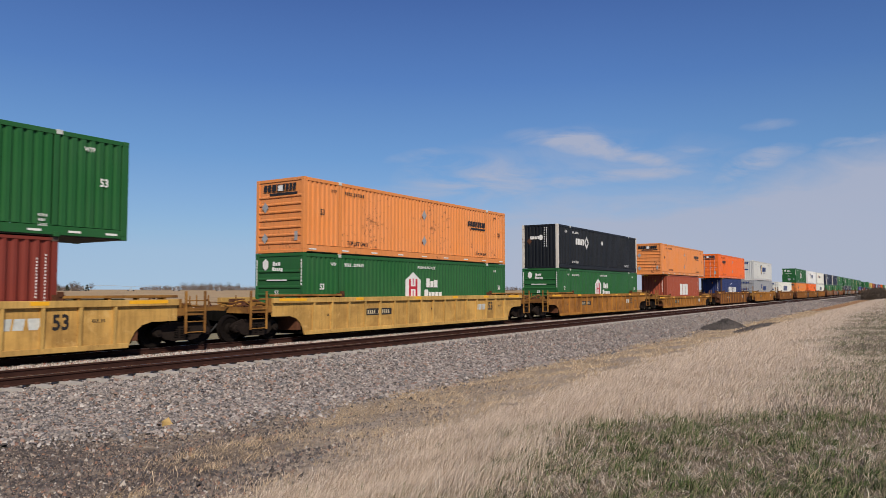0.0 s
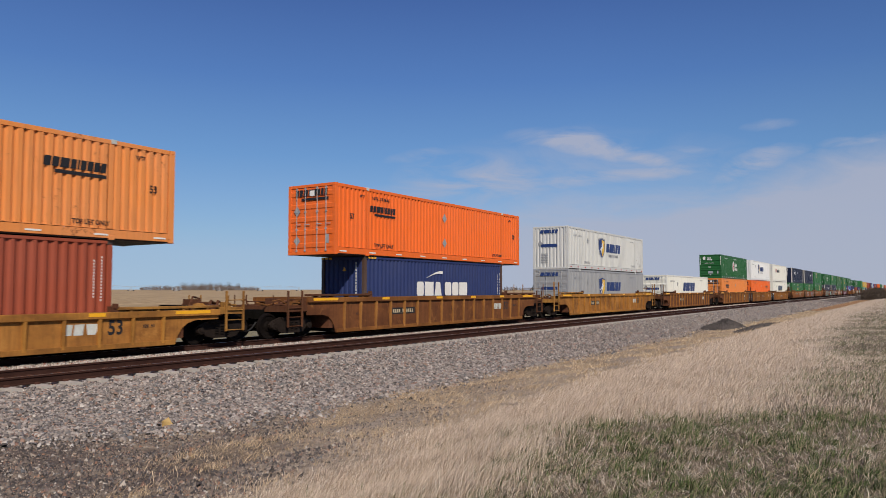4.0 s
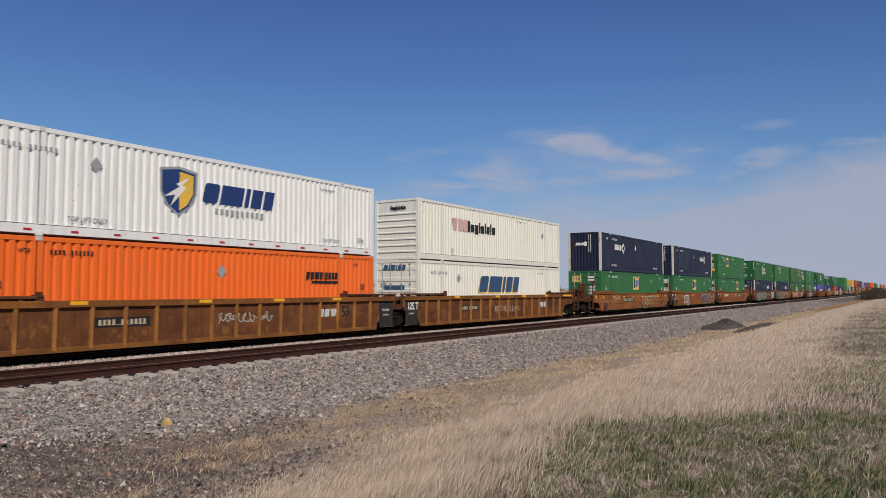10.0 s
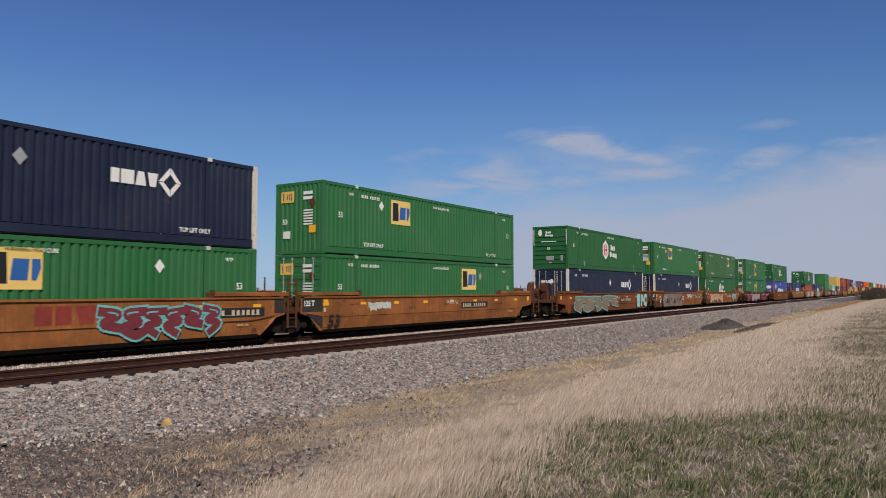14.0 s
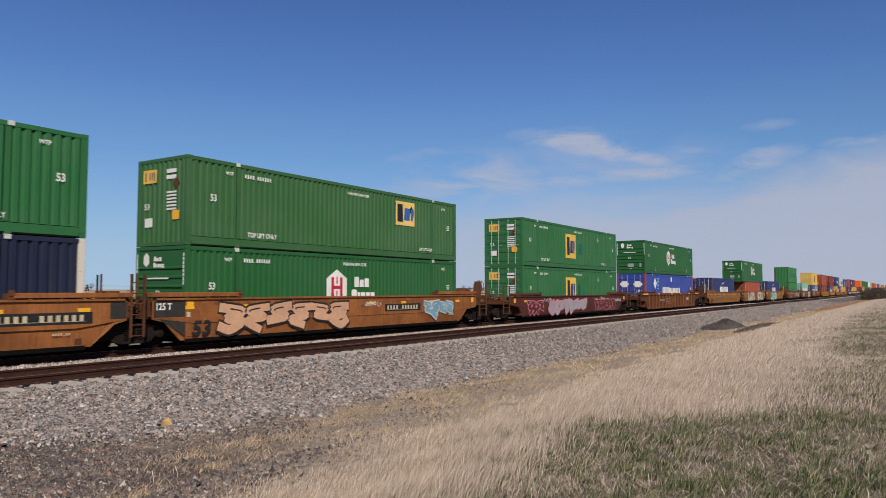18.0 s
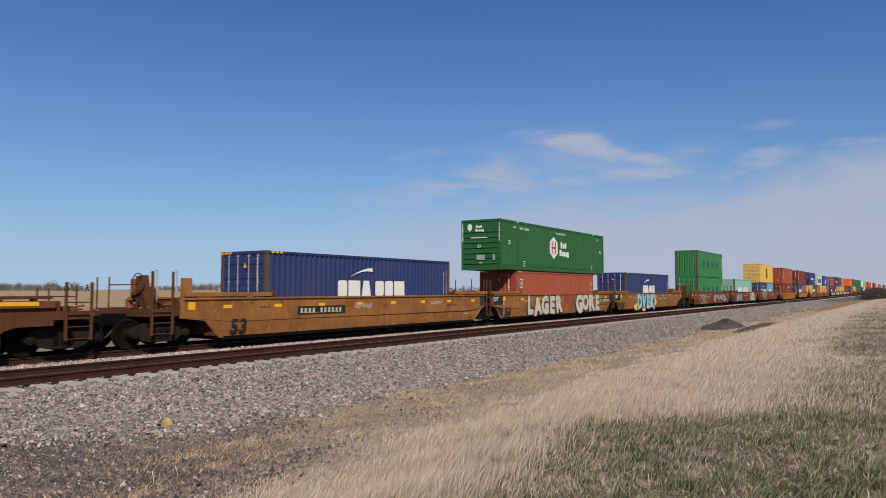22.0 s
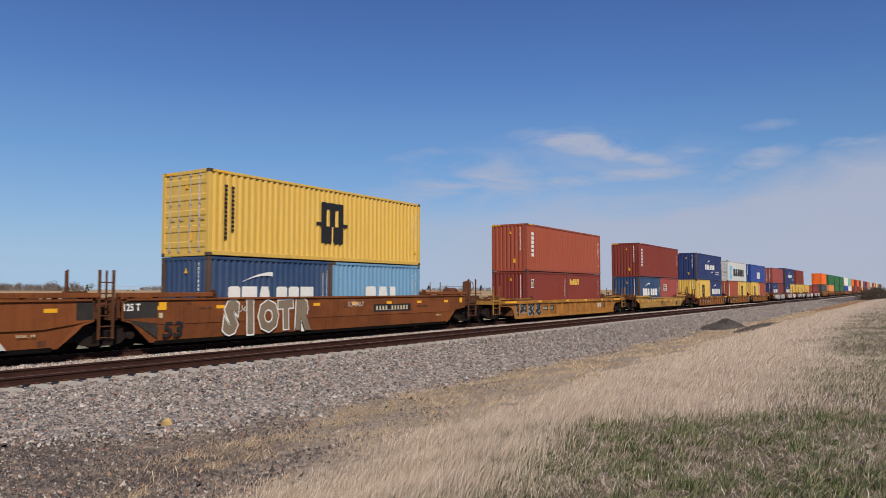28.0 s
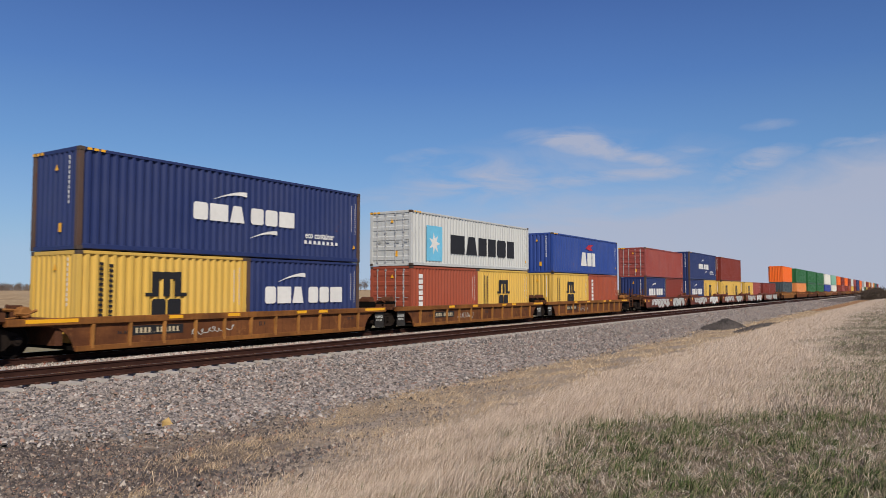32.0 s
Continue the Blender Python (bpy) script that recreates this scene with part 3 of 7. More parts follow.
def marks_green_hex(ob, L, W, H, dashed=False):
    """White hexagon badge with red bars, two lines of white blocks beside it."""
    common_53(ob, L, W, H, top=False)
    cx = -0.9
    side_shape(ob, W, "badge", "hexb", [ngon(6, 0.70, 0.72, turn=0.5)], M_WHITE, cx, H * 0.545)
    side_shape(ob, W, "badge_bar", "hexr", [rect(0.15, 0.80, -0.26), rect(0.15, 0.80, 0.26), rect(0.38, 0.13)], M_RED, cx, H * 0.545, 0.004)
    side_shape(ob, W, "badge_bar", "hexm", [rect(0.09, 0.3, 0, 0.28), rect(0.09, 0.3, 0, -0.28)], M_PINK, cx, H * 0.545, 0.004)
    side_shape(ob, W, "company_name", "hub1", word("enb", 0.95, 0.42), M_WHITE, cx + 1.55, H * 0.625)
    side_shape(ob, W, "company_name", "hub2", word("orxnp", 1.50, 0.42), M_WHITE, cx + 1.66, H * 0.445)
    side_text(ob, W, "WARNING HIGH CUBE", 0.2, H * 0.87, 0.12)
    bars(ob, W, -L / 2 + 2.95, 0.55, 0.30, 0.07, rows=3)
    bars(ob, W, L / 2 - 2.45, 0.55, 0.26, 0.07, rows=3)
    end_shape(ob, L, "badge", "hexe", [ngon(6, 0.17, 0.24, turn=0.5)], M_WHITE, 0.72, H * 0.85)
    end_shape(ob, L, "company_name", "hube", word("enb", 0.40, 0.16) + [[(x + 0.05, z - 0.20) for x, z in f] for f in word("orxnp", 0.56, 0.16)], M_WHITE, 0.12, H * 0.86)
    marking(ob, "lettering", letters("53"), M_WHITE, -L / 2 - 0.004, 0.1, H * 0.47, 0.16, True)
    end_shape(ob, L, "small_print", "eprint", [rect(1.1, 0.05)], M_WHITE, 0.1, H * 0.64)
    end_shape(ob, L, "plate", "eplate", [rect(0.55, 0.3), rect(0.2, 0.1, 0, -0.3)], M_GALV, 0.0, H * 0.25)
    end_shape(ob, L, "document_box", "edb", [rect(0.16, 0.36)], M_GREY, -0.85, H * 0.25)
    for y in (1.2, -1.2):
        end_shape(ob, L, "small_print", "ecol", [rect(0.06, 0.1, 0, -i * 0.13) for i in range(8)], M_WHITE, y, H * 0.9)
    if dashed:
        dashes(ob, L, W, 0.15, M_WHITE, 15, 0.36, 0.06)


def marks_green_gold(ob, L, W, H, cx=-2.6, stained=False):
    """Gold panel with black and blue blocks."""
    common_53(ob, L, W, H)
    z = H * 0.70 if not stained else H * 0.52
    pw, ph = (1.45, 1.08) if not stained else (1.75, 1.62)
    side_shape(ob, W, "gold_panel", ("gp", pw), [rect(pw, ph)], M_GOLD if stained else plain_cream(), cx, z)
    side_shape(ob, W, "panel_mark", ("gpb", pw), [[(-0.60, -ph * 0.36), (-0.16, -ph * 0.36), (-0.20, ph * 0.38), (-0.60, ph * 0.38)]], M_BLACK, cx, z, 0.004)
    side_shape(ob, W, "panel_mark", ("gpc", pw), [[(-0.10, -ph * 0.28), (0.34, -ph * 0.28), (0.38, ph * 0.24), (-0.04, ph * 0.24)], [(0.44, -ph * 0.28), (0.56, -ph * 0.28), (0.68, ph * 0.02), (0.66, ph * 0.24), (0.44, ph * 0.24)]], M_NAVY if stained else M_BLUELET, cx, z, 0.004)
    if stained:
        side_shape(ob, W, "stain", "stn", [rect(0.13, 1.0 - 0.09 * i, 0.22 * i, -0.03 * i) for i in range(7)], plain_stain(), cx + 1.15, z)
    side_text(ob, W, "WARNING HIGH CUBE", 0.4, H * 0.87, 0.11)
    diamond(ob, W, -4.35 if cx < -1 and not stained else 4.2, H * 0.76, 0.22, M_WHITE if cx < 0 and not stained else M_GREY)
    end_shape(ob, L, "gold_panel", "gpe", [rect(0.72, 0.45)], M_GOLD, 0.62, H * 0.80)
    end_shape(ob, L, "panel_mark", "gpeb", [rect(0.06, 0.3, -0.22), rect(0.05, 0.24, 0.0), rect(0.05, 0.24, 0.12), rect(0.05, 0.3, 0.22)], M_NAVY, 0.62, H * 0.80, 0.004)
    end_shape(ob, L, "small_print", "gpr", [rect(0.5, 0.06, 0, -0.11 * i) for i in range(6)], M_WHITE, -0.52, H * 0.60)
    end_shape(ob, L, "number_bar", "gpn", [rect(0.5, 0.13), rect(0.5, 0.13, 0, -0.2)], M_WHITE, -0.5, H * 0.84)
    marking(ob, "lettering", letters("53"), M_WHITE, -L / 2 - 0.006, 0.75, H * 0.45, 0.2, True)
    end_shape(ob, L, "plate", "gpp", [rect(0.4, 0.3)], M_WHITE, 0.65, H * 0.27)
    end_shape(ob, L, "placard", "epl", [ngon(4, 0.18, 0.22)], M_RUST, -0.75, H * 0.7)
    end_shape(ob, L, "plate", "gpo", [rect(0.36, 0.3)], M_YELLOW, -0.75, H * 0.34)


def plain_stain():
    return cached("stain", lambda: plain("green_stain", (0.02, 0.17, 0.085), 0.5, vary=0.2))


def plain_cream():
    return cached("cream", lambda: plain("cream_panel", (0.74, 0.52, 0.16), 0.5, vary=0.12))


def marks_navy_posts(ob, L, W, H, far=False, patched=False):
    """White ring badge after five white blocks."""
    cx = -4.27 if not far else 3.3
    side_shape(ob, W, "company_name", "npx", word("emav", 1.55, 0.42), M_WHITE, cx, H * 0.655)
    ring = [[(-0.40, 0.0), (-0.22, 0.0), (0.0, 0.24), (0.0, 0.46)], [(0.40, 0.0), (0.02, 0.46), (0.02, 0.24), (0.22, 0.0)], [(-0.40, -0.02), (0.0, -0.46), (0.0, -0.24), (-0.22, -0.02)], [(0.40, -0.02), (0.22, -0.02), (0.02, -0.24), (0.02, -0.46)]]
    side_shape(ob, W, "badge", "npr", ring, M_WHITE, cx + 1.2, H * 0.655)
    side_text(ob, W, "WTP", -L / 2 + 1.35, H * 0.85, 0.15)
    number_blocks(ob, W, -L / 2 + 3.0, H * 0.86, 1.1, 0.14)
    side_text(ob, W, "TOP LIFT ONLY", -L / 2 + 2.9, 0.46, 0.14)
    side_text(ob, W, "TOP LIFT ONLY", L / 2 - 2.6, 0.46, 0.14)
    diamond(ob, W, 0.0, H * 0.70, 0.24, M_GREY if patched else M_WHITE)
    if patched:
        side_shape(ob, W, "paint_patch", "ptc", [rect(2.2, 2.1), rect(1.7, 1.5, -2.1, -0.1)], plain_patch(), -3.3, H * 0.55)
    end_shape(ob, L, "company_name", "npe", word("emav", 0.66, 0.2), M_WHITE, 0.35, H * 0.70)
    end_shape(ob, L, "badge", "npb", [ngon(8, 0.14, 0.2)], M_WHITE, -0.1, H * 0.70)
    end_shape(ob, L, "small_print", "npc", [rect(0.06, 0.10, 0, -0.15 * i) for i in range(9)] + [rect(0.05, 0.08, -0.16, -0.15 * i) for i in range(9)], M_WHITE, -0.5, H * 0.92)
    end_shape(ob, L, "placard", "epl", [ngon(4, 0.18, 0.22)], M_RUST, 0.75, H * 0.62)


def plain_patch():
    return cached("patch", lambda: plain("faded_navy_patch", (0.026, 0.034, 0.060), 0.6, vary=0.35))


def marks_shield(ob, L, W, H, shield=True, big=False, blue=True):
    mat = M_NAVY if blue else M_SLATEBLUE
    if shield:
        sh = [(-0.62, 0.60), (0.0, 0.70), (0.62, 0.60), (0.60, -0.05), (0.38, -0.45), (0.0, -0.70), (-0.38, -0.45), (-0.60, -0.05)]
        side_shape(ob, W, "shield", "shd", [sh], M_NAVY, -1.73, H * 0.575)
        side_shape(ob, W, "shield_rim", "shr", [[(p * 1.13, q * 1.12) for p, q in sh]], M_GREY, -1.73, H * 0.575, -0.002)
        side_shape(ob, W, "shield_stripe", "shg", [[(0.02, 0.62), (0.55, 0.54), (0.53, -0.05), (0.33, -0.40), (0.02, -0.62)]], M_GOLD, -1.73, H * 0.575, 0.004)
        side_shape(ob, W, "shield_stripe", "shs", [[(-0.52, -0.20), (0.02, 0.14), (-0.10, 0.22), (0.42, 0.50), (0.12, 0.20), (0.26, 0.12), (-0.30, -0.50), (-0.14, -0.12), (-0.28, -0.16)]], M_WHITE, -1.73, H * 0.575, 0.008)
        side_shape(ob, W, "company_name", "swf", word("owift", 3.05, 0.66, 0.22), mat, 0.75, H * 0.60)
        side_shape(ob, W, "company_line", "swl", [rect(0.13, 0.2, -1.0 + 0.22 * i) for i in range(10)], M_GREY, 0.75, H * 0.40)
    else:
        if blue is False:
            side_shape(ob, W, "name_shade", "swbg", word("owift", 4.5, 0.86, 0.28), M_GOLD, -0.17, H * 0.62 - 0.07, -0.002)
        side_shape(ob, W, "company_name", ("swb", big), word("owift", 4.5, 0.86, 0.28), mat, -0.1, H * 0.62)
    number_blocks(ob, W, -L / 2 + 1.8, H * 0.80, 1.5, 0.13, M_GREY)
    bars(ob, W, L / 2 - 2.9, H * 0.86, 0.9, 0.08, M_GREY)
    side_text(ob, W, "TOP LIFT ONLY", -L / 2 + 3.4, 0.50, 0.14, M_GREY)
    side_text(ob, W, "TOP LIFT ONLY", L / 2 - 2.7, 0.50, 0.12, M_GREY)
    side_text(ob, W, "53ft", L / 2 - 0.9, 0.6, 0.2, M_GREY)
    diamond(ob, W, -L / 2 + 3.6, H * 0.72, 0.24)
    end_shape(ob, L, "company_name", "swe", word("owift", 1.3, 0.24, 0.25), mat, 0.1, H * 0.88)
    end_shape(ob, L, "small_print", "gpr", [rect(0.5, 0.06, 0, -0.11 * i) for i in range(6)], M_GREY, 0.45, H * 0.35)
    end_shape(ob, L, "number_bar", "swn", [rect(1.2, 0.2)], mat, 0.1, H * 0.55)
    end_shape(ob, L, "placard", "epl", [ngon(4, 0.18, 0.22)], M_GREY, 0.75, H * 0.6)
    if shield:
        dashes(ob, L, W, 0.15, M_RED, 13, 0.22, 0.06)


def marks_logistics(ob, L, W, H):
    side_shape(ob, W, "company_name", "lg1", word("vfo", 1.55, 0.62), plain_blush(), -4.35, H * 0.65)
    side_shape(ob, W, "company_name", "lg2", word("lxpininix", 2.95, 0.56), M_BLACK, -2.13, H * 0.645)
    bars(ob, W, 2.6, H * 0.88, 1.5, 0.05, M_GREY)
    diamond(ob, W, L / 2 - 2.6, H * 0.66, 0.2)
    bars(ob, W, -L / 2 + 3.0, 0.6, 0.26, 0.07, M_GREY, 3)
    end_shape(ob, L, "company_name", "lg3", word("lxpininix", 0.9, 0.2), M_BLACK, -0.1, H * 0.86)


def plain_blush():
    return cached("blush", lambda: plain("faded_pink", (0.60, 0.38, 0.36), 0.6, vary=0.15))


def vertical_print(ob, W, x, z, h, mat, n=9, w=0.13, fill=0.55):
    side_shape(ob, W, "upright_print", ("vp", round(h, 2), n, w, fill), [rect(w * 0.8, h / n * fill, 0, h / 2 - h * (i + 0.5) / n) for i in range(n)], mat, x, z)


def marks_iso(ob, L, W, H):
    """The small print that every sea container carries."""
    vertical_print(ob, W, L / 2 - 0.55, H * 0.62, 1.1, M_WHITE, 13, 0.055)
    vertical_print(ob, W, L / 2 - 0.32, H * 0.62, 1.3, M_WHITE, 15, 0.05)
    side_shape(ob, W, "warning_sticker", "yst", [[(-0.09, -0.08), (0.09, -0.08), (0, 0.09)]], M_YELLOW, L / 2 - 0.4, H * 0.22)
    end_shape(ob, L, "small_print", "isoe", [rect(0.06, 0.1, 0, -0.14 * i) for i in range(10)], M_WHITE, -0.75, H * 0.9)
    end_shape(ob, L, "warning_sticker", "yste", [[(-0.09, -0.09), (0.09, -0.09), (0, 0.1)]], M_YELLOW, -0.1, H * 0.82)
    end_shape(ob, L, "warning_sticker", "ystf", [rect(0.16, 0.26)], M_YELLOW, -0.35, H * 0.22)
    if L > 8:
        end_shape(ob, L, "height_stripe", "hst", [rect(0.16, 0.08, -0.34 + 0.22 * i) for i in range(3)], M_YELLOW, 0.8, H - 0.06, 0.006)
        side_shape(ob, W, "height_stripe", "hsu", [rect(0.14, 0.07, -0.3 + 0.2 * i) for i in range(3)], M_YELLOW, -L / 2 + 0.6, H - 0.05, 0.012)


def wave(ob, W, x, z, s, mat):
    arc = [(-0.9 + 1.8 * i / 12, 0.45 * math.sin(math.pi * 0.5 * i / 12)) for i in range(13)]
    back = [(p, q - 0.02 - 0.19 * (i / 12) ** 1.4) for i, (p, q) in enumerate(arc)][::-1]
    side_shape(ob, W, "swoosh", ("wave", s), [[(p * s, q * s) for p, q in arc + back]], mat, x, z)


def marks_swoosh(ob, L, W, H, eco=False, w=4.55):
    """Six white blocks in two words under a white swoosh."""
    marks_iso(ob, L, W, H)
    x, z, h = (0.0, H * 0.53, 0.72) if L > 8 else (-0.12, H * 0.50, 0.66)
    if L < 8:
        w = 4.15
    if eco:
        z, h = H * 0.50, 0.62
    for s, nm in ((-1, "a"), (1, "b")):
        side_shape(ob, W, "company_name", ("cm", nm, w, h), word("oma" if s < 0 else "oom", w * 0.465, h * 0.92), M_WHITE, x + s * w * 0.265, z)
    wave(ob, W, x - 0.75, z + h * 0.72, 0.78, M_WHITE)
    if eco:
        side_text(ob, W, "eco container", 3.66, H * 0.33, 0.24)
        bars(ob, W, 3.8, H * 0.24, 2.0, 0.13)
        wave(ob, W, x + 0.75, z - h * 1.25, 0.72, M_WHITE)


def marks_star(ob, L, W, H):
    marks_iso(ob, L, W, H)
    side_shape(ob, W, "blue_panel", "mkp", [rect(1.38, 1.7)], M_LBLUE, -4.16, H * 0.43)
    star = [(0.5 * math.cos(math.pi * i / 7) * (1 if i % 2 == 0 else 0.42), 0.55 * math.sin(math.pi * i / 7) * (1 if i % 2 == 0 else 0.42)) for i in range(14)]
    side_shape(ob, W, "star", "mks", [star], M_WHITE, -4.16, H * 0.43, 0.004)
    side_shape(ob, W, "company_name", "mkn", word("maeeoe", 6.9, 0.95), M_BLACK, 0.74, H * 0.45)


def marks_yellow_sea(ob, L, W, H):
    marks_iso(ob, L, W, H)
    k = 1.0 if L > 8 else 0.8
    x = -0.03 if L > 8 else -0.15
    side_shape(ob, W, "company_mark", ("ms1", k), [rect(0.30 * k, 0.95 * k, -0.5 * k), rect(0.30 * k, 0.95 * k, 0), rect(0.30 * k, 0.95 * k, 0.5 * k), rect(0.2 * k, 0.26 * k, -0.25 * k, 0.33 * k), rect(0.2 * k, 0.26 * k, 0.25 * k, 0.33 * k), rect(0.28 * k, 0.14 * k, -0.79 * k, -0.40 * k), rect(0.28 * k, 0.14 * k, 0.79 * k, -0.40 * k)], M_BLACK, x, H * 0.64)
    side_shape(ob, W, "company_mark", ("ms2", k), word("oo", 1.3 * k, 0.68 * k), M_BLACK, x, H * 0.36)
    vertical_print(ob, W, -L / 2 + 0.72, H * 0.52, 1.9, M_BLACK, 13, 0.16)
    vertical_print(ob, W, -L / 2 + 1.02, H * 0.56, 1.6, M_BLACK, 11, 0.16)


def marks_upright(ob, L, W, H):
    marks_iso(ob, L, W, H)
    vertical_print(ob, W, -L / 2 + 0.75, H * 0.57, 1.55, M_WHITE, 6, 0.42, 0.78)


def marks_low_word(n="mmm", w=2.4, h=0.85, x=0.8, mat=None, z=0.42):
    def put(ob, L, W, H):
        marks_iso(ob, L, W, H)
        side_shape(ob, W, "company_name", ("lw", n, w, h), word(n, w, h), mat or M_WHITE, x, H * z)
    return put


def marks_logo_panel(ob, L, W, H):
    marks_iso(ob, L, W, H)
    side_shape(ob, W, "blue_panel", "lgp", [rect(0.36, 0.52)], M_WHITE, -L / 2 + 0.68, H * 0.72)
    side_shape(ob, W, "panel_mark", "lgq", [rect(0.28, 0.40)], M_NAVY, -L / 2 + 0.68, H * 0.72, 0.004)
    side_shape(ob, W, "panel_mark", "lgy", [[(-0.10, -0.14), (-0.02, -0.14), (0.12, 0.14), (-0.06, 0.10)]], M_GOLD, -L / 2 + 0.68, H * 0.72, 0.008)


def marks_wide_panel(ob, L, W, H):
    """White panel with navy ground and a yellow wedge."""
    marks_iso(ob, L, W, H)
    side_shape(ob, W, "logo_panel", "wdp", [rect(1.02, 0.62)], M_WHITE, -L / 2 + 1.45, H * 0.66)
    side_shape(ob, W, "panel_mark", "wdq", [rect(0.94, 0.34, 0, 0.09)], M_NAVY, -L / 2 + 1.45, H * 0.66, 0.004)
    side_shape(ob, W, "panel_mark", "wdr", [[(-0.35, 0.10), (0.45, -0.02), (0.45, 0.24)]], M_GOLD, -L / 2 + 1.45, H * 0.66, 0.008)
    side_shape(ob, W, "small_print", "wds", [comb(6, 0.80, 0.16, 9)], M_BLACK, -L / 2 + 1.45, H * 0.66 - 0.19, 0.004)


def marks_patches(ob, L, W, H):
    for i in range(4):
        side_shape(ob, W, "repair_patch", "rpt", [rect(0.85, 0.62, 0, 0)], M_SLATE, -3.36 + 2.16 * i, H * 0.51)
    vertical_print(ob, W, L / 2 - 0.5, H * 0.58, 1.2, M_WHITE, 5, 0.26)
    vertical_print(ob, W, L / 2 - 0.22, H * 0.62, 1.3, M_WHITE, 10, 0.06)


def marks_stack(ob, L, W, H):
    """White hexagon and stripes, white capitals low on a blue side."""
    side_shape(ob, W, "badge", "pch", [ngon(4, 0.50, 0.52)], M_WHITE, -5.32, H * 0.71)
    side_shape(ob, W, "badge_stripe", "pcs", [rect(0.85 - 0.05 * i, 0.05, 0.0, 0.44 - 0.125 * i) for i in range(8)], M_LBLUE, -4.45, H * 0.71)
    side_shape(ob, W, "company_name", "pcn", word("eaoee", 2.0, 0.62), M_WHITE, -2.02, H * 0.50)
    side_shape(ob, W, "company_name", "pcm", word("otaoetaaie", 3.8, 0.52), M_WHITE, 1.0, H * 0.49)
    side_shape(ob, W, "plate", "pcp", [rect(0.42, 0.42)], M_WHITE, -0.1, H * 0.85)
    side_text(ob, W, "53", L / 2 - 0.9, H * 0.55, 0.3)
    for y in (0.6, -0.6):
        end_shape(ob, L, "badge", "pce", [ngon(6, 0.42, 0.30)], M_WHITE, y, H * 0.68)
    end_shape(ob, L, "plate", "pcq", [rect(0.4, 0.3)], M_WHITE, 0.85, H * 0.2)
    end_shape(ob, L, "small_print", "pcr", [rect(0.4, 0.08, 0, -0.14 * i) for i in range(2)], M_WHITE, -0.7, H * 0.5)


# ---- spray paint on the cars ----
def stroke(pts, w):
    out = []
    for (x0, z0), (x1, z1) in zip(pts, pts[1:]):
        d = math.hypot(x1 - x0, z1 - z0) or 1.0
        nx, nz = -(z1 - z0) / d * w / 2, (x1 - x0) / d * w / 2
        ex, ez = (x1 - x0) / d * w * 0.3, (z1 - z0) / d * w * 0.3
        out.append([(x0 - ex + nx, z0 - ez + nz), (x0 - ex - nx, z0 - ez - nz), (x1 + ex - nx, z1 + ez - nz), (x1 + ex + nx, z1 + ez + nz)])
    return out


def ribbons(key, lines):
    """Sprayed lines, each one unbroken strip of its own width: (points, width)."""
    def make():
        v, f = [], []
        for k, (pts, w) in enumerate(lines):
            n, m = len(v), len(pts)
            for i, (x, z) in enumerate(pts):
                (x0, z0), (x1, z1) = pts[max(i - 1, 0)], pts[min(i + 1, m - 1)]
                d = math.hypot(x1 - x0, z1 - z0) or 1.0
                nx, nz = -(z1 - z0) / d * w / 2, (x1 - x0) / d * w / 2
                v += [(x + nx, -0.0004 * (k % 9), z + nz), (x - nx, -0.0004 * (k % 9), z - nz)]
            f += [(n + 2 * i, n + 2 * i + 1, n + 2 * i + 3, n + 2 * i + 2) for i in range(m - 1)]
        return mesh_of("spray_paint", v, f, (None,))
    return cached(key, make)


def layered(key, polys):
    def make():
        v, f = [], []
        for i, p in enumerate(polys):
            n = len(v)
            v += [(x, -0.0004 * (i % 9), z) for x, z in p]
            area = sum(p[j][0] * p[(j + 1) % len(p)][1] - p[(j + 1) % len(p)][0] * p[j][1] for j in range(len(p)))
            f.append(tuple(range(n, n + len(p))) if area > 0 else tuple(range(n, n + len(p)))[::-1])
        return mesh_of("spray_paint", v, f, (None,))
    return cached(key, make)


def smooth_line(pts, n=5):
    """A rounded line through a few points."""
    out = []
    for i in range(len(pts) - 1):
        p0, p1, p2, p3 = pts[max(i - 1, 0)], pts[i], pts[i + 1], pts[min(i + 2, len(pts) - 1)]
        for k in range(n):
            t = k / n
            out.append(tuple(0.5 * (2 * b + (c - a) * t + (2 * a - 5 * b + 4 * c - d) * t * t + (3 * b - a - 3 * c + d) * t ** 3) for a, b, c, d in zip(p0, p1, p2, p3)))
    return out + [pts[-1]]


def fat_letter(c, offset):
    """One swollen capital of the built-in font, flat in x and z."""
    def make():
        cu = bpy.data.curves.new("spray", "FONT")
        cu.body, cu.align_x, cu.align_y, cu.resolution_u, cu.offset = c, "CENTER", "CENTER", 2, offset
        ob = bpy.data.objects.new("spray", cu)
        scene.collection.objects.link(ob)
        me = bpy.data.meshes.new_from_object(ob.evaluated_get(bpy.context.evaluated_depsgraph_get()))
        bpy.data.objects.remove(ob)
        bpy.data.curves.remove(cu)
        return [tuple(v.co) for v in me.vertices], [tuple(p.vertices) for p in me.polygons]
    return cached(("fat", c, offset), make)


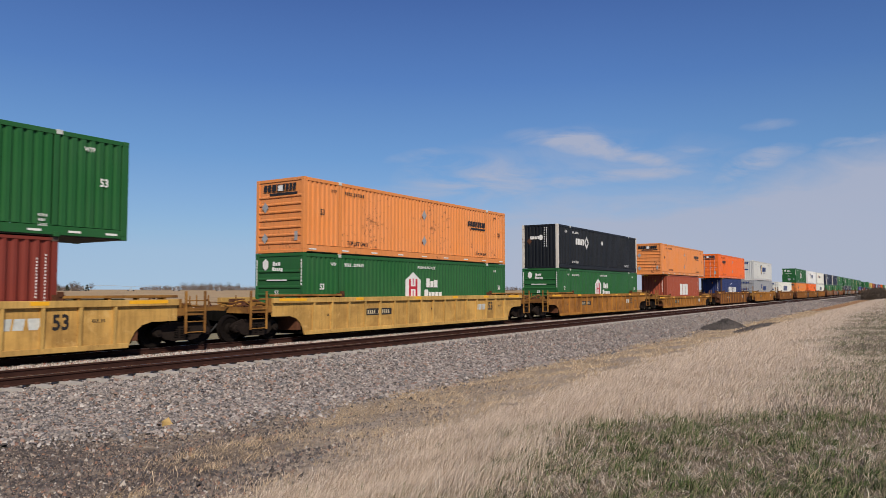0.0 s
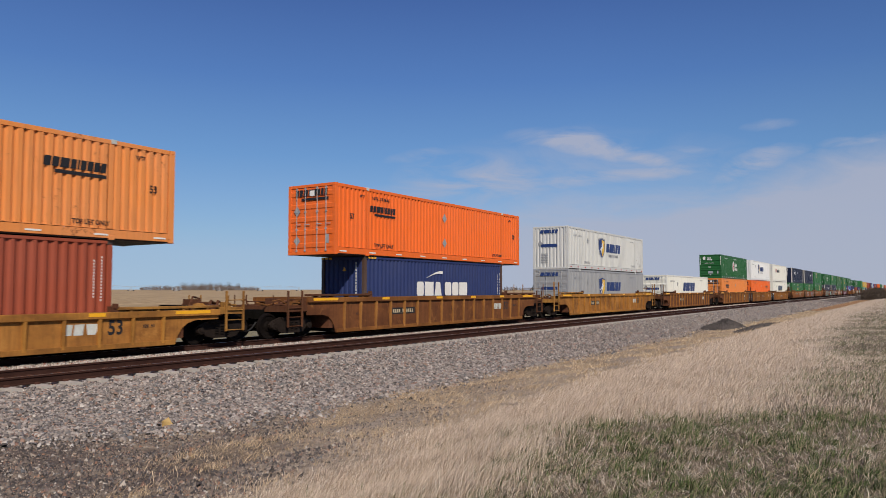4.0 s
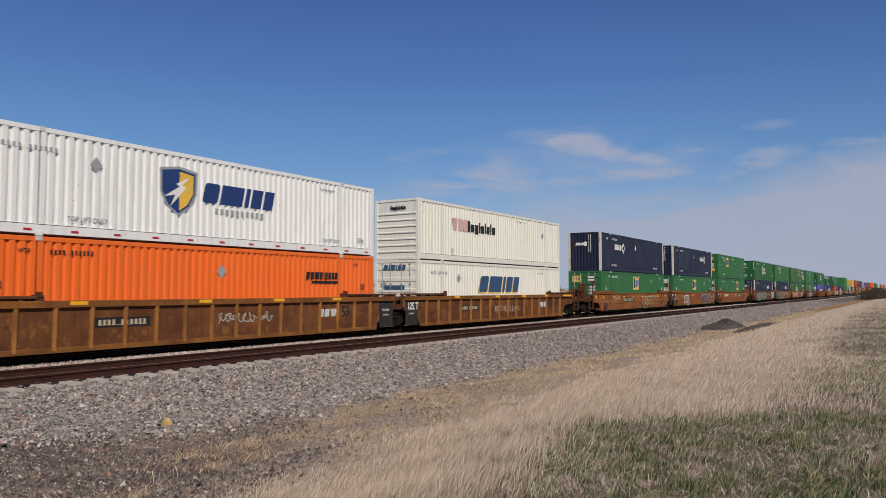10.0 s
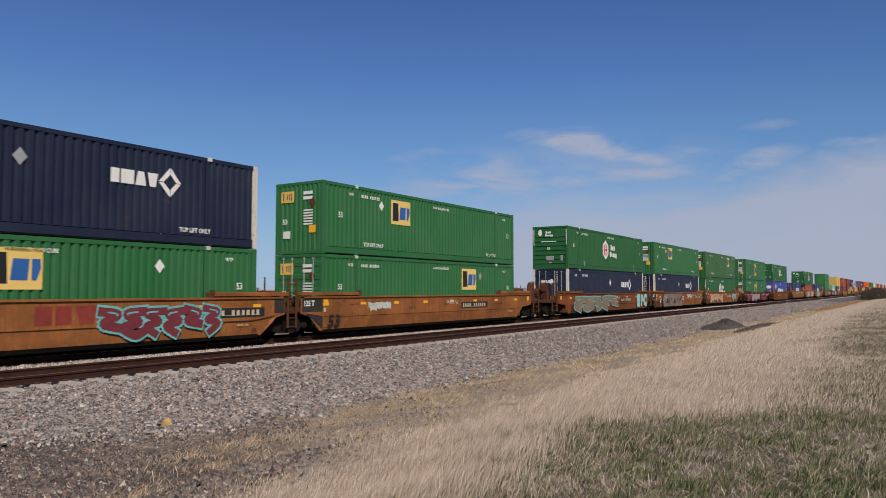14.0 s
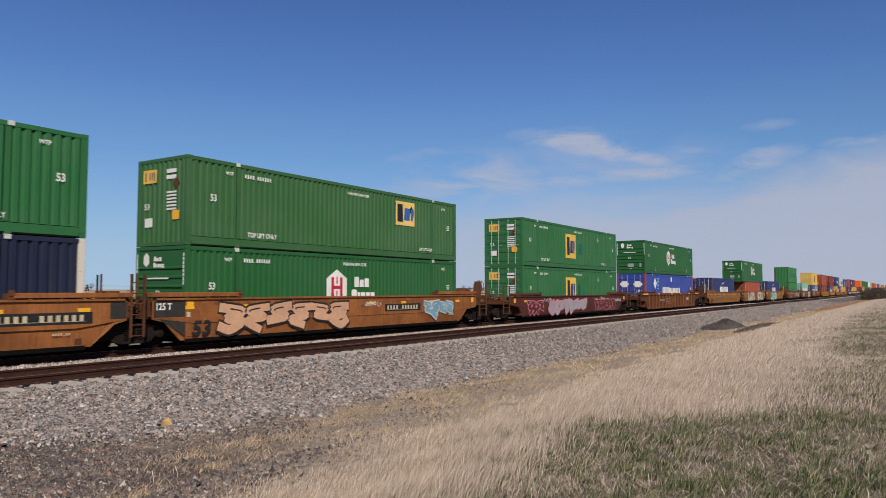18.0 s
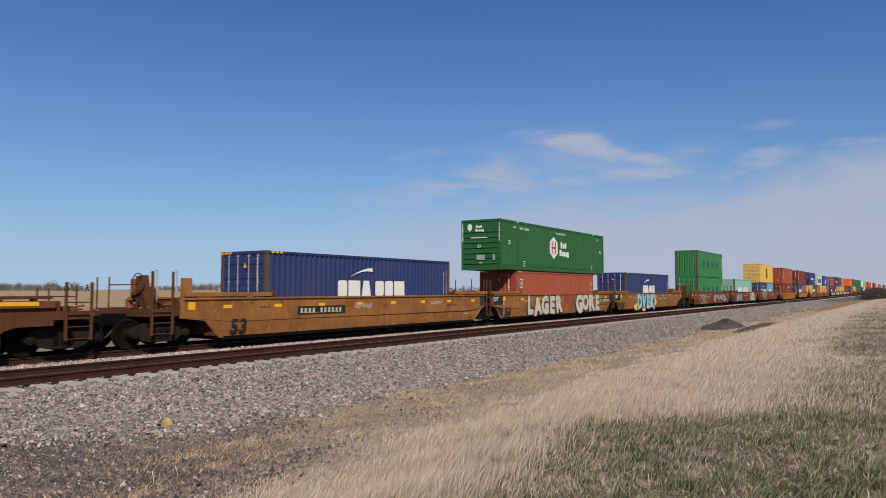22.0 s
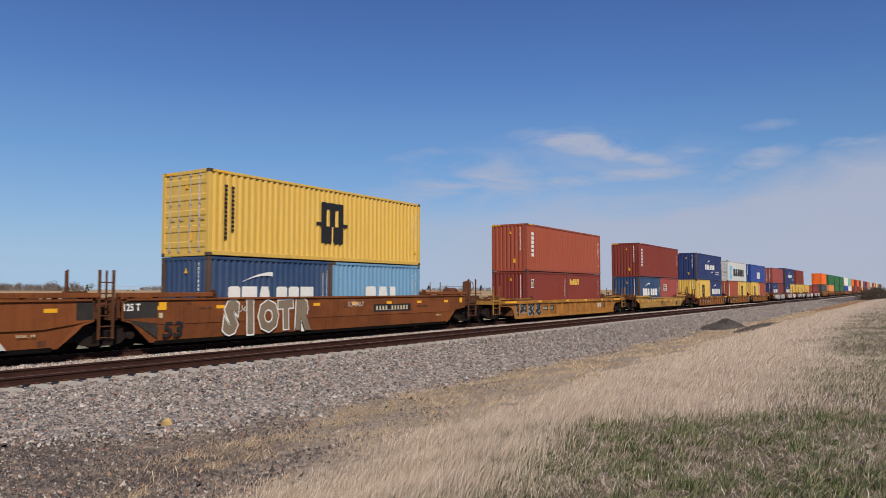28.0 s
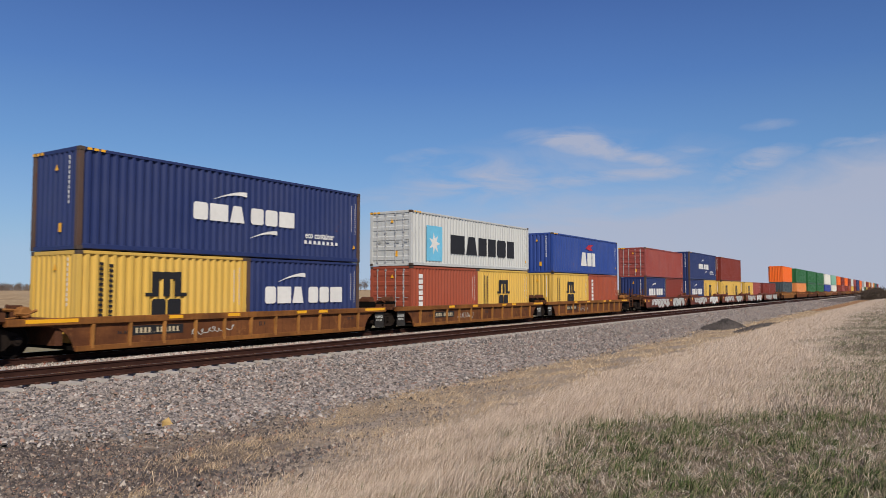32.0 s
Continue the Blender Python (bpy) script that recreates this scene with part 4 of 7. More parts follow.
def bubble(car, y, x, z, w, h, text, fill, line, seed):
    """Sprayed letters: a swollen outline below, the fill above, each letter tilted and sized its own way."""
    rng = random.Random(seed)
    n = len(text)
    cell = w / n
    places = [(-w / 2 + (i + 0.5) * cell, rng.uniform(-0.04, 0.04) * h, rng.uniform(-0.14, 0.14), rng.uniform(0.92, 1.08)) for i in range(n)]
    for offset, lift, mat, label in ((0.105, 0.0, line, "outlines of spray paint"), (0.068, 0.005, fill, "spray-painted graffiti letters")):
        v, f = [], []
        for k, (c, (cx, cz, a, q)) in enumerate(zip(text, places)):
            pv, pf = fat_letter(c, offset)
            m = len(v)
            for px, py, _ in pv:
                X, Z = px * cell * 1.34 * q, py * h * 1.26 * q
                v.append((cx + X * math.cos(a) - Z * math.sin(a), -0.0008 * (k % 2), cz + X * math.sin(a) + Z * math.cos(a)))
            f += [tuple(m + i for i in p) for p in pf]
        attach("spray_paint", mesh_of("spray_paint", v, f, (None,)), car, T((x, y - lift, z)), label, mat)


def graffiti(car, y, x, z, w, h, n, fill, line, seed, lw=0.06, wild=0.25):
    """Sprayed forms that cannot be read: a row of thick bent strokes, outlined, with a thin gleam on some."""
    if isinstance(n, str):
        return bubble(car, y, x, z, w, h, n, fill, line, seed)
    rng = random.Random(seed)
    edge, inner, gleam = [], [], []
    cell = w / n
    t = min(0.30 * cell, 0.22 * h)
    for i in range(n):
        cx = -w / 2 + (i + 0.5) * cell
        reach, bh = cell * 0.62, h / 2 - t * 0.7
        side = 1 if rng.random() < 0.5 else -1
        pts = [(cx + side * reach * q * rng.uniform(0.7, 1.0), bh * z * rng.uniform(0.8, 1.0)) for q, z in ((-0.9, 0.95), (0.6, 0.7), (-0.5, 0.1), (0.8, -0.25), (-0.2, -0.95), (-1.0, -0.6))[:rng.choice((4, 5, 6))]]
        line_pts = smooth_line(pts)
        tk = t * rng.uniform(0.9, 1.3)
        edge += stroke(line_pts, tk + 2 * lw)
        inner += stroke(line_pts, tk)
        gleam.append((line_pts[2:7], lw * 0.7))
    attach("spray_paint", layered(("ge", seed, w), edge), car, T((x, y, z)), "outlines of spray paint", line)
    attach("spray_paint", layered(("gi", seed, w), inner), car, T((x, y - 0.005, z)), "spray-painted graffiti", fill)
    attach("spray_paint", ribbons(("gm", seed, w), gleam), car, T((x, y - 0.010, z)), "thin seams of spray paint", line)


def scribble(car, y, x, z, w, h, mat, seed, lw=0.024):
    """A looping sprayed line that cannot be read."""
    rng = random.Random(seed)
    pts, px = [], -w / 2
    while px < w / 2:
        pts += [(px, h * rng.uniform(-0.5, -0.1)), (px + h * rng.uniform(0.2, 0.5), h * rng.uniform(0.1, 0.5)), (px + h * rng.uniform(-0.1, 0.2), h * rng.uniform(-0.2, 0.5))]
        px += h * rng.uniform(0.35, 0.9)
    attach("spray_paint", ribbons(("gs", seed, w), [(smooth_line(pts, 4), lw)]), car, T((x, y, z)), "thin sprayed scribble", mat)


# ---- rolling stock ----
WHEEL_R = 0.46


def wheelset_mesh():
    def make():
        b = Builder()
        b.lathe_y([(0.075, -1.0), (0.075, 1.0)], 12)
        for s in (-1, 1):
            prof = [(0.10, 0.62), (0.30, 0.70), (0.38, 0.685), (0.485, 0.685), (0.485, 0.715), (WHEEL_R, 0.728), (WHEEL_R - 0.006, 0.82), (0.40, 0.82), (0.37, 0.78), (0.20, 0.76), (0.14, 0.83), (0.09, 0.83)]
            b.lathe_y([(r, s * y) for r, y in prof], 20)
        for s in (-1, 1):
            for k in range(4):
                a = math.pi / 2 * k
                c = Vector((0.27 * math.cos(a), s * 0.775, 0.27 * math.sin(a)))
                b.box(c.x - 0.03, c.x + 0.03, c.y - 0.012, c.y + 0.012, c.z - 0.03, c.z + 0.03)
        return b.mesh("wheelset", None)
    return cached("wheelset", make)


def side_frame_mesh():
    def make():
        b = Builder()
        out = [(-1.08, 0.52), (-0.92, 0.66), (-0.55, 0.78), (0.55, 0.78), (0.92, 0.66), (1.08, 0.52), (1.02, 0.40), (0.78, 0.40), (0.62, 0.26), (0.36, 0.20), (-0.36, 0.20), (-0.62, 0.26), (-0.78, 0.40), (-1.02, 0.40)]
        b.prism_y(out, -0.06, 0.06)
        b.prism_y([(-0.5, 0.70), (0.5, 0.70), (0.55, 0.78), (-0.55, 0.78)], -0.10, 0.10)
        b.prism_y([(-0.62, 0.26), (-0.36, 0.20), (0.36, 0.20), (0.62, 0.26), (0.36, 0.28), (-0.36, 0.28)], -0.11, 0.11)
        for s in (-1, 1):
            b.lathe_y([(0.115, -0.14), (0.13, -0.10), (0.13, 0.08)], 14, s * 0.89, 0.46)
            b.lathe_y([(0.05, -0.17), (0.05, -0.13)], 8, s * 0.89, 0.46)
        return b.mesh("side_frame", None)
    return cached("side_frame", make)


def springs_mesh():
    def make():
        b = Builder()
        for x in (-0.22, 0.0, 0.22):
            for k in range(6):
                b.lathe_y([(0.075, -0.01), (0.075, 0.01)], 8)
                for i in range(len(b.v) - 16, len(b.v)):
                    px, py, pz = b.v[i]
                    b.v[i] = (x + px, -0.125 + pz * 0.75, 0.32 + 0.055 * k + py)
        return b.mesh("spring_group", None)
    return cached("springs", make)


def truck(car, x):
    """A two-axle truck under a car end: frames, springs, bolster and its wheelsets."""
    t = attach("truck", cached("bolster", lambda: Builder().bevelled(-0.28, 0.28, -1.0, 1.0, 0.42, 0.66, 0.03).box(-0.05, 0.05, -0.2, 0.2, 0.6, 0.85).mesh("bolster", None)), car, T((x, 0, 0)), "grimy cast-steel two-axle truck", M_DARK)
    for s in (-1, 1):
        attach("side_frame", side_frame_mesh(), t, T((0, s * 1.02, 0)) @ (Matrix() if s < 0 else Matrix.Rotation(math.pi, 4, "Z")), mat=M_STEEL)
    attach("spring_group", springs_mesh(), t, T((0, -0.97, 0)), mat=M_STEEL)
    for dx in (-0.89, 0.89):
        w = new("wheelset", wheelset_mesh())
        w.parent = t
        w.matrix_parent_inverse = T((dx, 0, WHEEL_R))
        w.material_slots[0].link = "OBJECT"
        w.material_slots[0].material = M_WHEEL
        w["label"] = "worn steel wheels on an axle"
        ROLLERS.append(w)
    return t


def side_outline(A, el, er, top, z0, slab):
    """Outline of a car side: low in the well, stepping up over the trucks."""
    def arch(S):
        if slab:
            return [(A + 0.15, z0), (A + 0.62, 0.62), (min(A + 0.80, S - 0.05), 0.80), (S, 0.90)]
        return [(A + 0.02, z0), (A + 0.10, 0.36), (A + 0.24, 0.58), (A + 0.46, 0.75), (A + 0.75, 0.83), (S, 0.84)]
    left = [(-x, z) for x, z in arch(el)]
    return left[::-1] + [(x, z) for x, z in arch(er)] + [(er, top), (-el, top)] if not slab else left[::-1] + arch(er) + [(er, top - 0.06), (er - 0.1, top), (-el + 0.1, top), (-el, top - 0.06)]


def ladder(car, xs, y, z0, z1, rungs, mat):
    """Two stiles with rungs between them."""
    stile = cached(("stile", round(z1 - z0, 2)), lambda: Builder().bevelled(-0.035, 0.035, -0.03, 0.03, 0, z1 - z0, 0.006).mesh("ladder", None))
    ob = attach("ladder", stile, car, T((xs[0], y, z0)), "", mat)
    attach("stile", stile, ob, T((xs[1] - xs[0], 0, 0)), "", mat)
    rung = cached(("rung", round(xs[1] - xs[0], 2)), lambda: Builder().tube([(0, 0, 0), (xs[1] - xs[0], 0, 0)], 0.018, 6).mesh("rung", None))
    for z in rungs:
        if z < z1:
            attach("rung", rung, ob, T((0, 0, z - z0)), "", mat)


def end_gear(car, d, S, J, kind, top, mat, brake, high, slab=False):
    """Deck, sill, steps, posts and coupler past a car side; d is +1 or -1 along x."""
    def add(name, b, m=None, label=""):
        return attach(name, b.mesh(name, None), car, None, label, m or mat)

    def bx(b, x0, x1, *r):
        return b.box(*sorted((d * x0, d * x1)), *r)

    A0 = S - 1.6
    gear = GEAR_YELLOW if mat in (W_YELLOW, W_AMBER) else GEAR_RUST
    b = Builder()
    bx(b, A0, S + 0.25, -1.30, 1.30, 0.92, 1.02)
    bx(b, A0 + 0.1, A0 + 0.3, -1.36, 1.36, 0.3, 1.02)
    add("end_deck", b, M_RUST)
    b = Builder()
    bx(b, S - 0.9, J - (0.45 if kind == "C" else 0.12), -0.32, 0.32, 0.72, 1.06)
    bx(b, S - 0.2, S + 0.3, -0.75, 0.75, 0.80, 1.20)
    bx(b, S - 0.5, S - 0.1, -1.0, 1.0, 1.02, 1.28)
    add("draft_sill", b, M_DARK, "grimy centre sill darkened for shade")
    if kind == "A":
        b = Builder()
        bx(b, S + 0.02, S + 0.12, -1.38, 1.38, 0.98, 1.16)
        for y in (-1.30, -0.9, 1.30):
            bx(b, S + 0.02, S + 0.10, y - 0.04, y + 0.04, 1.16, top + 0.05)
        add("end_sill", b, gear)
        b = Builder()
        for q in range(3):
            b.tube([(d * (S - 0.25 + 0.2 * q), -0.8 + 0.5 * q, 1.15), (d * (S + 0.1 + 0.1 * q), -0.6 + 0.4 * q, 1.36), (d * (S + 0.42), -0.4 + 0.3 * q, 1.2)], 0.035, 6)
        b.lathe_y([(0.17, -0.95), (0.17, -0.45)], 12, d * (S - 0.3), 1.32)
        add("brake_piping", b, M_RUST)
        if d > 0 and high > 2.1:
            ladder(car, (S + 0.10, S + 0.52), -1.47, 0.40, high, [0.45 + 0.31 * k for k in range(6)], gear)
            b = Builder()
            for x, y in ((S - 0.5, -0.9), (S + 0.3, 0.6), (S + 0.6, -1.0)):
                b.tube([(d * x, y, 1.1), (d * x, y, high)], 0.03, 6)
            b.box(S - 0.25, S + 0.15, -0.8, -0.2, 1.1, 1.75)
            b.lathe_y([(0.2, -1.15), (0.24, -1.05), (0.24, -0.85)], 14, d * (S - 0.1), 1.45)
            add("brake_gear", b, M_RUST, "rusty brake housing and posts")
        return
    # coupled end
    b = Builder()
    bx(b, S + 0.95, S + 1.10, -1.42, 1.42, 0.98, 1.20)
    bx(b, S, S + 1.0, -1.42, -1.30, 0.99, 1.22)
    bx(b, S, S + 1.0, 1.30, 1.42, 0.99, 1.22)
    bx(b, S + 0.05, S + 0.17, -1.42, -1.34, 1.22, top)
    add("end_sill", b, gear)
    zt = high
    ladder(car, tuple(sorted((d * (S + 0.30), d * (S + 1.02)))), -1.46, 0.42, zt, [0.46 + 0.33 * k for k in range(4)], gear)
    if slab:
        for y in (-1.31, 1.31):
            attach("guide_post", cached("guide_post", lambda: Builder().bevelled(-0.17, 0.17, -0.07, 0.07, 0, 0.62, 0.012).box(-0.24, 0.24, -0.09, 0.09, -0.1, 0.02).mesh("guide_post", None)), car, T((d * (S - 0.30), y, top)), "", GEAR_ORANGE)
        b = Builder()
        for xx, y in ((S + 0.05, -1.3), (S + 0.75, -1.3)):
            b.tube([(d * xx, y, top - 0.1), (d * xx, y, top + 0.82), (d * (xx + 0.05), y, top + 0.88), (d * (xx + 0.11), y, top + 0.82), (d * (xx + 0.11), y, top + 0.3)], 0.017, 5)
        add("lift_rod", b, M_GALV, "thin bent galvanised lift rods")
    b = Builder()
    for y in (-0.7, 0.75, 1.4):
        b.tube([(d * (S + 1.02), y, 1.1), (d * (S + 1.02), y, zt - 0.15)], 0.025, 6)
    b.tube([(d * (S + 1.02), -0.7, zt - 0.4), (d * (S + 1.02), 0.75, zt - 0.4)], 0.02, 6)
    add("handrail", b, gear)
    b = Builder()
    bx(b, S + 0.1, S + 0.9, -1.2, 1.2, 1.06, 1.10)
    add("crossover_walk", b, M_RUST, "rusty steel crossover walk")
    b = Builder()
    bx(b, J - 0.45, J - 0.22, -0.12, 0.12, 0.76, 1.0)
    bx(b, J - 0.25, J + 0.02, -0.19, 0.16, 0.70, 1.02)
    add("coupler", b, M_DARK, "rust-dark steel knuckle coupler")
    b = Builder()
    b.tube([(d * (J - 0.4 + 0.40 * i / 8), -0.42, 0.62 - 0.30 * math.sin(math.pi * 0.5 * i / 8)) for i in range(9)], 0.03, 6)
    add("air_hose", b, M_BLACK, "black rubber air hose")
    b = Builder()
    b.tube([(d * (S - 0.1), -1.05, 1.2), (d * (S + 0.2), -0.8, 1.42), (d * (S + 0.6), -0.6, 1.28)], 0.05, 6)
    bx(b, S - 0.05, S + 0.35, -1.1, -0.6, 1.06, 1.30)
    rng = random.Random(int(J * 1000) + d)
    for _ in range(7):
        p = Vector((d * (S + rng.uniform(-0.8, 0.9)), rng.uniform(-1.25, 0.8), rng.uniform(1.05, 1.25)))
        q = p + Vector((d * rng.uniform(-0.3, 0.7), rng.uniform(-0.3, 0.5), rng.uniform(-0.05, 0.35)))
        b.tube([p, p.lerp(q, 0.5) + Vector((0, 0, rng.uniform(0.02, 0.2))), q], rng.uniform(0.02, 0.05), 6)
    for x, y, s in ((-0.45, -0.9, 0.15), (0.2, 0.2, 0.2), (0.6, -0.2, 0.13)):
        bx(b, S + x - s, S + x + s, y - s, y + s, 1.05, 1.15 + 1.6 * s)
    add("brake_piping", b, M_RUST)
    b = Builder()
    for _ in range(8):
        p = Vector((d * (S + rng.uniform(-0.9, 0.7)), rng.uniform(-1.35, -0.3), rng.uniform(0.98, 1.30)))
        q = p + Vector((d * rng.uniform(0.2, 1.0), rng.uniform(-0.1, 0.2), rng.uniform(-0.12, 0.22)))
        b.tube([p, p.lerp(q, 0.5) + Vector((0, 0, rng.uniform(-0.12, 0.14))), q], rng.uniform(0.018, 0.045), 6)
    b.lathe_y([(0.13, -1.32), (0.16, -1.28), (0.16, -0.98), (0.13, -0.94)], 12, d * (S - 0.55), 1.20)
    bx(b, S + 0.35, S + 0.62, -1.30, -1.05, 1.02, 1.36)
    add("brake_rigging", b, gear if gear is GEAR_YELLOW else GEAR_ORANGE, "rust-orange brake rods, valve box and cylinder")
    if brake:
        b = Builder()
        for a in range(16):
            t0, t1 = 2 * math.pi * a / 16, 2 * math.pi * (a + 1) / 16
            b.tube([(d * (S + 1.16), -0.95 + 0.29 * math.cos(t0), 2.0 + 0.29 * math.sin(t0)), (d * (S + 1.16), -0.95 + 0.29 * math.cos(t1), 2.0 + 0.29 * math.sin(t1))], 0.018, 5)
        for a in range(3):
            t0 = 2 * math.pi * a / 3
            b.tube([(d * (S + 1.16), -0.95, 2.0), (d * (S + 1.16), -0.95 + 0.29 * math.cos(t0), 2.0 + 0.29 * math.sin(t0))], 0.014, 5)
        add("brake_wheel", b, M_RUST, "round rusty hand-brake wheel")
        b = Builder()
        b.prism_y([(d * (S + 0.50), 1.10), (d * (S + 0.92), 1.10), (d * (S + 1.14), 1.80), (d * (S + 1.12), 2.20), (d * (S + 0.92), 2.24), (d * (S + 0.84), 1.80)], -1.12, -0.78)
        b.lathe_y([(0.24, -0.6), (0.27, -0.5), (0.27, 0.0), (0.24, 0.1)], 14, d * (S + 0.45), 1.62)
        add("brake_gear", b, M_RUST, "rusty brake housing and reservoir")


def well_car(x, feet, left, right, mat, label, style="ribs", top=1.50, detail=2, high=1.75, brake=0, guides=False, group="well cars"):
    """A container well car, its middle at x. left, right: ('C' coupled or 'A' shared truck, distance to the joint)."""
    ob = thing("well_car", T((x, TRACK_Y, 0)), label, "railcar", group)
    TRAIN.append(ob)
    A = 8.10 if feet == 53 else 6.16
    el, er = (j - (2.0 if k == "C" else 0.42) for k, j in (left, right))
    slab = style == "slab"
    z0 = 0.13 if not slab else 0.21
    for s in (-1, 1):
        b = Builder()
        b.prism_y(side_outline(A, el, er, top, z0, slab), s * 1.38, s * 1.42)
        if slab:
            b.v = [(x, y - s * 0.09 * max(0.0, (0.72 - z) / 0.6), z) for x, y, z in b.v]
            up = [(-el + 0.02, 0.93), (-A + 0.3, 0.74), (A - 0.3, 0.74), (er - 0.02, 0.93), (er - 0.02, top - 0.07), (-el + 0.02, top - 0.07)]
            b.prism_y(up, s * 1.42, s * 1.432)
        attach("side_sheet", b.mesh("side_sheet", None), ob, None, "", SHEETS.get(mat.name, mat))
        b = Builder()
        if slab:
            b.bevelled(-el + 0.1, er - 0.1, *sorted((s * 1.28, s * 1.49)), top - 0.07, top, 0.01)
        else:
            b.bevelled(-el, er, *sorted((s * 1.28, s * 1.52)), top - 0.19, top, 0.012)
        attach("top_chord", b.mesh("top_chord", None), ob, None, "", mat)
        attach("bottom_chord", Builder().bevelled(-A, A, *sorted((s * (1.36 if not slab else 1.26), s * (1.47 if not slab else 1.35))), z0 - 0.02, z0 + (0.13 if not slab else 0.05), 0.01).mesh("bottom_chord", None), ob, None, "", mat)
        if slab:
            continue
        n = 16 if feet == 53 else 11
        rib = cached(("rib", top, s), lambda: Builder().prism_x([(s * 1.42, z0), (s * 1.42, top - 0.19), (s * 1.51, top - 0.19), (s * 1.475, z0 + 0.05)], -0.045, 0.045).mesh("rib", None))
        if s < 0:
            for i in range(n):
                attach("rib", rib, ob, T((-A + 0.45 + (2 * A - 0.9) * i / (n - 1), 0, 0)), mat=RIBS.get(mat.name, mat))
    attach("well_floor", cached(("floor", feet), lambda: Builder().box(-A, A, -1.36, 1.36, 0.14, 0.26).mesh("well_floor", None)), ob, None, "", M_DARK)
    if feet == 53 or slab:
        for d, S in ((-1, el), (1, er)):
            b = Builder()
            x0, x1 = sorted((d * (A - 2.0), d * min(S + 0.1, A + 1.6)))
            b.bevelled(x0, x1, -1.53, -1.22, top + (0.03 if slab else 0.05), top + (0.17 if slab else 0.13), 0.012)
            for k in range(4):
                xx = x0 + (x1 - x0) * (k + 0.5) / 4
                b.box(xx - 0.04, xx + 0.04, -1.5, -1.3, top - 0.01, top + 0.06)
            attach("walkway", b.mesh("walkway", None), ob, None, "", mat if slab else GEAR_YELLOW if mat in (W_YELLOW, W_AMBER) else GEAR_RUST)
            if detail > 1:
                attach("locking_bracket", cached("bracket", lambda: Builder().box(-0.12, 0.12, -0.10, 0.12, 0, 0.16).box(-0.05, 0.07, -0.13, 0.0, 0.1, 0.24).mesh("locking_bracket", None)), ob, T((d * (A - 2.05), -1.40, top)), mat=M_RUST)
    for d, S, (k, J) in ((-1, el, left), (1, er, right)):
        end_gear(ob, d, S, J, k, top, mat, brake == d, high, guides)
        if k == "C":
            truck(ob, d * (J - 1.55))
        elif d > 0:
            truck(ob, J)
    # reflectors and lettering
    ys = -1.524 if not slab else -1.436
    if slab:
        for d, S, kind in ((-1, el, left[0]), (1, er, right[0])):
            if kind == "A" and detail > 1:
                w = (1.12 if d < 0 else 0.5) * (1.0 if feet == 53 else 0.6)
                attach("end_panel", flat_polys(("endp", w, round(top, 2)), [[(-w / 2, 0.96), (w / 2, 0.96), (w / 2, top - 0.09), (-w / 2, top - 0.09)]]), ob, T((d * (S - 0.03 - w / 2), ys - 0.002, 0)), "grimy black painted end panel", M_GRIME)
                if d < 0:
                    attach("end_panel", flat_polys(("endq", w), [[(-w / 2 + 0.1, 0.945), (-w / 2 + 0.35, 0.78), (-w / 2 + 0.55, 0.70), (w / 2, 0.34), (w / 2, 0.945)]]), ob, T((d * (S - 0.03 - w / 2) + 0.02, -1.424, 0)), "grimy black painted end panel", M_GRIME)
                    attach("reflector", flat_polys("reflb", [rect(0.26, 0.24)]), ob, T((d * (S - 0.05 - w) + 0.16, ys - 0.006, top - 0.24)), "yellow reflector", M_YELLOW)
                    attach("sticker", flat_polys("stick", [rect(0.13, 0.16)]), ob, T((d * (S - 0.05 - w) + 0.10, ys - 0.006, 1.02)), "small pale sticker", M_TAN)
            else:
                attach("reflector", flat_polys("reflb", [rect(0.26, 0.24)]), ob, T((d * (S - 0.42), ys - 0.002, top - 0.26)), "yellow reflector", M_YELLOW)
        for i in range(8):
            attach("reflector", flat_polys("refl", [rect(0.36, 0.11)]), ob, T((-A + 0.1 + (2 * A - 0.2) * i / 7, ys, top - 0.30)), "yellow reflector", M_YELLOW)
    else:
        for d, S, kind in ((-1, el, left[0]), (1, er, right[0])):
            if kind == "A" and detail > 1:
                w = 0.95 if feet == 53 else 0.6
                x0 = d * (S - 0.06 - w / 2)
                attach("end_panel", flat_polys(("endr", w, round(top, 2)), [rect(w, top - 0.34, 0, top / 2 + 0.02)]), ob, T((x0, -1.423, 0)), "grimy black painted end panel", M_GRIME)
                attach("small_print", flat_polys("endrp", [comb(6, 0.5, 0.10, 9)]), ob, T((x0, -1.427, top * 0.62)), "", M_PALE)
                attach("small_print", flat_polys("endrq", [comb(5, 0.4, 0.07, 9)]), ob, T((x0, -1.427, top * 0.48)), "", M_PALE)
        for xx, w in ((-A - 0.7, 1.4), (-A + 3.1, 0.5), (-0.8, 0.5), (2.4, 0.5), (A - 2.6, 0.5), (A + 0.6, 1.3)):
            if -el < xx - w / 2 and xx + w / 2 < er:
                attach("reflector", flat_polys(("refl", w), [rect(w, 0.10)]), ob, T((xx, ys, top - 0.07)), "yellow reflector", M_YELLOW)
    return ob


def car_text(car, text, x, z, h, mat=M_BLACK, y=-1.425, squeeze=0.85, shear=0.0):
    attach("lettering", letters(text, shear), car, T((x, y, z)) @ Matrix.Diagonal((h * squeeze, 1, h, 1)), "", mat)


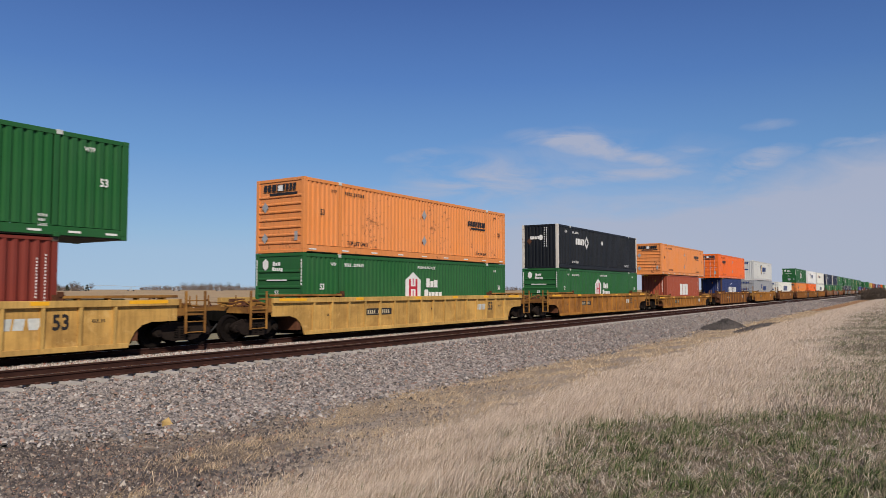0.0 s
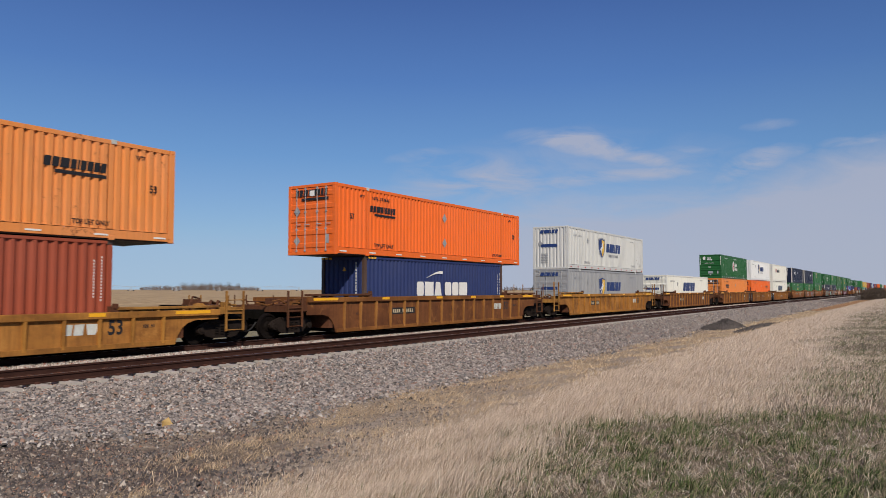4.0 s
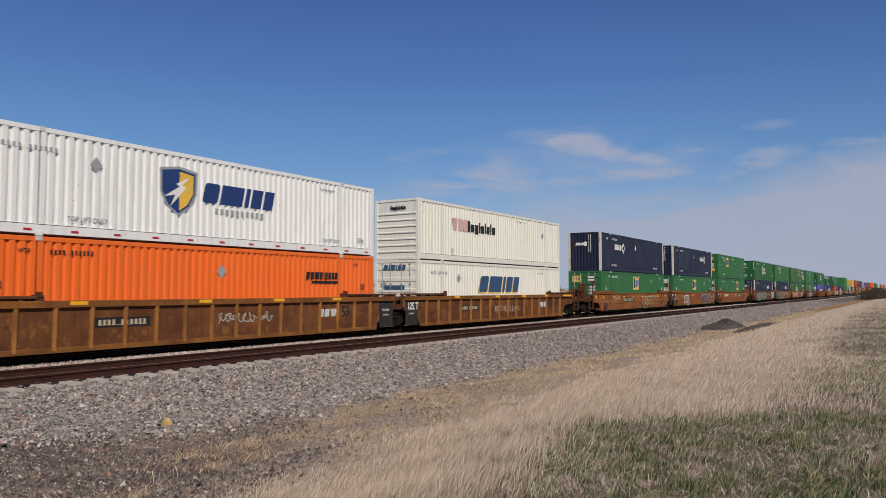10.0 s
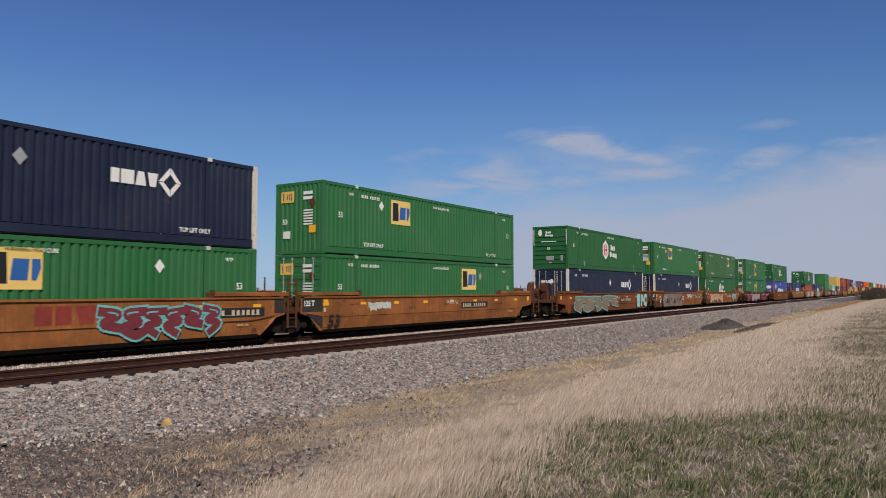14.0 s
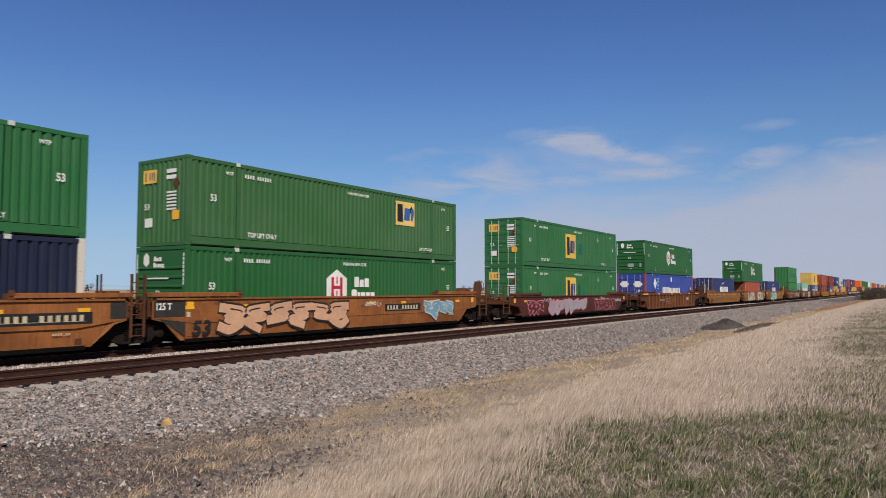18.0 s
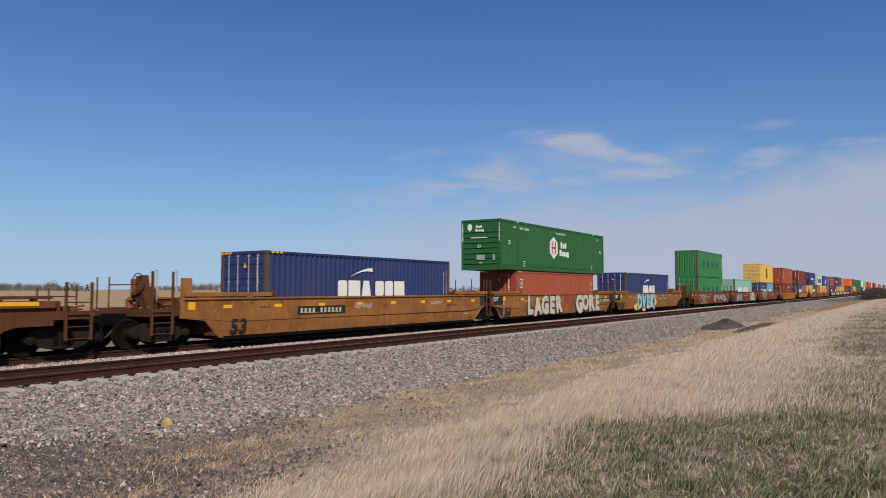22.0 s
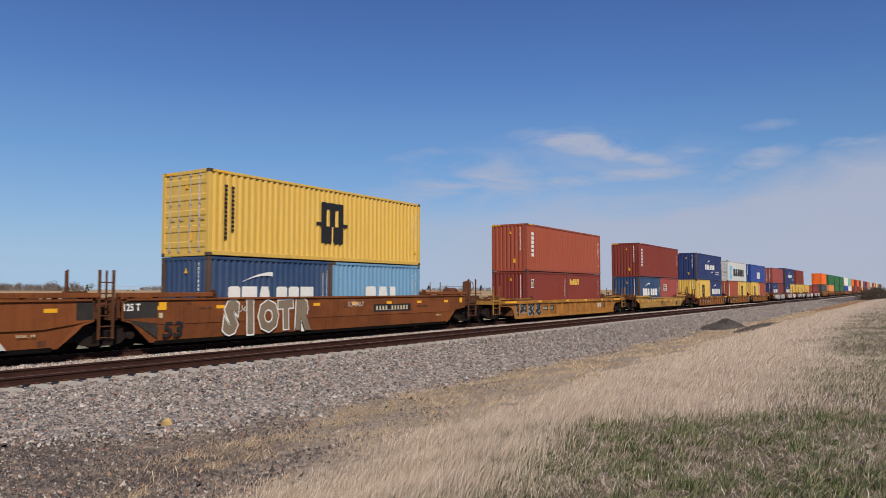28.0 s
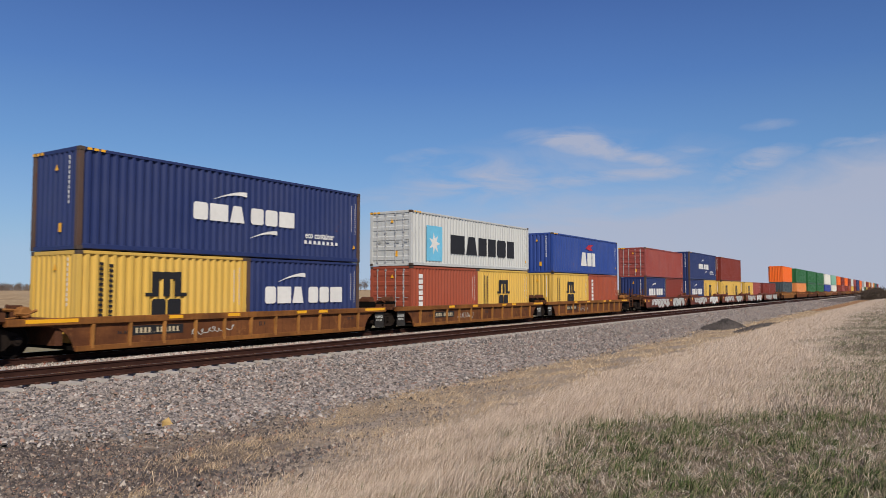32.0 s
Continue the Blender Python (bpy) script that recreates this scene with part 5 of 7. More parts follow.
def car_number(car, x, z, w=1.9, h=0.30, y=-1.425, mat=None):
    """The reporting mark: a black plate with plain bars."""
    attach("number_plate", flat_polys(("np", w, h), [rect(w, h)]), car, T((x, y, z)), "black plate with pale bars", M_BLACK)
    attach("number_bar", flat_polys(("nb", w, h), [comb(11, w * 0.88, h * 0.56)]), car, T((x, y - 0.004, z)), "", mat or M_TAN)


def car_bars(car, x, z, w, h, mat=M_BLACK, y=-1.425):
    attach("small_print", flat_polys(("cb", w, h), [comb(max(4, round(w / 0.07)), w, h * 0.42, 0.5)]), car, T((x, y, z)), "", mat)
# ---- the ground ----
PROFILE_Y = [-4000, -60, -12, 0.0, 2.0, 4.0, 6.0, 8.0, 9.6, 11.0, 12.4, 14.2, 14.95, 17.6, 18.4, 22.4, 24.6, 27.0, 60, 300, 900, 4000]
PROFILE_Z = [3.0, 0.6, 0.35, 0.19, 0.14, 0.02, -0.18, -0.42, -0.58, -0.62, -0.58, -0.305, -0.262, -0.19, -0.17, -0.21, -0.85, -0.95, -0.9, 0.2, 1.6, 3.6]


def graded(a, near0, near1, b, step, grow=1.12):
    mid = list(np.arange(near0, near1 + 1e-6, step))
    hi, s = [], step
    v = near1
    while v < b:
        s *= grow
        v += s
        hi.append(min(v, b))
    lo, s, v = [], step, near0
    while v > a:
        s *= grow
        v -= s
        lo.append(max(v, a))
    return np.array(lo[::-1] + mid + hi)


def make_ground_material():
    m, nt, b = base_material("ground")
    vec = local(nt, False)
    sep = nt.nodes.new("ShaderNodeSeparateXYZ")
    nt.links.new(vec, sep.inputs[0])
    y = sep.outputs[1]
    wob = noise_node(nt, vec, 0.55, 4, 0.6)
    wob2 = noise_node(nt, vec, 2.6, 4, 0.6)
    yy = math_node(nt, "ADD", y, math_node(nt, "ADD", math_node(nt, "MULTIPLY", math_node(nt, "SUBTRACT", wob, 0.5), 3.2), math_node(nt, "MULTIPLY", math_node(nt, "SUBTRACT", wob2, 0.5), 1.0)))

    def step(at, soft, src=yy):
        return math_node(nt, "MULTIPLY", math_node(nt, "SUBTRACT", src, at), 1.0 / soft, True)

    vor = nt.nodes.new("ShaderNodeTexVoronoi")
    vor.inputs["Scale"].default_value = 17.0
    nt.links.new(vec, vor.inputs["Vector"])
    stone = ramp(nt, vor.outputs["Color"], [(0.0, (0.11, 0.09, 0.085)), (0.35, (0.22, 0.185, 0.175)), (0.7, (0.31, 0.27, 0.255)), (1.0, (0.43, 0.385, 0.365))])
    # shade of the gaps painted in: stone colour darkens towards cell edges
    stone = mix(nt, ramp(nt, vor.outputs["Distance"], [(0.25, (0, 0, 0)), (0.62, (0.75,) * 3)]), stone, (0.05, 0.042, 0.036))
    dirt_n = noise_node(nt, vec, 14.0, 8, 0.7)
    dirt = ramp(nt, dirt_n, [(0.3, (0.07, 0.056, 0.048)), (0.55, (0.15, 0.122, 0.105)), (0.8, (0.29, 0.245, 0.215))])
    straw_n = noise_node(nt, mapped(nt, vec, (1.0, 1.0, 1.0)), 9.0, 8, 0.7)
    straw = ramp(nt, straw_n, [(0.28, (0.16, 0.125, 0.095)), (0.5, (0.36, 0.295, 0.23)), (0.75, (0.56, 0.47, 0.38))])
    turf_n = noise_node(nt, vec, 42.0, 8, 0.75)
    green = ramp(nt, turf_n, [(0.30, (0.045, 0.036, 0.024)), (0.5, (0.13, 0.105, 0.07)), (0.70, (0.38, 0.31, 0.23))])
    field_n = noise_node(nt, mapped(nt, vec, (0.02, 0.25, 0.2)), 1.0, 6, 0.6)
    field = ramp(nt, field_n, [(0.3, (0.31, 0.215, 0.120)), (0.6, (0.46, 0.335, 0.195)), (0.8, (0.55, 0.41, 0.255))])
    verge = ramp(nt, straw_n, [(0.3, (0.14, 0.13, 0.065)), (0.7, (0.38, 0.32, 0.21))])
    along = math_node(nt, "ADD", sep.outputs[0], math_node(nt, "MULTIPLY", math_node(nt, "SUBTRACT", wob, 0.5), 5.0))
    tan = ramp(nt, straw_n, [(0.28, (0.19, 0.145, 0.10)), (0.55, (0.37, 0.295, 0.215)), (0.8, (0.53, 0.435, 0.33))])
    ahead = math_node(nt, "MULTIPLY", math_node(nt, "SUBTRACT", 9.0, along), 1.0, False)
    ahead = math_node(nt, "MAXIMUM", ahead, 0.0)
    inland = math_node(nt, "SUBTRACT", yy, math_node(nt, "MULTIPLY", math_node(nt, "MINIMUM", sep.outputs[0], 60.0), 0.045))
    turf = math_node(nt, "MAXIMUM", step(3.4, 0.8), math_node(nt, "MULTIPLY", step(9.8, 1.2, along), step(0.6, 1.6, inland)))
    col = mix(nt, turf, green, straw)
    near_edge = math_node(nt, "ADD", yy, math_node(nt, "MULTIPLY", ahead, 0.40))
    col = mix(nt, step(7.4, 0.8, near_edge), col, mix(nt, step(6.6, 1.5, along), dirt, tan))
    bed = math_node(nt, "SUBTRACT", yy, math_node(nt, "MULTIPLY", ahead, 0.55))
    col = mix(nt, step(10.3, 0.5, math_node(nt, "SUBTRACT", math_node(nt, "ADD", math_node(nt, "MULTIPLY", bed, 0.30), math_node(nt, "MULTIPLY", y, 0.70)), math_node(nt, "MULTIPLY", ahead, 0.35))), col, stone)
    col = mix(nt, step(24.3, 0.8, y), col, verge)
    col = mix(nt, step(45.0, 20.0, y), col, field)
    far = math_node(nt, "MULTIPLY", math_node(nt, "SUBTRACT", math_node(nt, "ABSOLUTE", y), 200.0), 1 / 300.0, True)
    col = mix(nt, far, col, field)
    nt.links.new(col, b.inputs["Base Color"])
    b.inputs["Roughness"].default_value = 0.95
    b.inputs["Specular IOR Level"].default_value = 0.15
    bump(nt, b, math_node(nt, "SUBTRACT", math_node(nt, "MULTIPLY", dirt_n, 0.7), vor.outputs["Distance"]), 0.9, 0.035)
    return m


def make_ground():
    xs = graded(-1200, -12, 90, 4200, 0.6, 1.10)
    ys = graded(-4000, -6, 26, 4000, 0.3, 1.16)
    gx, gy = np.meshgrid(xs, ys, indexing="ij")
    gz = np.interp(gy, PROFILE_Y, PROFILE_Z)
    nz = np.array([noise.noise((x * 0.45, yv * 0.45, 0.0)) + 0.5 * noise.noise((x * 1.3, yv * 1.3, 4.0)) for x, yv in zip(gx.ravel(), gy.ravel())]).reshape(gx.shape)
    amp = np.interp(gy, [-30, 0, 8.5, 10.5, 12.5, 14.0, 23.5, 26, 60], [0.25, 0.07, 0.10, 0.05, 0.04, 0.0, 0.0, 0.05, 0.3])
    gz = gz + nz * amp
    v = np.stack([gx, gy, gz], -1).reshape(-1, 3)
    nx, ny = gx.shape
    i = np.arange(nx * ny).reshape(nx, ny)
    f = np.stack([i[:-1, :-1], i[1:, :-1], i[1:, 1:], i[:-1, 1:]], -1).reshape(-1, 4)
    me = mesh_of("ground", v.tolist(), f.tolist(), (make_ground_material(),), True)
    return tagged(new("ground", me), "dry grassy bank, gravel track bed and tan stubble field", "ground", kind="structure")


make_ground()


def height_at(x, y):
    z = float(np.interp(y, PROFILE_Y, PROFILE_Z))
    a = float(np.interp(y, [-30, 0, 8.5, 10.5, 12.5, 14.0, 23.5, 26, 60], [0.25, 0.07, 0.10, 0.05, 0.04, 0.0, 0.0, 0.05, 0.3]))
    return z + a * (noise.noise((x * 0.45, y * 0.45, 0.0)) + 0.5 * noise.noise((x * 1.3, y * 1.3, 4.0)))


# ---- the two tracks ----
RAIL_SECTION = [(-0.07, -0.172), (0.07, -0.172), (0.07, -0.160), (0.012, -0.135), (0.010, -0.05), (0.036, -0.038), (0.036, -0.006), (0.028, 0.0), (-0.028, 0.0), (-0.036, -0.006), (-0.036, -0.038), (-0.010, -0.05), (-0.012, -0.135), (-0.07, -0.160)]


def make_track(y, name, label):
    ob = new(name)
    ob.location = (0, y, 0)
    tagged(ob, label, "railway track", kind="structure")
    for s in (-1, 1):
        b = Builder()
        x0 = -700
        while x0 < 1500:
            b.prism_x([(s * 0.7525 + p, q) for p, q in RAIL_SECTION], x0, x0 + 200)
            x0 += 200
        attach("rail", b.mesh("rail", None), ob, None, "rust-brown steel rail", M_RAIL)
        attach("rail_head", Builder().box(-700, 1500, s * 0.7525 - 0.026, s * 0.7525 + 0.026, 0.0005, 0.002).mesh("rail_head", None), ob, None, "worn bright running band", M_RAILTOP)
    tie = cached("tie", lambda: Builder().prism_y([(-0.13, -0.42), (0.13, -0.42), (0.11, -0.176), (-0.11, -0.176)], -1.29, 1.29).mesh("tie", None))
    clip = cached("clip", lambda: Builder().box(-0.05, 0.05, -0.90, -0.84, -0.176, -0.13).box(-0.05, 0.05, -0.665, -0.60, -0.176, -0.13).box(-0.05, 0.05, 0.60, 0.665, -0.176, -0.13).box(-0.05, 0.05, 0.84, 0.90, -0.176, -0.13).mesh("rail_clip", None))
    near = 150
    for i in range(near):
        t = attach("tie", tie, ob, T((2.0 + 0.61 * i, 0, 0)), mat=M_TIE)
        if i < 75:
            attach("rail_clip", clip, t, None, "", M_CLIP)
    b = Builder()
    k = 0
    for i in range(-120, 520):
        if 0 <= i < near:
            continue
        b.prism_y([(2.0 + 0.61 * i - 0.13, -0.42), (2.0 + 0.61 * i + 0.13, -0.42), (2.0 + 0.61 * i + 0.11, -0.176), (2.0 + 0.61 * i - 0.11, -0.176)], -1.29, 1.29)
    rest = attach("ties_beyond", b.mesh("ties_beyond", None), ob, None, "", M_TIE)
    rest["kind"] = "stuff"
    return ob


make_track(SIDING_Y, "track_1", "empty track of rust-brown rails on pale concrete ties")
make_track(TRACK_Y, "track_2", "track of brown rails under the passing train")


# ---- loose stones ----
def island_material(name, stops, rough=0.9, grain=30.0):
    m, nt, b = base_material(name)
    geo = nt.nodes.new("ShaderNodeNewGeometry")
    col = ramp(nt, geo.outputs["Random Per Island"], stops)
    co = nt.nodes.new("ShaderNodeTexCoord")
    n = noise_node(nt, co.outputs["Object"], grain, 4, 0.6)
    col = mix(nt, ramp(nt, n, [(0.35, (0, 0, 0)), (0.75, (0.35,) * 3)]), col, (0.06, 0.05, 0.045))
    nt.links.new(col, b.inputs["Base Color"])
    b.inputs["Roughness"].default_value = rough
    b.inputs["Specular IOR Level"].default_value = 0.2
    return m


def stuff(name, v, f, mat, label, category, smooth=False):
    """One object of very many small pieces, from arrays."""
    me = bpy.data.meshes.new(name)
    k = f.shape[1]
    me.vertices.add(len(v)), me.loops.add(f.size), me.polygons.add(len(f))
    me.vertices.foreach_set("co", v.astype(np.float32).ravel())
    me.loops.foreach_set("vertex_index", f.astype(np.int32).ravel())
    me.polygons.foreach_set("loop_start", np.arange(0, f.size, k, dtype=np.int32))
    me.update(calc_edges=True)
    me.materials.append(mat)
    return tagged(new(name, me), label, category, kind="stuff")


def heights(x, y):
    return np.array([height_at(a, b) for a, b in zip(x, y)])


def stones(name, x, y, size, mat, label, seed, lift=0.25, blocky=False):
    """Angular stones set into the ground; size is one number or one a stone. Blocky ones have a broken top face."""
    rng = np.random.default_rng(seed)
    n = len(x)
    size = np.broadcast_to(size, (n,))
    if blocky:
        base = np.array([(1, 0.9, -0.6), (-1, 1, -0.6), (-0.9, -1, -0.6), (1, -1, -0.6), (0.62, 0.55, 0.55), (-0.6, 0.6, 0.62), (-0.6, -0.55, 0.55), (0.6, -0.6, 0.6)], float) * 0.78
        face = np.array([(4, 5, 6), (4, 6, 7), (0, 1, 5), (0, 5, 4), (1, 2, 6), (1, 6, 5), (2, 3, 7), (2, 7, 6), (3, 0, 4), (3, 4, 7)])
        p = base[None] * rng.uniform(0.75, 1.2, (n, 8, 1)) + rng.normal(0, 0.13, (n, 8, 3))
        p *= np.stack([rng.uniform(0.8, 1.45, n), rng.uniform(0.65, 1.0, n), rng.uniform(0.6, 1.05, n)], -1)[:, None, :]
    else:
        base = np.array([(1, 0, -0.45), (-1, 0, -0.45), (0, 1, -0.45), (0, -1, -0.45), (0, 0, 0.95)], float)
        face = np.array([(0, 2, 4), (2, 1, 4), (1, 3, 4), (3, 0, 4)])
        p = base[None] * rng.uniform(0.55, 1.25, (n, 5, 1)) + rng.normal(0, 0.18, (n, 5, 3))
    k = len(base)
    p *= (size * np.clip(rng.lognormal(-0.05, 0.30, n), 0.5, 1.6))[:, None, None]
    a = rng.uniform(0, 2 * np.pi, n)
    c, s = np.cos(a)[:, None], np.sin(a)[:, None]
    tilt = rng.uniform(-0.75, 0.75, n)[:, None]
    px = p[:, :, 0] * np.cos(tilt) - p[:, :, 2] * np.sin(tilt)
    pz = p[:, :, 0] * np.sin(tilt) + p[:, :, 2] * np.cos(tilt)
    qx, qy = px * c - p[:, :, 1] * s, px * s + p[:, :, 1] * c
    z = heights(x, y) + size * lift * rng.uniform(-0.6, 1.4, n)
    v = np.stack([qx + x[:, None], qy + y[:, None], pz + z[:, None]], -1).reshape(-1, 3)
    f = (face[None] + k * np.arange(n)[:, None, None]).reshape(-1, 3)
    return stuff(name, v, f, mat, label, "gravel")


def scatter_log(n, x0, x1, y0, y1, seed):
    """Points that thin out with distance from the camera."""
    rng = np.random.default_rng(seed)
    u = rng.uniform(0, 1, n)
    x = x0 * (x1 / x0) ** u
    return x, rng.uniform(y0, y1, n)


M_STONE = island_material("crushed_stone", [(0.0, (0.07, 0.062, 0.060)), (0.14, (0.18, 0.155, 0.145)), (0.28, (0.155, 0.157, 0.165)), (0.34, (0.255, 0.226, 0.208)), (0.64, (0.355, 0.312, 0.29)), (0.80, (0.45, 0.40, 0.37)), (0.84, (0.30, 0.175, 0.135)), (0.90, (0.35, 0.26, 0.205)), (0.94, (0.44, 0.40, 0.37)), (1.0, (0.62, 0.57, 0.53))])
M_LIMESTONE = island_material("pale_stone", [(0.0, (0.20, 0.16, 0.145)), (0.4, (0.50, 0.45, 0.41)), (0.86, (0.72, 0.66, 0.60)), (0.93, (0.33, 0.10, 0.06)), (1.0, (0.25, 0.07, 0.04))])
M_CINDER = island_material("dark_gravel", [(0.0, (0.05, 0.043, 0.040)), (0.3, (0.11, 0.10, 0.10)), (0.36, (0.17, 0.135, 0.112)), (0.74, (0.27, 0.22, 0.185)), (0.80, (0.15, 0.155, 0.165)), (0.88, (0.33, 0.175, 0.115)), (0.95, (0.40, 0.34, 0.28)), (1.0, (0.58, 0.52, 0.46))])


def lay_stones():
    # the shoulder: broken stones close by, simpler ones beyond
    for count, x0, x1, size, seed, close in ((95000, 4.4, 24.0, 0.037, 11, True), (90000, 24.0, 150.0, 0.042, 14, False)):
        x, y = scatter_log(count, x0, x1, 9.0, 15.32, seed)
        ahead = np.maximum(9.0 - x, 0)
        e = np.array([noise.noise((a * 0.6, b * 0.6, 2.0)) for a, b in zip(x, y)])
        keep = y + 0.7 * e - 0.55 * ahead + 0.45 * np.random.default_rng(8).normal(size=len(x)) > 10.1
        keep &= ~((y > 14.86) & (np.abs(((x - 2.0 + 0.305) % 0.61) - 0.305) < 0.15))
        x, y = x[keep], y[keep]
        stones("ballast", x, y, size * np.clip(x / 45, 1.0, 2.2), M_STONE, "grey crushed-stone ballast shoulder beside the track", seed + 10, 0.75, close)
    x, y = scatter_log(26000, 5.0, 110.0, 17.7, 19.3, 12)
    stones("ballast", x, y, 0.034 * np.clip(x / 45, 1.0, 2.0), M_LIMESTONE, "pale crushed stone heaped between the two tracks", 22, 0.3)
    x, y = scatter_log(66000, 2.6, 16.0, 4.6, 12.4, 13)
    grassy = (y < fringe_top(x)) & (y > dry_edge(x)) & ~bare_tongue(x, y)
    keep = (y > 4.9 + 0.25 * np.maximum(x - 4.5, 0)) & ~(grassy & (np.random.default_rng(5).random(len(x)) < 0.85))
    stones("gravel", x[keep], y[keep], 0.018 + 0.014 * (np.random.default_rng(6).random(keep.sum()) > 0.86), M_CINDER, "dark cinder gravel at the foot of the ballast", 23)



# ---- grass ----
def grass_material(name, stops):
    m, nt, b = base_material(name)
    geo = nt.nodes.new("ShaderNodeNewGeometry")
    col = ramp(nt, geo.outputs["Random Per Island"], stops)
    nt.links.new(col, b.inputs["Base Color"])
    b.inputs["Roughness"].default_value = 0.75
    b.inputs["Specular IOR Level"].default_value = 0.2
    tr = nt.nodes.new("ShaderNodeBsdfTranslucent")
    nt.links.new(col, tr.inputs[0])
    ms = nt.nodes.new("ShaderNodeMixShader")
    ms.inputs[0].default_value = 0.14
    nt.links.new(b.outputs[0], ms.inputs[1]), nt.links.new(tr.outputs[0], ms.inputs[2])
    nt.links.new(ms.outputs[0], nt.nodes["Material Output"].inputs[0])
    return m


def blades(name, x, y, h, w, lean, mat, label, seed, spread=0.36, simple=False):
    """Tapered blades, bent once or, far off, straight: h, w arrays; lean towards a common wind and apart."""
    rng = np.random.default_rng(seed)
    n = len(x)
    z = heights(x, y) - 0.02
    a = rng.uniform(0, 2 * np.pi, n)
    d = rng.normal(0, 1, (n, 2)) * spread + np.array(lean)
    side = np.stack([np.cos(a), np.sin(a)], -1) * (w / 2)[:, None]
    p0 = np.stack([x, y], -1)
    p1 = p0 + d * (h * 0.35)[:, None]
    p2 = p0 + d * (h * 1.0)[:, None]
    top = z + h * rng.uniform(0.75, 1.0, n)
    if simple:
        v = np.zeros((n, 3, 3))
        v[:, 0, :2], v[:, 1, :2], v[:, 2, :2] = p0 - side, p0 + side, p2
        v[:, 0, 2] = v[:, 1, 2] = z
        v[:, 2, 2] = top
        return stuff(name, v.reshape(-1, 3), np.arange(3 * n).reshape(-1, 3), mat, label, "grass")
    v = np.zeros((n, 5, 3))
    v[:, 0, :2], v[:, 1, :2] = p0 - side, p0 + side
    v[:, 2, :2], v[:, 3, :2] = p1 + side * 0.75, p1 - side * 0.75
    v[:, 4, :2] = p2
    v[:, 0, 2] = v[:, 1, 2] = z
    v[:, 2, 2] = v[:, 3, 2] = z + h * 0.6
    v[:, 4, 2] = top
    k = 5 * np.arange(n)[:, None, None]
    f = (np.array([(0, 1, 2), (0, 2, 3), (3, 2, 4)])[None] + k).reshape(-1, 3)
    return stuff(name, v.reshape(-1, 3), f, mat, label, "grass")


M_DRY = grass_material("dry_grass", [(0.0, (0.20, 0.145, 0.10)), (0.22, (0.44, 0.345, 0.262)), (0.65, (0.69, 0.565, 0.452)), (0.93, (0.80, 0.68, 0.57)), (1.0, (0.90, 0.81, 0.70))])
M_GREEN = grass_material("green_grass", [(0.0, (0.025, 0.034, 0.013)), (0.30, (0.070, 0.094, 0.034)), (0.66, (0.145, 0.188, 0.072)), (0.80, (0.24, 0.262, 0.125)), (0.86, (0.40, 0.325, 0.225)), (1.0, (0.58, 0.475, 0.35))])
M_STRAW = grass_material("dead_straw", [(0.0, (0.09, 0.065, 0.045)), (0.35, (0.32, 0.25, 0.185)), (0.8, (0.56, 0.465, 0.365)), (1.0, (0.92, 0.85, 0.75))])
M_TAN_GRASS = grass_material("tan_grass", [(0.0, (0.30, 0.205, 0.115)), (0.5, (0.56, 0.42, 0.265)), (1.0, (0.78, 0.63, 0.45))])
M_TAWNY = grass_material("tawny_grass", [(0.0, (0.20, 0.09, 0.05)), (0.5, (0.36, 0.195, 0.11)), (1.0, (0.54, 0.40, 0.24))])


def edge_noise(x, y, s=0.35, o=0.0):
    return np.array([noise.noise((a * s, b * s, 7.0 + o)) for a, b in zip(x, y)])


def dry_edge(x):
    return np.interp(x, [4.0, 5.0, 6.5, 8.0, 9.7, 12.5, 20, 40, 60, 100, 200], [4.6, 4.9, 5.3, 5.5, 5.6, 5.8, 6.1, 6.8, 6.6, 6.5, 6.6])


def turf_edge(x):
    return np.interp(x, [4.0, 5.0, 7.0, 8.5, 9.4, 10.0, 10.6, 11.2], [3.1, 3.3, 3.8, 4.0, 3.4, 2.6, 1.2, -1.0])


def fringe_top(x):
    return np.interp(x, [4.5, 5.0, 5.9, 6.7, 7.3, 8.2, 9.4, 10.0, 13.5, 20.0, 40.0, 170.0], [6.9, 7.3, 8.1, 8.3, 8.1, 8.0, 8.7, 9.7, 9.9, 9.6, 10.3, 10.2])


def bare_tongue(x, y):
    """The strip of bare gravel that runs into the grass."""
    lo, hi = np.interp(x, [4.0, 5.0, 6.2, 7.2], [4.9, 5.3, 5.7, 6.1]), np.interp(x, [4.0, 4.6, 5.4, 6.2, 7.2], [5.9, 6.3, 6.7, 6.7, 6.2])
    return (y > lo) & (y < hi) & (x < 7.2)


def tufted(x, y, rng, share=0.75, reach=0.055):
    """Draw most stems together into tufts."""
    n = len(x)
    k = max(1, n // 14)
    pick = rng.integers(0, k, n)
    near = rng.permutation(n)[:k]
    own = rng.random(n) > share
    r = reach * np.clip(x[near][pick] / 9.0, 1.0, 6.0)
    tx, ty = x[near][pick] + rng.normal(size=n) * r, y[near][pick] + rng.normal(size=n) * r
    return np.where(own, x, tx), np.where(own, y, ty)


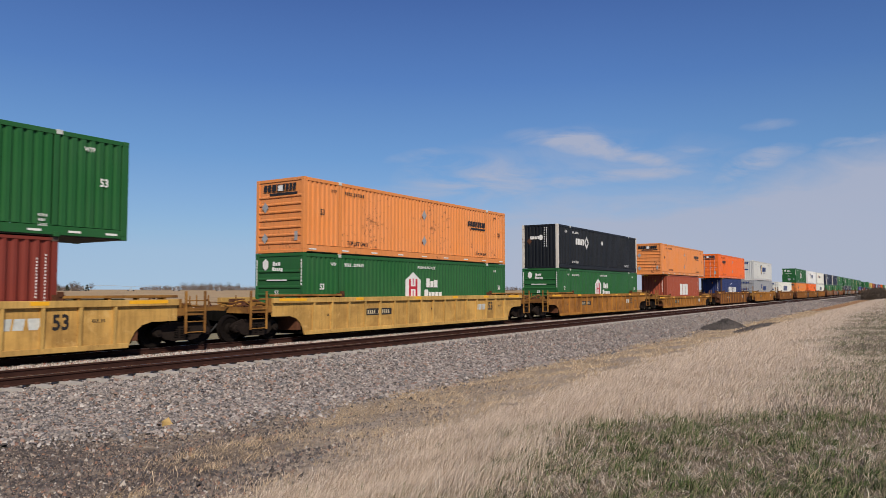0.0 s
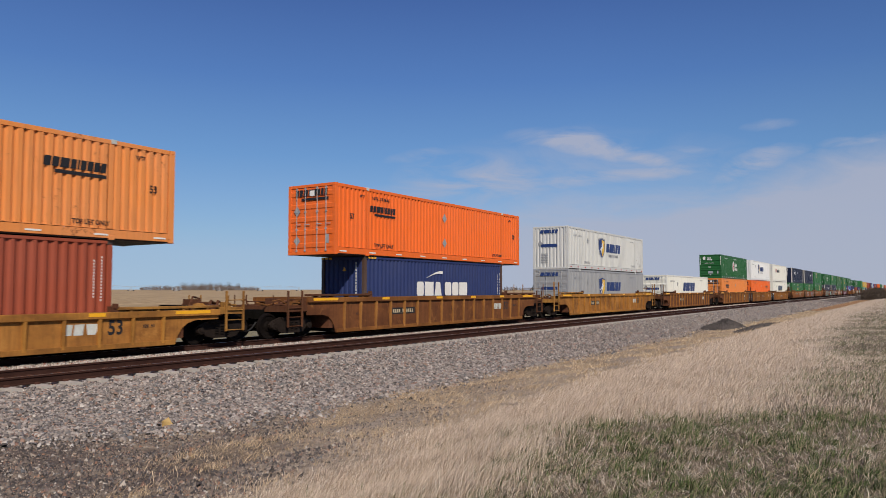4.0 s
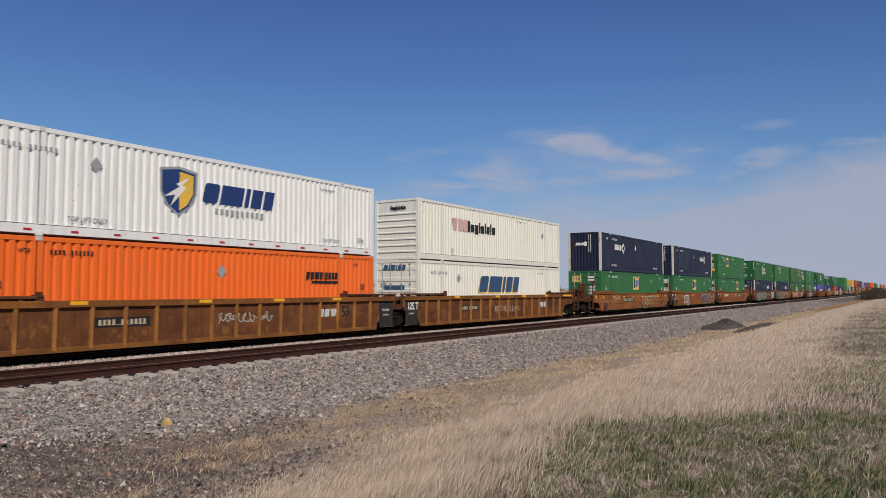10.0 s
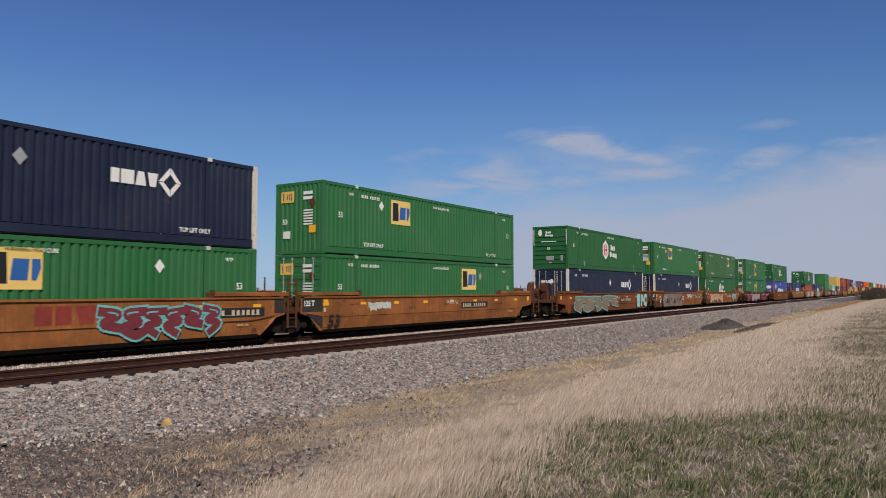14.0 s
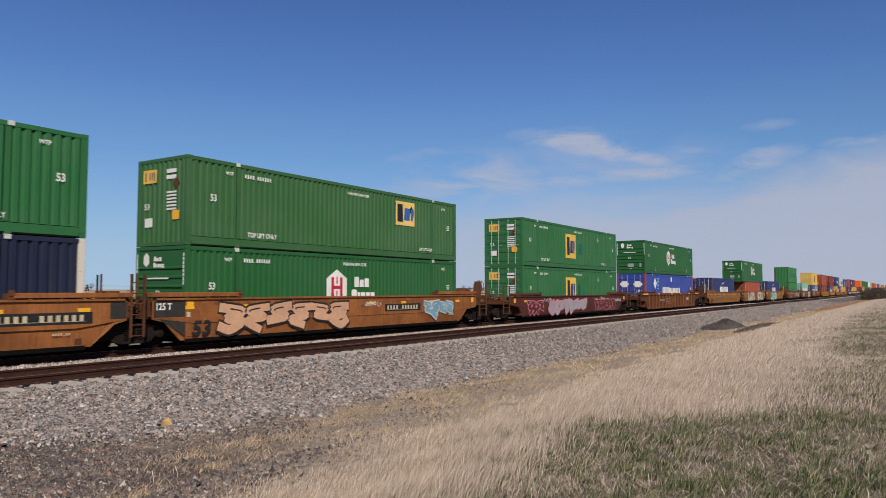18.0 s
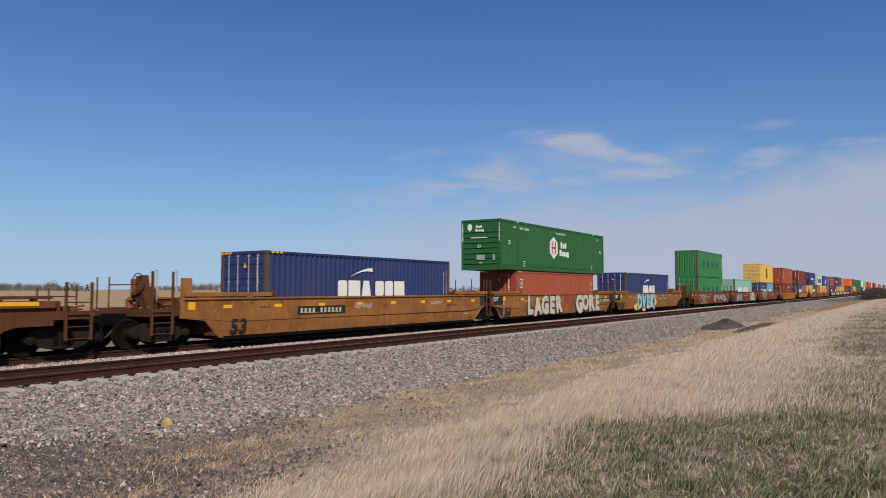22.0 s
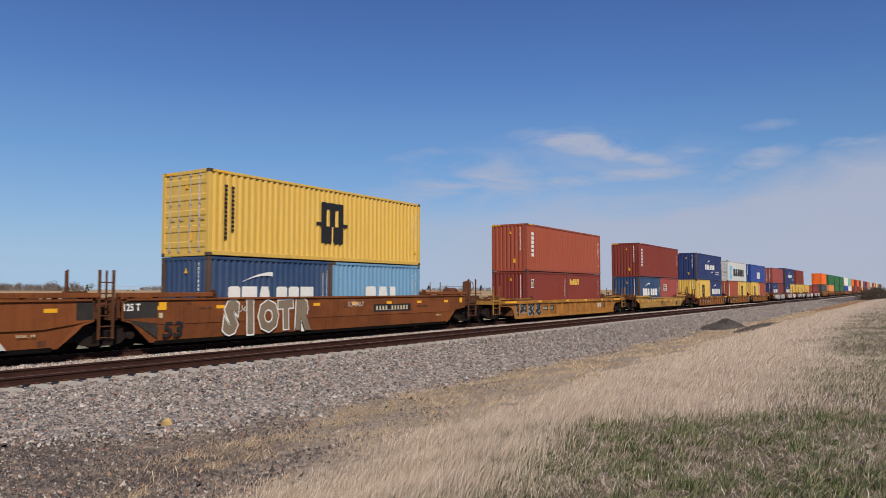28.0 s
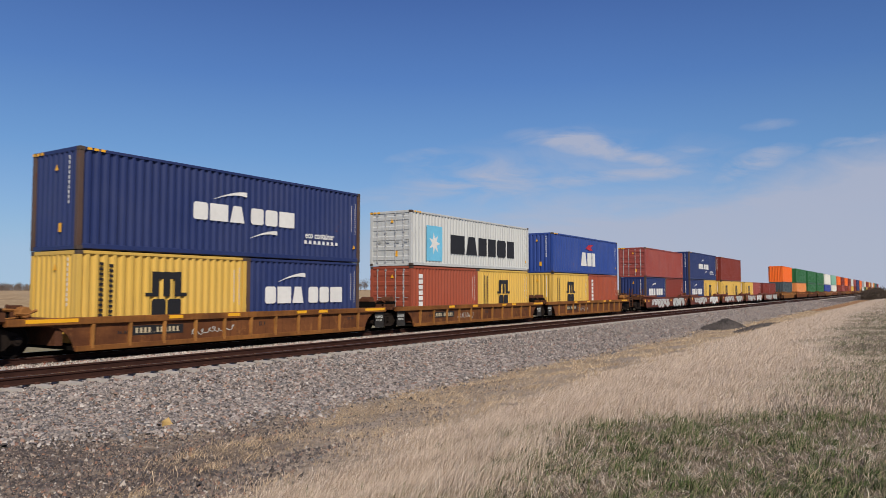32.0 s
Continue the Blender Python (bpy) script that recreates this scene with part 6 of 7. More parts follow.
def sow():
    rng = np.random.default_rng(9)
    wind = (0.34, -0.34)
    # tall pale grass on the shoulder of the bank
    for count, x0, x1, seed, far in ((330000, 4.2, 22.0, 31, False), (230000, 22.0, 210.0, 37, True)):
        x, y = scatter_log(count, x0, x1, -0.3, 7.6, seed)
        x, y = tufted(x, y, rng, 0.6, 0.07)
        e = edge_noise(x, y)
        stray = rng.normal(size=len(x))
        inside = dry_edge(x) + 0.6 * e - y
        keep = (inside + 0.35 * stray > 0) & (y > turf_edge(x) + 0.7 * e + 0.5 * stray - 0.1) & (y > 0.018 * x - 0.4)
        keep &= ~((x > 10.5) & (y < 1.3 + 0.04 * np.minimum(x, 60) + 0.9 * e) & (rng.random(len(x)) < 0.58))
        x, y, inside = x[keep], y[keep], inside[keep]
        tuft = edge_noise(x, y, 1.1, 5.0) + 0.6 * edge_noise(x, y, 3.0, 15.0)
        h = rng.uniform(0.07, 0.27, len(x)) * (1.0 + 0.5 * tuft) * np.interp(y, [0, 2, 4, 6, 7.5], [0.6, 0.8, 1.0, 0.95, 0.7]) * np.interp(inside, [-0.8, 0.0, 1.2], [0.3, 0.55, 1.0]) * np.interp(y - 0.04 * np.minimum(x, 60), [0.2, 1.6, 2.6], [0.6, 0.85, 1.0])
        blades("dry_grass", x, y, h, rng.uniform(0.0022, 0.0052, len(x)) * np.clip(x / 9.0, 1.0, 9.0), wind, M_DRY, "tall pale dry grass on the bank", seed + 10, 0.34, far)
    # short mixed turf near the camera
    x, y = scatter_log(230000, 3.4, 12.5, -0.4, 5.2, 32)
    x, y = tufted(x, y, rng, 0.72, 0.030)
    e = edge_noise(x, y)
    keep = y < turf_edge(x) + 0.7 * e + 0.25 + 0.55 * rng.normal(size=len(x))
    x, y = x[keep], y[keep]
    clump = edge_noise(x, y, 4.5, 9.0)
    patch = 0.6 * clump + 0.45 * edge_noise(x, y, 1.0, 10.0) + 0.26 * rng.normal(size=len(x))
    bald = edge_noise(x, y, 5.5, 21.0) + 0.16 * rng.normal(size=len(x)) > 0.26
    g = (patch > 0.10) & ~bald
    blades("green_grass", x[g], y[g], rng.uniform(0.03, 0.105, g.sum()) * (1.0 + 1.1 * np.clip(clump[g], -0.5, 0.7)), rng.uniform(0.005, 0.010, g.sum()), wind, M_GREEN, "short green turf between dead straw", 42, 0.5)
    s = (patch <= 0.10) & ~bald
    blades("dead_straw", x[s], y[s], rng.uniform(0.02, 0.085, s.sum()), rng.uniform(0.003, 0.007, s.sum()), (0.1, 0.0), M_STRAW, "dead straw lying in the turf", 45, 1.0)
    # long dead stems lying across the turf, and a few that still stand
    x, y = scatter_log(7000, 3.6, 13.0, -0.3, 5.0, 51)
    keep = y < turf_edge(x) + 0.8
    x, y = x[keep], y[keep]
    blades("fallen_stems", x, y, rng.uniform(0.03, 0.12, len(x)), rng.uniform(0.004, 0.008, len(x)), (0.4, -0.2), M_STRAW, "long dead stems fallen across the turf", 52, 1.9)
    # grey-green hints farther along the bank
    x, y = scatter_log(40000, 9.5, 60.0, -0.2, 3.2, 36)
    keep = edge_noise(x, y, 0.5, 12.0) + 0.4 * edge_noise(x, y, 2.2, 13.0) + 0.32 * rng.normal(size=len(x)) > np.interp(y - 0.05 * x, [0.0, 1.6, 2.4], [0.02, 0.18, 0.6])
    x, y = x[keep], y[keep]
    blades("green_grass", x, y, rng.uniform(0.05, 0.13, len(x)), rng.uniform(0.005, 0.010, len(x)), wind, M_GREEN, "patch of green coming through the dry grass", 46, 0.6)
    # thin tan fringe at the edge of the gravel
    x, y = scatter_log(120000, 3.8, 170.0, 4.6, 11.0, 33)
    x, y = tufted(x, y, rng, 0.7, 0.06)
    e = edge_noise(x, y, 0.9, 3.0) + 0.22 * rng.normal(size=len(x))
    keep = (y > dry_edge(x) - 0.6) & (y < fringe_top(x) + 0.5 * e + 0.2 * rng.normal(size=len(x))) & ~(bare_tongue(x, y) & (rng.random(len(x)) < 0.93))
    keep &= e > np.interp(x, [4, 8, 12, 170], [-0.10, -0.12, -0.2, -0.3])
    x, y = x[keep], y[keep]
    blades("fringe_grass", x, y, rng.uniform(0.03, 0.13, len(x)), rng.uniform(0.003, 0.007, len(x)) * np.clip(x / 9, 1, 8), wind, M_TAN_GRASS, "thin tan grass creeping into the gravel", 43, 1.0)
    x, y = scatter_log(12000, 85.0, 175.0, 6.6, 8.9, 34)
    blades("russet_grass", x, y, rng.uniform(0.1, 0.3, len(x)), rng.uniform(0.02, 0.05, len(x)), wind, M_TAWNY, "russet weeds along the far gravel edge", 44)


lay_stones()
sow()
# ---- the distance ----
def bare_tree(x, y, h, seed, spread=0.5):
    """A leafless tree: a tapered trunk with forking limbs and a haze of twigs."""
    rng = random.Random(seed)
    h *= 1.15
    z = height_at(x, y) - 0.2
    ob = thing("bare_tree", T((x, y, z)), "bare leafless tree at the far edge of the field", "tree", "trees on the horizon")
    trunk, twigs = Builder(), Builder()
    k = max(1.0, y / 500.0)

    def grow(b, p, d, length, r, level):
        q = p + d * length
        b.tube([p, p + d * length * 0.5 + Vector((rng.uniform(-1, 1), rng.uniform(-1, 1), 0)) * length * 0.05, q], [r, r * 0.8, r * 0.6], 5 if level < 2 else 3)
        if level >= 4:
            return
        for _ in range(4 if level < 3 else 5):
            e = (d + Vector((rng.uniform(-1, 1), rng.uniform(-1, 1), rng.uniform(-0.3, 0.8))) * (spread + 0.15 * level)).normalized()
            grow(twigs if level >= 1 else trunk, p + d * length * rng.uniform(0.35, 1.0), e, length * rng.uniform(0.62, 0.85), max(r * 0.5, 0.03 * k), level + 1)

    grow(trunk, Vector((0, 0, 0)), Vector((rng.uniform(-0.08, 0.08), 0, 1)).normalized(), h * 0.27, h * 0.026, 0)
    for _ in range(190):
        a, f, u = rng.uniform(0, 2 * math.pi), rng.random() ** 0.5, rng.uniform(-1, 1)
        w = 0.58 * h * f * math.sqrt(1 - u * u) * (0.75 + 0.7 * noise.noise((a * 1.3, u * 2.5, seed)))
        p = Vector((w * math.cos(a), w * math.sin(a), h * (0.56 + 0.42 * u * f)))
        d = Vector((math.cos(a) * 0.8 + rng.uniform(-0.5, 0.5), math.sin(a) * 0.8 + rng.uniform(-0.5, 0.5), rng.uniform(0.2, 1.2))).normalized()
        twigs.tube([p - d * 0.07 * h, p + d * 0.07 * h], [0.05 * k, 0.025 * k], 3)
    attach("trunk", trunk.mesh("trunk", None), ob, None, "", M_BARK)
    t = attach("crown", twigs.mesh("crown", None), ob, None, "bare brown twigs", M_TWIG)
    t["kind"] = "stuff"
    return ob


def cedar(x, y, h, seed):
    """A dark evergreen: trunk and many small drooping sprays with an uneven outline."""
    rng = random.Random(seed)
    h *= 1.1
    z = height_at(x, y) - 0.2
    ob = thing("evergreen_tree", T((x, y, z)), "dark evergreen at the far edge of the field", "tree", "trees on the horizon")
    attach("trunk", Builder().tube([(0, 0, 0), (0, 0, h * 0.9)], [h * 0.03, h * 0.008], 5).mesh("trunk", None), ob, None, "", M_BARK)
    b = Builder()
    for i in range(150):
        f = rng.random() ** 0.8
        r = h * 0.36 * (1.05 - f) * rng.uniform(0.4, 1.1)
        a = rng.uniform(0, 2 * math.pi)
        c = Vector((r * math.cos(a), r * math.sin(a), h * (0.06 + 0.9 * f)))
        s = h * 0.10 * rng.uniform(0.6, 1.3)
        n = len(b.v)
        b.v += [tuple(c + Vector((rng.uniform(-s, s), rng.uniform(-s, s), rng.uniform(-s, s)))) for _ in range(4)]
        b.f += [(n, n + 1, n + 2), (n, n + 2, n + 3), (n, n + 3, n + 1), (n + 1, n + 3, n + 2)]
    c = attach("crown", b.mesh("crown", None), ob, None, "dense dark green sprays", M_CEDAR)
    c["kind"] = "stuff"
    return ob


M_BARK = plain("bark", (0.12, 0.09, 0.07), 0.9)
M_TWIG = plain("twigs", (0.15, 0.12, 0.105), 0.9)
M_CEDAR = plain("evergreen", (0.028, 0.036, 0.022), 0.9)
M_BRUSH = plain("brush", (0.10, 0.075, 0.055), 0.9)


def place_far(px, d):
    """A spot at d metres along the view, px to the right of the middle as a tangent."""
    way = Vector((math.cos(YAW), math.sin(YAW), 0)) + px * Vector((math.sin(YAW), -math.cos(YAW), 0))
    return way.x * d, way.y * d


def thicket(px0, px1, d, h, n, seed):
    """A far belt of leafless scrub: very many stems and twigs."""
    rng = random.Random(seed)
    b = Builder()
    for i in range(n):
        px = rng.uniform(px0, px1)
        x, y = place_far(px, d + rng.uniform(-30, 30))
        p = Vector((x, y, height_at(x, y) - 0.3))
        f = (px - px0) / (px1 - px0)
        hh = h * rng.uniform(0.45, 1.0) * (0.55 + 0.45 * math.sin(math.pi * f)) * (0.8 + 0.4 * noise.noise((px * 60, seed, 0)))
        q = p + Vector((rng.uniform(-1, 1), rng.uniform(-1, 1), hh))
        b.tube([p, q], [0.16, 0.07], 3)
        for _ in range(4):
            s = p.lerp(q, rng.uniform(0.35, 1.0))
            b.tube([s, s + Vector((rng.uniform(-1.6, 1.6), rng.uniform(-1.6, 1.6), rng.uniform(0.3, 1.8)))], [0.08, 0.05], 3)
    return tagged(new("scrub_belt", b.mesh("scrub_belt", M_TWIG)), "hazy belt of leafless scrub along the field", "scrub", kind="stuff")


def plant_horizon():
    rng = random.Random(3)
    thicket(-0.66, -0.50, 650, 8.5, 950, 1)
    thicket(-0.42, -0.255, 880, 9.0, 900, 2)
    thicket(-0.36, -0.29, 900, 12.0, 200, 3)
    thicket(-0.03, 0.17, 1000, 7.0, 500, 4)
    for px, h, kind in ((-0.612, 7, 0), (-0.590, 7, 0), (-0.548, 8, 0), (-0.541, 9, 0), (-0.533, 4.5, 1), (-0.522, 5, 1), (-0.514, 8, 0), (-0.509, 8, 0), (-0.500, 4.5, 1), (-0.494, 5, 1), (-0.4885, 7, 0)):
        x, y = place_far(px, 640 + rng.uniform(-25, 25))
        (cedar if kind else bare_tree)(x, y, h, int(abs(px) * 9999))
    for i in range(7):
        x, y = place_far(-0.36 + 0.075 * i / 6, 900 + rng.uniform(-40, 40))
        bare_tree(x, y, rng.uniform(8, 10), 300 + i, 0.65)
    for i in range(9):
        x, y = place_far(-0.132 + rng.gauss(0, 0.02), 760 + rng.uniform(-30, 30))
        bare_tree(x, y, rng.uniform(8.0, 13.5), 500 + i, 0.7)
    for i in range(8):
        x, y = place_far(-0.02 + 0.17 * i / 7, 1000 + rng.uniform(-30, 30))
        (cedar if i % 3 == 0 else bare_tree)(x, y, rng.uniform(5, 8), 400 + i)


plant_horizon()


def pivot():
    """A centre-pivot irrigator across the field: trussed pipe on wheeled towers."""
    x0, y0 = place_far(-0.50, 560)
    x1, y1 = place_far(-0.20, 640)
    a, b = Vector((x0, y0, height_at(x0, y0))), Vector((x1, y1, height_at(x1, y1)))
    ob = thing("irrigation_pivot", T(a), "long galvanised irrigation boom on wheeled towers", "irrigator")
    d = b - a
    n = 5
    for i in range(n + 1):
        p = d * (i / n)
        across = Vector((-d.y, d.x, 0)).normalized()
        along = Vector((d.x, d.y, 0)).normalized()
        t = Builder()
        for s in (-1, 1):
            t.tube([p + across * s * 1.9, p + Vector((0, 0, 3.6))], 0.09, 5)
            t.tube([p + along * s * 1.9, p + Vector((0, 0, 3.6))], 0.09, 5)
        t.tube([p + along * -2.0 + Vector((0, 0, 0.7)), p + along * 2.0 + Vector((0, 0, 0.7))], 0.10, 5)
        attach("tower", t.mesh("tower", None), ob, None, "", M_GALV)
        for s in (-1, 1):
            w = Builder().lathe_y([(0.35, -0.15), (0.62, -0.15), (0.62, 0.15), (0.35, 0.15)], 12)
            attach("wheel", w.mesh("wheel", None), ob, T(p + along * 2.0 * s + Vector((0, 0, 0.6))), "", M_BLACK)
        if i < n:
            q = d * ((i + 1) / n)
            pts, low = [], []
            for k in range(13):
                f = k / 12
                c = p.lerp(q, f) + Vector((0, 0, 3.6 + 1.1 * math.sin(math.pi * f)))
                pts.append(c)
                low.append(c - Vector((0, 0, 1.2 * math.sin(math.pi * f))))
            t = Builder().tube(pts, 0.10, 5).tube(low, 0.05, 4)
            for k in range(1, 12):
                t.tube([pts[k], low[k]], 0.04, 3)
            attach("span", t.mesh("span", None), ob, None, "arched trussed water pipe", M_GALV)


pivot()


# ---- beside the track ----
def brush(x, y, w, h, seed, n=260):
    rng = random.Random(seed)
    ob = thing("brush", T((x, y, height_at(x, y))), "dark tangled leafless brush beside the track", "shrub", "brush by the track")
    b = Builder()
    for _ in range(n):
        p = Vector((rng.gauss(0, w * 0.32), rng.gauss(0, 0.9), 0))
        top = h * rng.uniform(0.5, 1.0) * math.exp(-(p.x / (w * 0.55)) ** 2)
        q = p + Vector((rng.uniform(-0.6, 0.6), rng.uniform(-0.5, 0.5), top))
        m = p.lerp(q, 0.5) + Vector((rng.uniform(-0.2, 0.2), rng.uniform(-0.2, 0.2), 0))
        b.tube([p, m, q], [0.05, 0.035, 0.015], 3)
        for _ in range(3):
            s = m.lerp(q, rng.random())
            b.tube([s, s + Vector((rng.uniform(-0.5, 0.5), rng.uniform(-0.5, 0.5), rng.uniform(0.0, 0.5)))], 0.022, 3)
    t = attach("crown", b.mesh("crown", None), ob, None, "", M_BRUSH)
    t["kind"] = "stuff"
    return ob


for k, (bx, by, bw, bh) in enumerate(((160, 6.3, 4.5, 2.0), (166, 5.4, 6.0, 2.5), (176, 6.0, 6.0, 2.5), (182, 7.0, 6.0, 2.2), (192, 6.0, 8.0, 2.6), (205, 7.0, 7.0, 2.6))):
    brush(bx, by, bw, bh, 60 + k)


def heap(x, y, length, width, h, seed):
    """A low uneven heap of dark gravel, its stones lying loose on it."""
    rng = np.random.default_rng(seed)
    b = Builder()
    rings, seg = 12, 40

    def rise(X, Y):
        r = math.hypot(X / (length / 2), Y / (width / 2)) * (1 + 0.25 * noise.noise((X * 0.9, Y * 0.9, seed + 2.0)))
        return h * max(0.0, 1 - r ** 1.3) * (0.85 + 0.4 * noise.noise((X * 1.3, Y * 1.3, seed)))

    for i in range(rings + 1):
        f = 1.25 * (1 - i / rings)
        for j in range(seg):
            t = 2 * math.pi * j / seg
            X, Y = f * length / 2 * math.cos(t), f * width / 2 * math.sin(t)
            b.v.append((X, Y, rise(X, Y) - 0.06 + 0.05 * noise.noise((X * 4, Y * 4, 3.0))))
    for i in range(rings):
        for j in range(seg):
            j2 = (j + 1) % seg
            b.f.append((i * seg + j, i * seg + j2, (i + 1) * seg + j2, (i + 1) * seg + j))
    for _ in range(1500):
        t, f = rng.uniform(0, 2 * math.pi), math.sqrt(rng.uniform(0, 1.2))
        X, Y, s = f * length / 2 * math.cos(t), f * width / 2 * math.sin(t), rng.uniform(0.03, 0.085)
        n, z = len(b.v), rise(X, Y) - 0.05
        b.v += [(X + s * rng.uniform(0.6, 1.2), Y, z), (X, Y + s * rng.uniform(0.6, 1.2), z), (X - s * rng.uniform(0.6, 1.2), Y, z), (X, Y - s * rng.uniform(0.6, 1.2), z), (X + rng.uniform(-s, s) * 0.5, Y + rng.uniform(-s, s) * 0.5, z + s * rng.uniform(0.7, 1.4))]
        b.f += [(n, n + 1, n + 4), (n + 1, n + 2, n + 4), (n + 2, n + 3, n + 4), (n + 3, n, n + 4)]
    ob = tagged(new("gravel_heap", b.mesh("gravel_heap", M_HEAP)), "low heap of dark grey gravel by the ballast", "gravel heap")
    ob.location = (x, y, height_at(x, y))
    return ob


M_HEAP = plain("dark_gravel_heap", (0.095, 0.083, 0.078), 0.95, 0.0, 5.0, 0.6, 0.05)
heap(45.6, 9.3, 3.6, 2.6, 0.72, 1)
heap(43.5, 7.0, 12.0, 1.2, 0.20, 2)


def yellow_stone():
    bm = bmesh.new()
    bmesh.ops.create_icosphere(bm, subdivisions=1, radius=0.13)
    for v in bm.verts:
        v.co *= 1.0 + 0.9 * noise.noise(v.co * 11.0)
        v.co.y *= 0.6
        v.co.z *= 0.9
        if v.co.z < -0.06:
            v.co.z = -0.06
    me = Builder().take(bm).mesh("stone", plain("ochre_stone", (0.56, 0.38, 0.15), 0.9, 0.0, 20.0, 0.35, 0.02))
    ob = tagged(new("ochre_stone", me), "lone ochre-yellow stone lying on the gravel", "stone")
    ob.location = (8.15, 11.06, height_at(8.15, 11.06) + 0.05)


yellow_stone()
# ---- paints ----
P_ORANGE = paint((0.70, 0.25, 0.070), 0.35, 0.8, key="_faded_orange")
P_REDORANGE = paint((0.78, 0.145, 0.022), 0.12, 0.15, key="_red_orange")
P_VIVID = paint((0.70, 0.225, 0.050), 0.25, 0.1, key="_vivid_orange")
P_LEAFY = paint((0.018, 0.105, 0.030), 0.12, 0.15, key="_leaf_green")
P_GREEN = paint((0.024, 0.130, 0.042), 0.18, 0.15, key="_green")
P_OLIVE = paint((0.036, 0.118, 0.038), 0.22, 0.25, key="_olive_green")
P_BLACK = paint((0.010, 0.012, 0.016), 0.06, 0.15, key="_black")
P_NAVY = paint((0.014, 0.020, 0.046), 0.10, 0.2, key="_navy")
P_DEEP = paint((0.022, 0.036, 0.125), 0.12, 0.25, key="_deep_blue")
P_WORNBLUE = paint((0.026, 0.056, 0.135), 0.3, 0.45, key="_worn_blue")
P_LIGHTBLUE = paint((0.14, 0.29, 0.46), 0.3, 0.35, key="_light_blue")
P_ROYAL = paint((0.032, 0.060, 0.30), 0.15, 0.3, key="_royal_blue")
P_SEA = paint((0.025, 0.06, 0.26), 0.2, 0.4, key="_sea_blue")
P_RED = paint((0.185, 0.033, 0.023), 0.1, 0.3, key="_oxide_red")
P_BRICK = paint((0.30, 0.068, 0.036), 0.12, 0.3, key="_brick_red")
P_SALMON = paint((0.27, 0.055, 0.045), 0.3, 0.3, key="_salmon")
P_WHITE = paint((0.56, 0.57, 0.56), 0.1, 0.25, key="_white")
P_BRIGHT = paint((0.74, 0.75, 0.75), 0.1, 0.2, key="_bright_white")
P_CREAM = paint((0.72, 0.715, 0.655), 0.1, 0.25, key="_cream")
P_POST = paint((0.60, 0.565, 0.51), 0.3, 1.0, key="_rusty_white_post")
P_GREY = paint((0.30, 0.31, 0.33), 0.15, 0.2, key="_grey")
P_REEFER = paint((0.50, 0.52, 0.52), 0.15, 0.25, key="_pale_grey")
P_YELLOW = paint((0.62, 0.40, 0.085), 0.2, 0.3, key="_ochre_yellow")
P_SEAGREEN = paint((0.20, 0.42, 0.33), 0.3, 0.35, key="_sea_green")
P_LEAF = paint((0.026, 0.17, 0.048), 0.2, 0.2, key="_bright_green")
P_WORN = paint((0.085, 0.050, 0.038), 0.3, 0.7, key="_worn_dark_post")
P_SLATE = paint((0.05, 0.07, 0.08), 0.2, 0.2, key="_slate")
W_YELLOW = car_paint((0.64, 0.40, 0.125), 0.32, "_car_yellow")
W_AMBER = car_paint((0.46, 0.21, 0.045), 0.6, "_car_amber")
W_RUST = car_paint((0.27, 0.11, 0.030), 0.7, "_car_rusty_orange")
W_BROWN = car_paint((0.19, 0.07, 0.030), 0.7, "_car_brown")
W_SLAB = car_paint((0.325, 0.140, 0.042), 0.42, "_car_orange_brown", (0.43, 0.20, 0.075))
W_SLABO = car_paint((0.315, 0.118, 0.039), 0.5, "_car_burnt_orange", (0.42, 0.18, 0.07))
W_SLABR = car_paint((0.235, 0.076, 0.026), 0.5, "_car_red_brown")
GEAR_RUST = car_paint((0.115, 0.050, 0.026), 0.85, "_rusty_gear")
GEAR_ORANGE = car_paint((0.33, 0.145, 0.045), 0.6, "_orange_gear")
GEAR_YELLOW = car_paint((0.40, 0.20, 0.05), 0.8, "_yellow_gear")
SHEETS = {
    W_YELLOW.name: car_paint((0.62, 0.37, 0.110), 0.42, "_stained_yellow", (0.66, 0.44, 0.17)), W_AMBER.name: car_paint((0.42, 0.185, 0.046), 0.60, "_stained_amber", (0.50, 0.24, 0.065)),
    W_RUST.name: car_paint((0.18, 0.070, 0.028), 0.9, "_stained_rusty", (0.34, 0.15, 0.045)), W_BROWN.name: car_paint((0.14, 0.052, 0.026), 0.9, "_stained_brown"),
}
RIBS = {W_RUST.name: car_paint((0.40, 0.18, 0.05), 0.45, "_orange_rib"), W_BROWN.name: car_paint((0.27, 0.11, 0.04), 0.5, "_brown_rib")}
W_STRAW = car_paint((0.50, 0.285, 0.080), 0.45, "_car_straw_yellow", (0.56, 0.36, 0.13))
W_MAROON = car_paint((0.10, 0.032, 0.030), 0.4, "_car_maroon")
W_WINE = car_paint((0.21, 0.07, 0.05), 0.5, "_car_wine")

HC, STD = 2.896, 2.591
Z0 = 0.31


def stack(x, low=None, up=None):
    """Containers in one well: low and up are lists of (offset, feet, height, paint, label, extras)."""
    top = Z0
    for layer in (low, up):
        if not layer:
            continue
        h = 0
        for dx, feet, height, mat, label, extra in layer:
            container(x + dx, top, feet, height, mat, label, **extra)
            h = max(h, height)
        top += h + 0.016


def box(feet, height, mat, label, dx=0.0, **extra):
    return (dx, feet, height, mat, label, extra)


def hexed(dashed=False):
    return box(53, HC, P_LEAFY, "leaf-green corrugated container with a white hexagon badge", end="ribs", marks=lambda o, L, W, H: marks_green_hex(o, L, W, H, dashed))


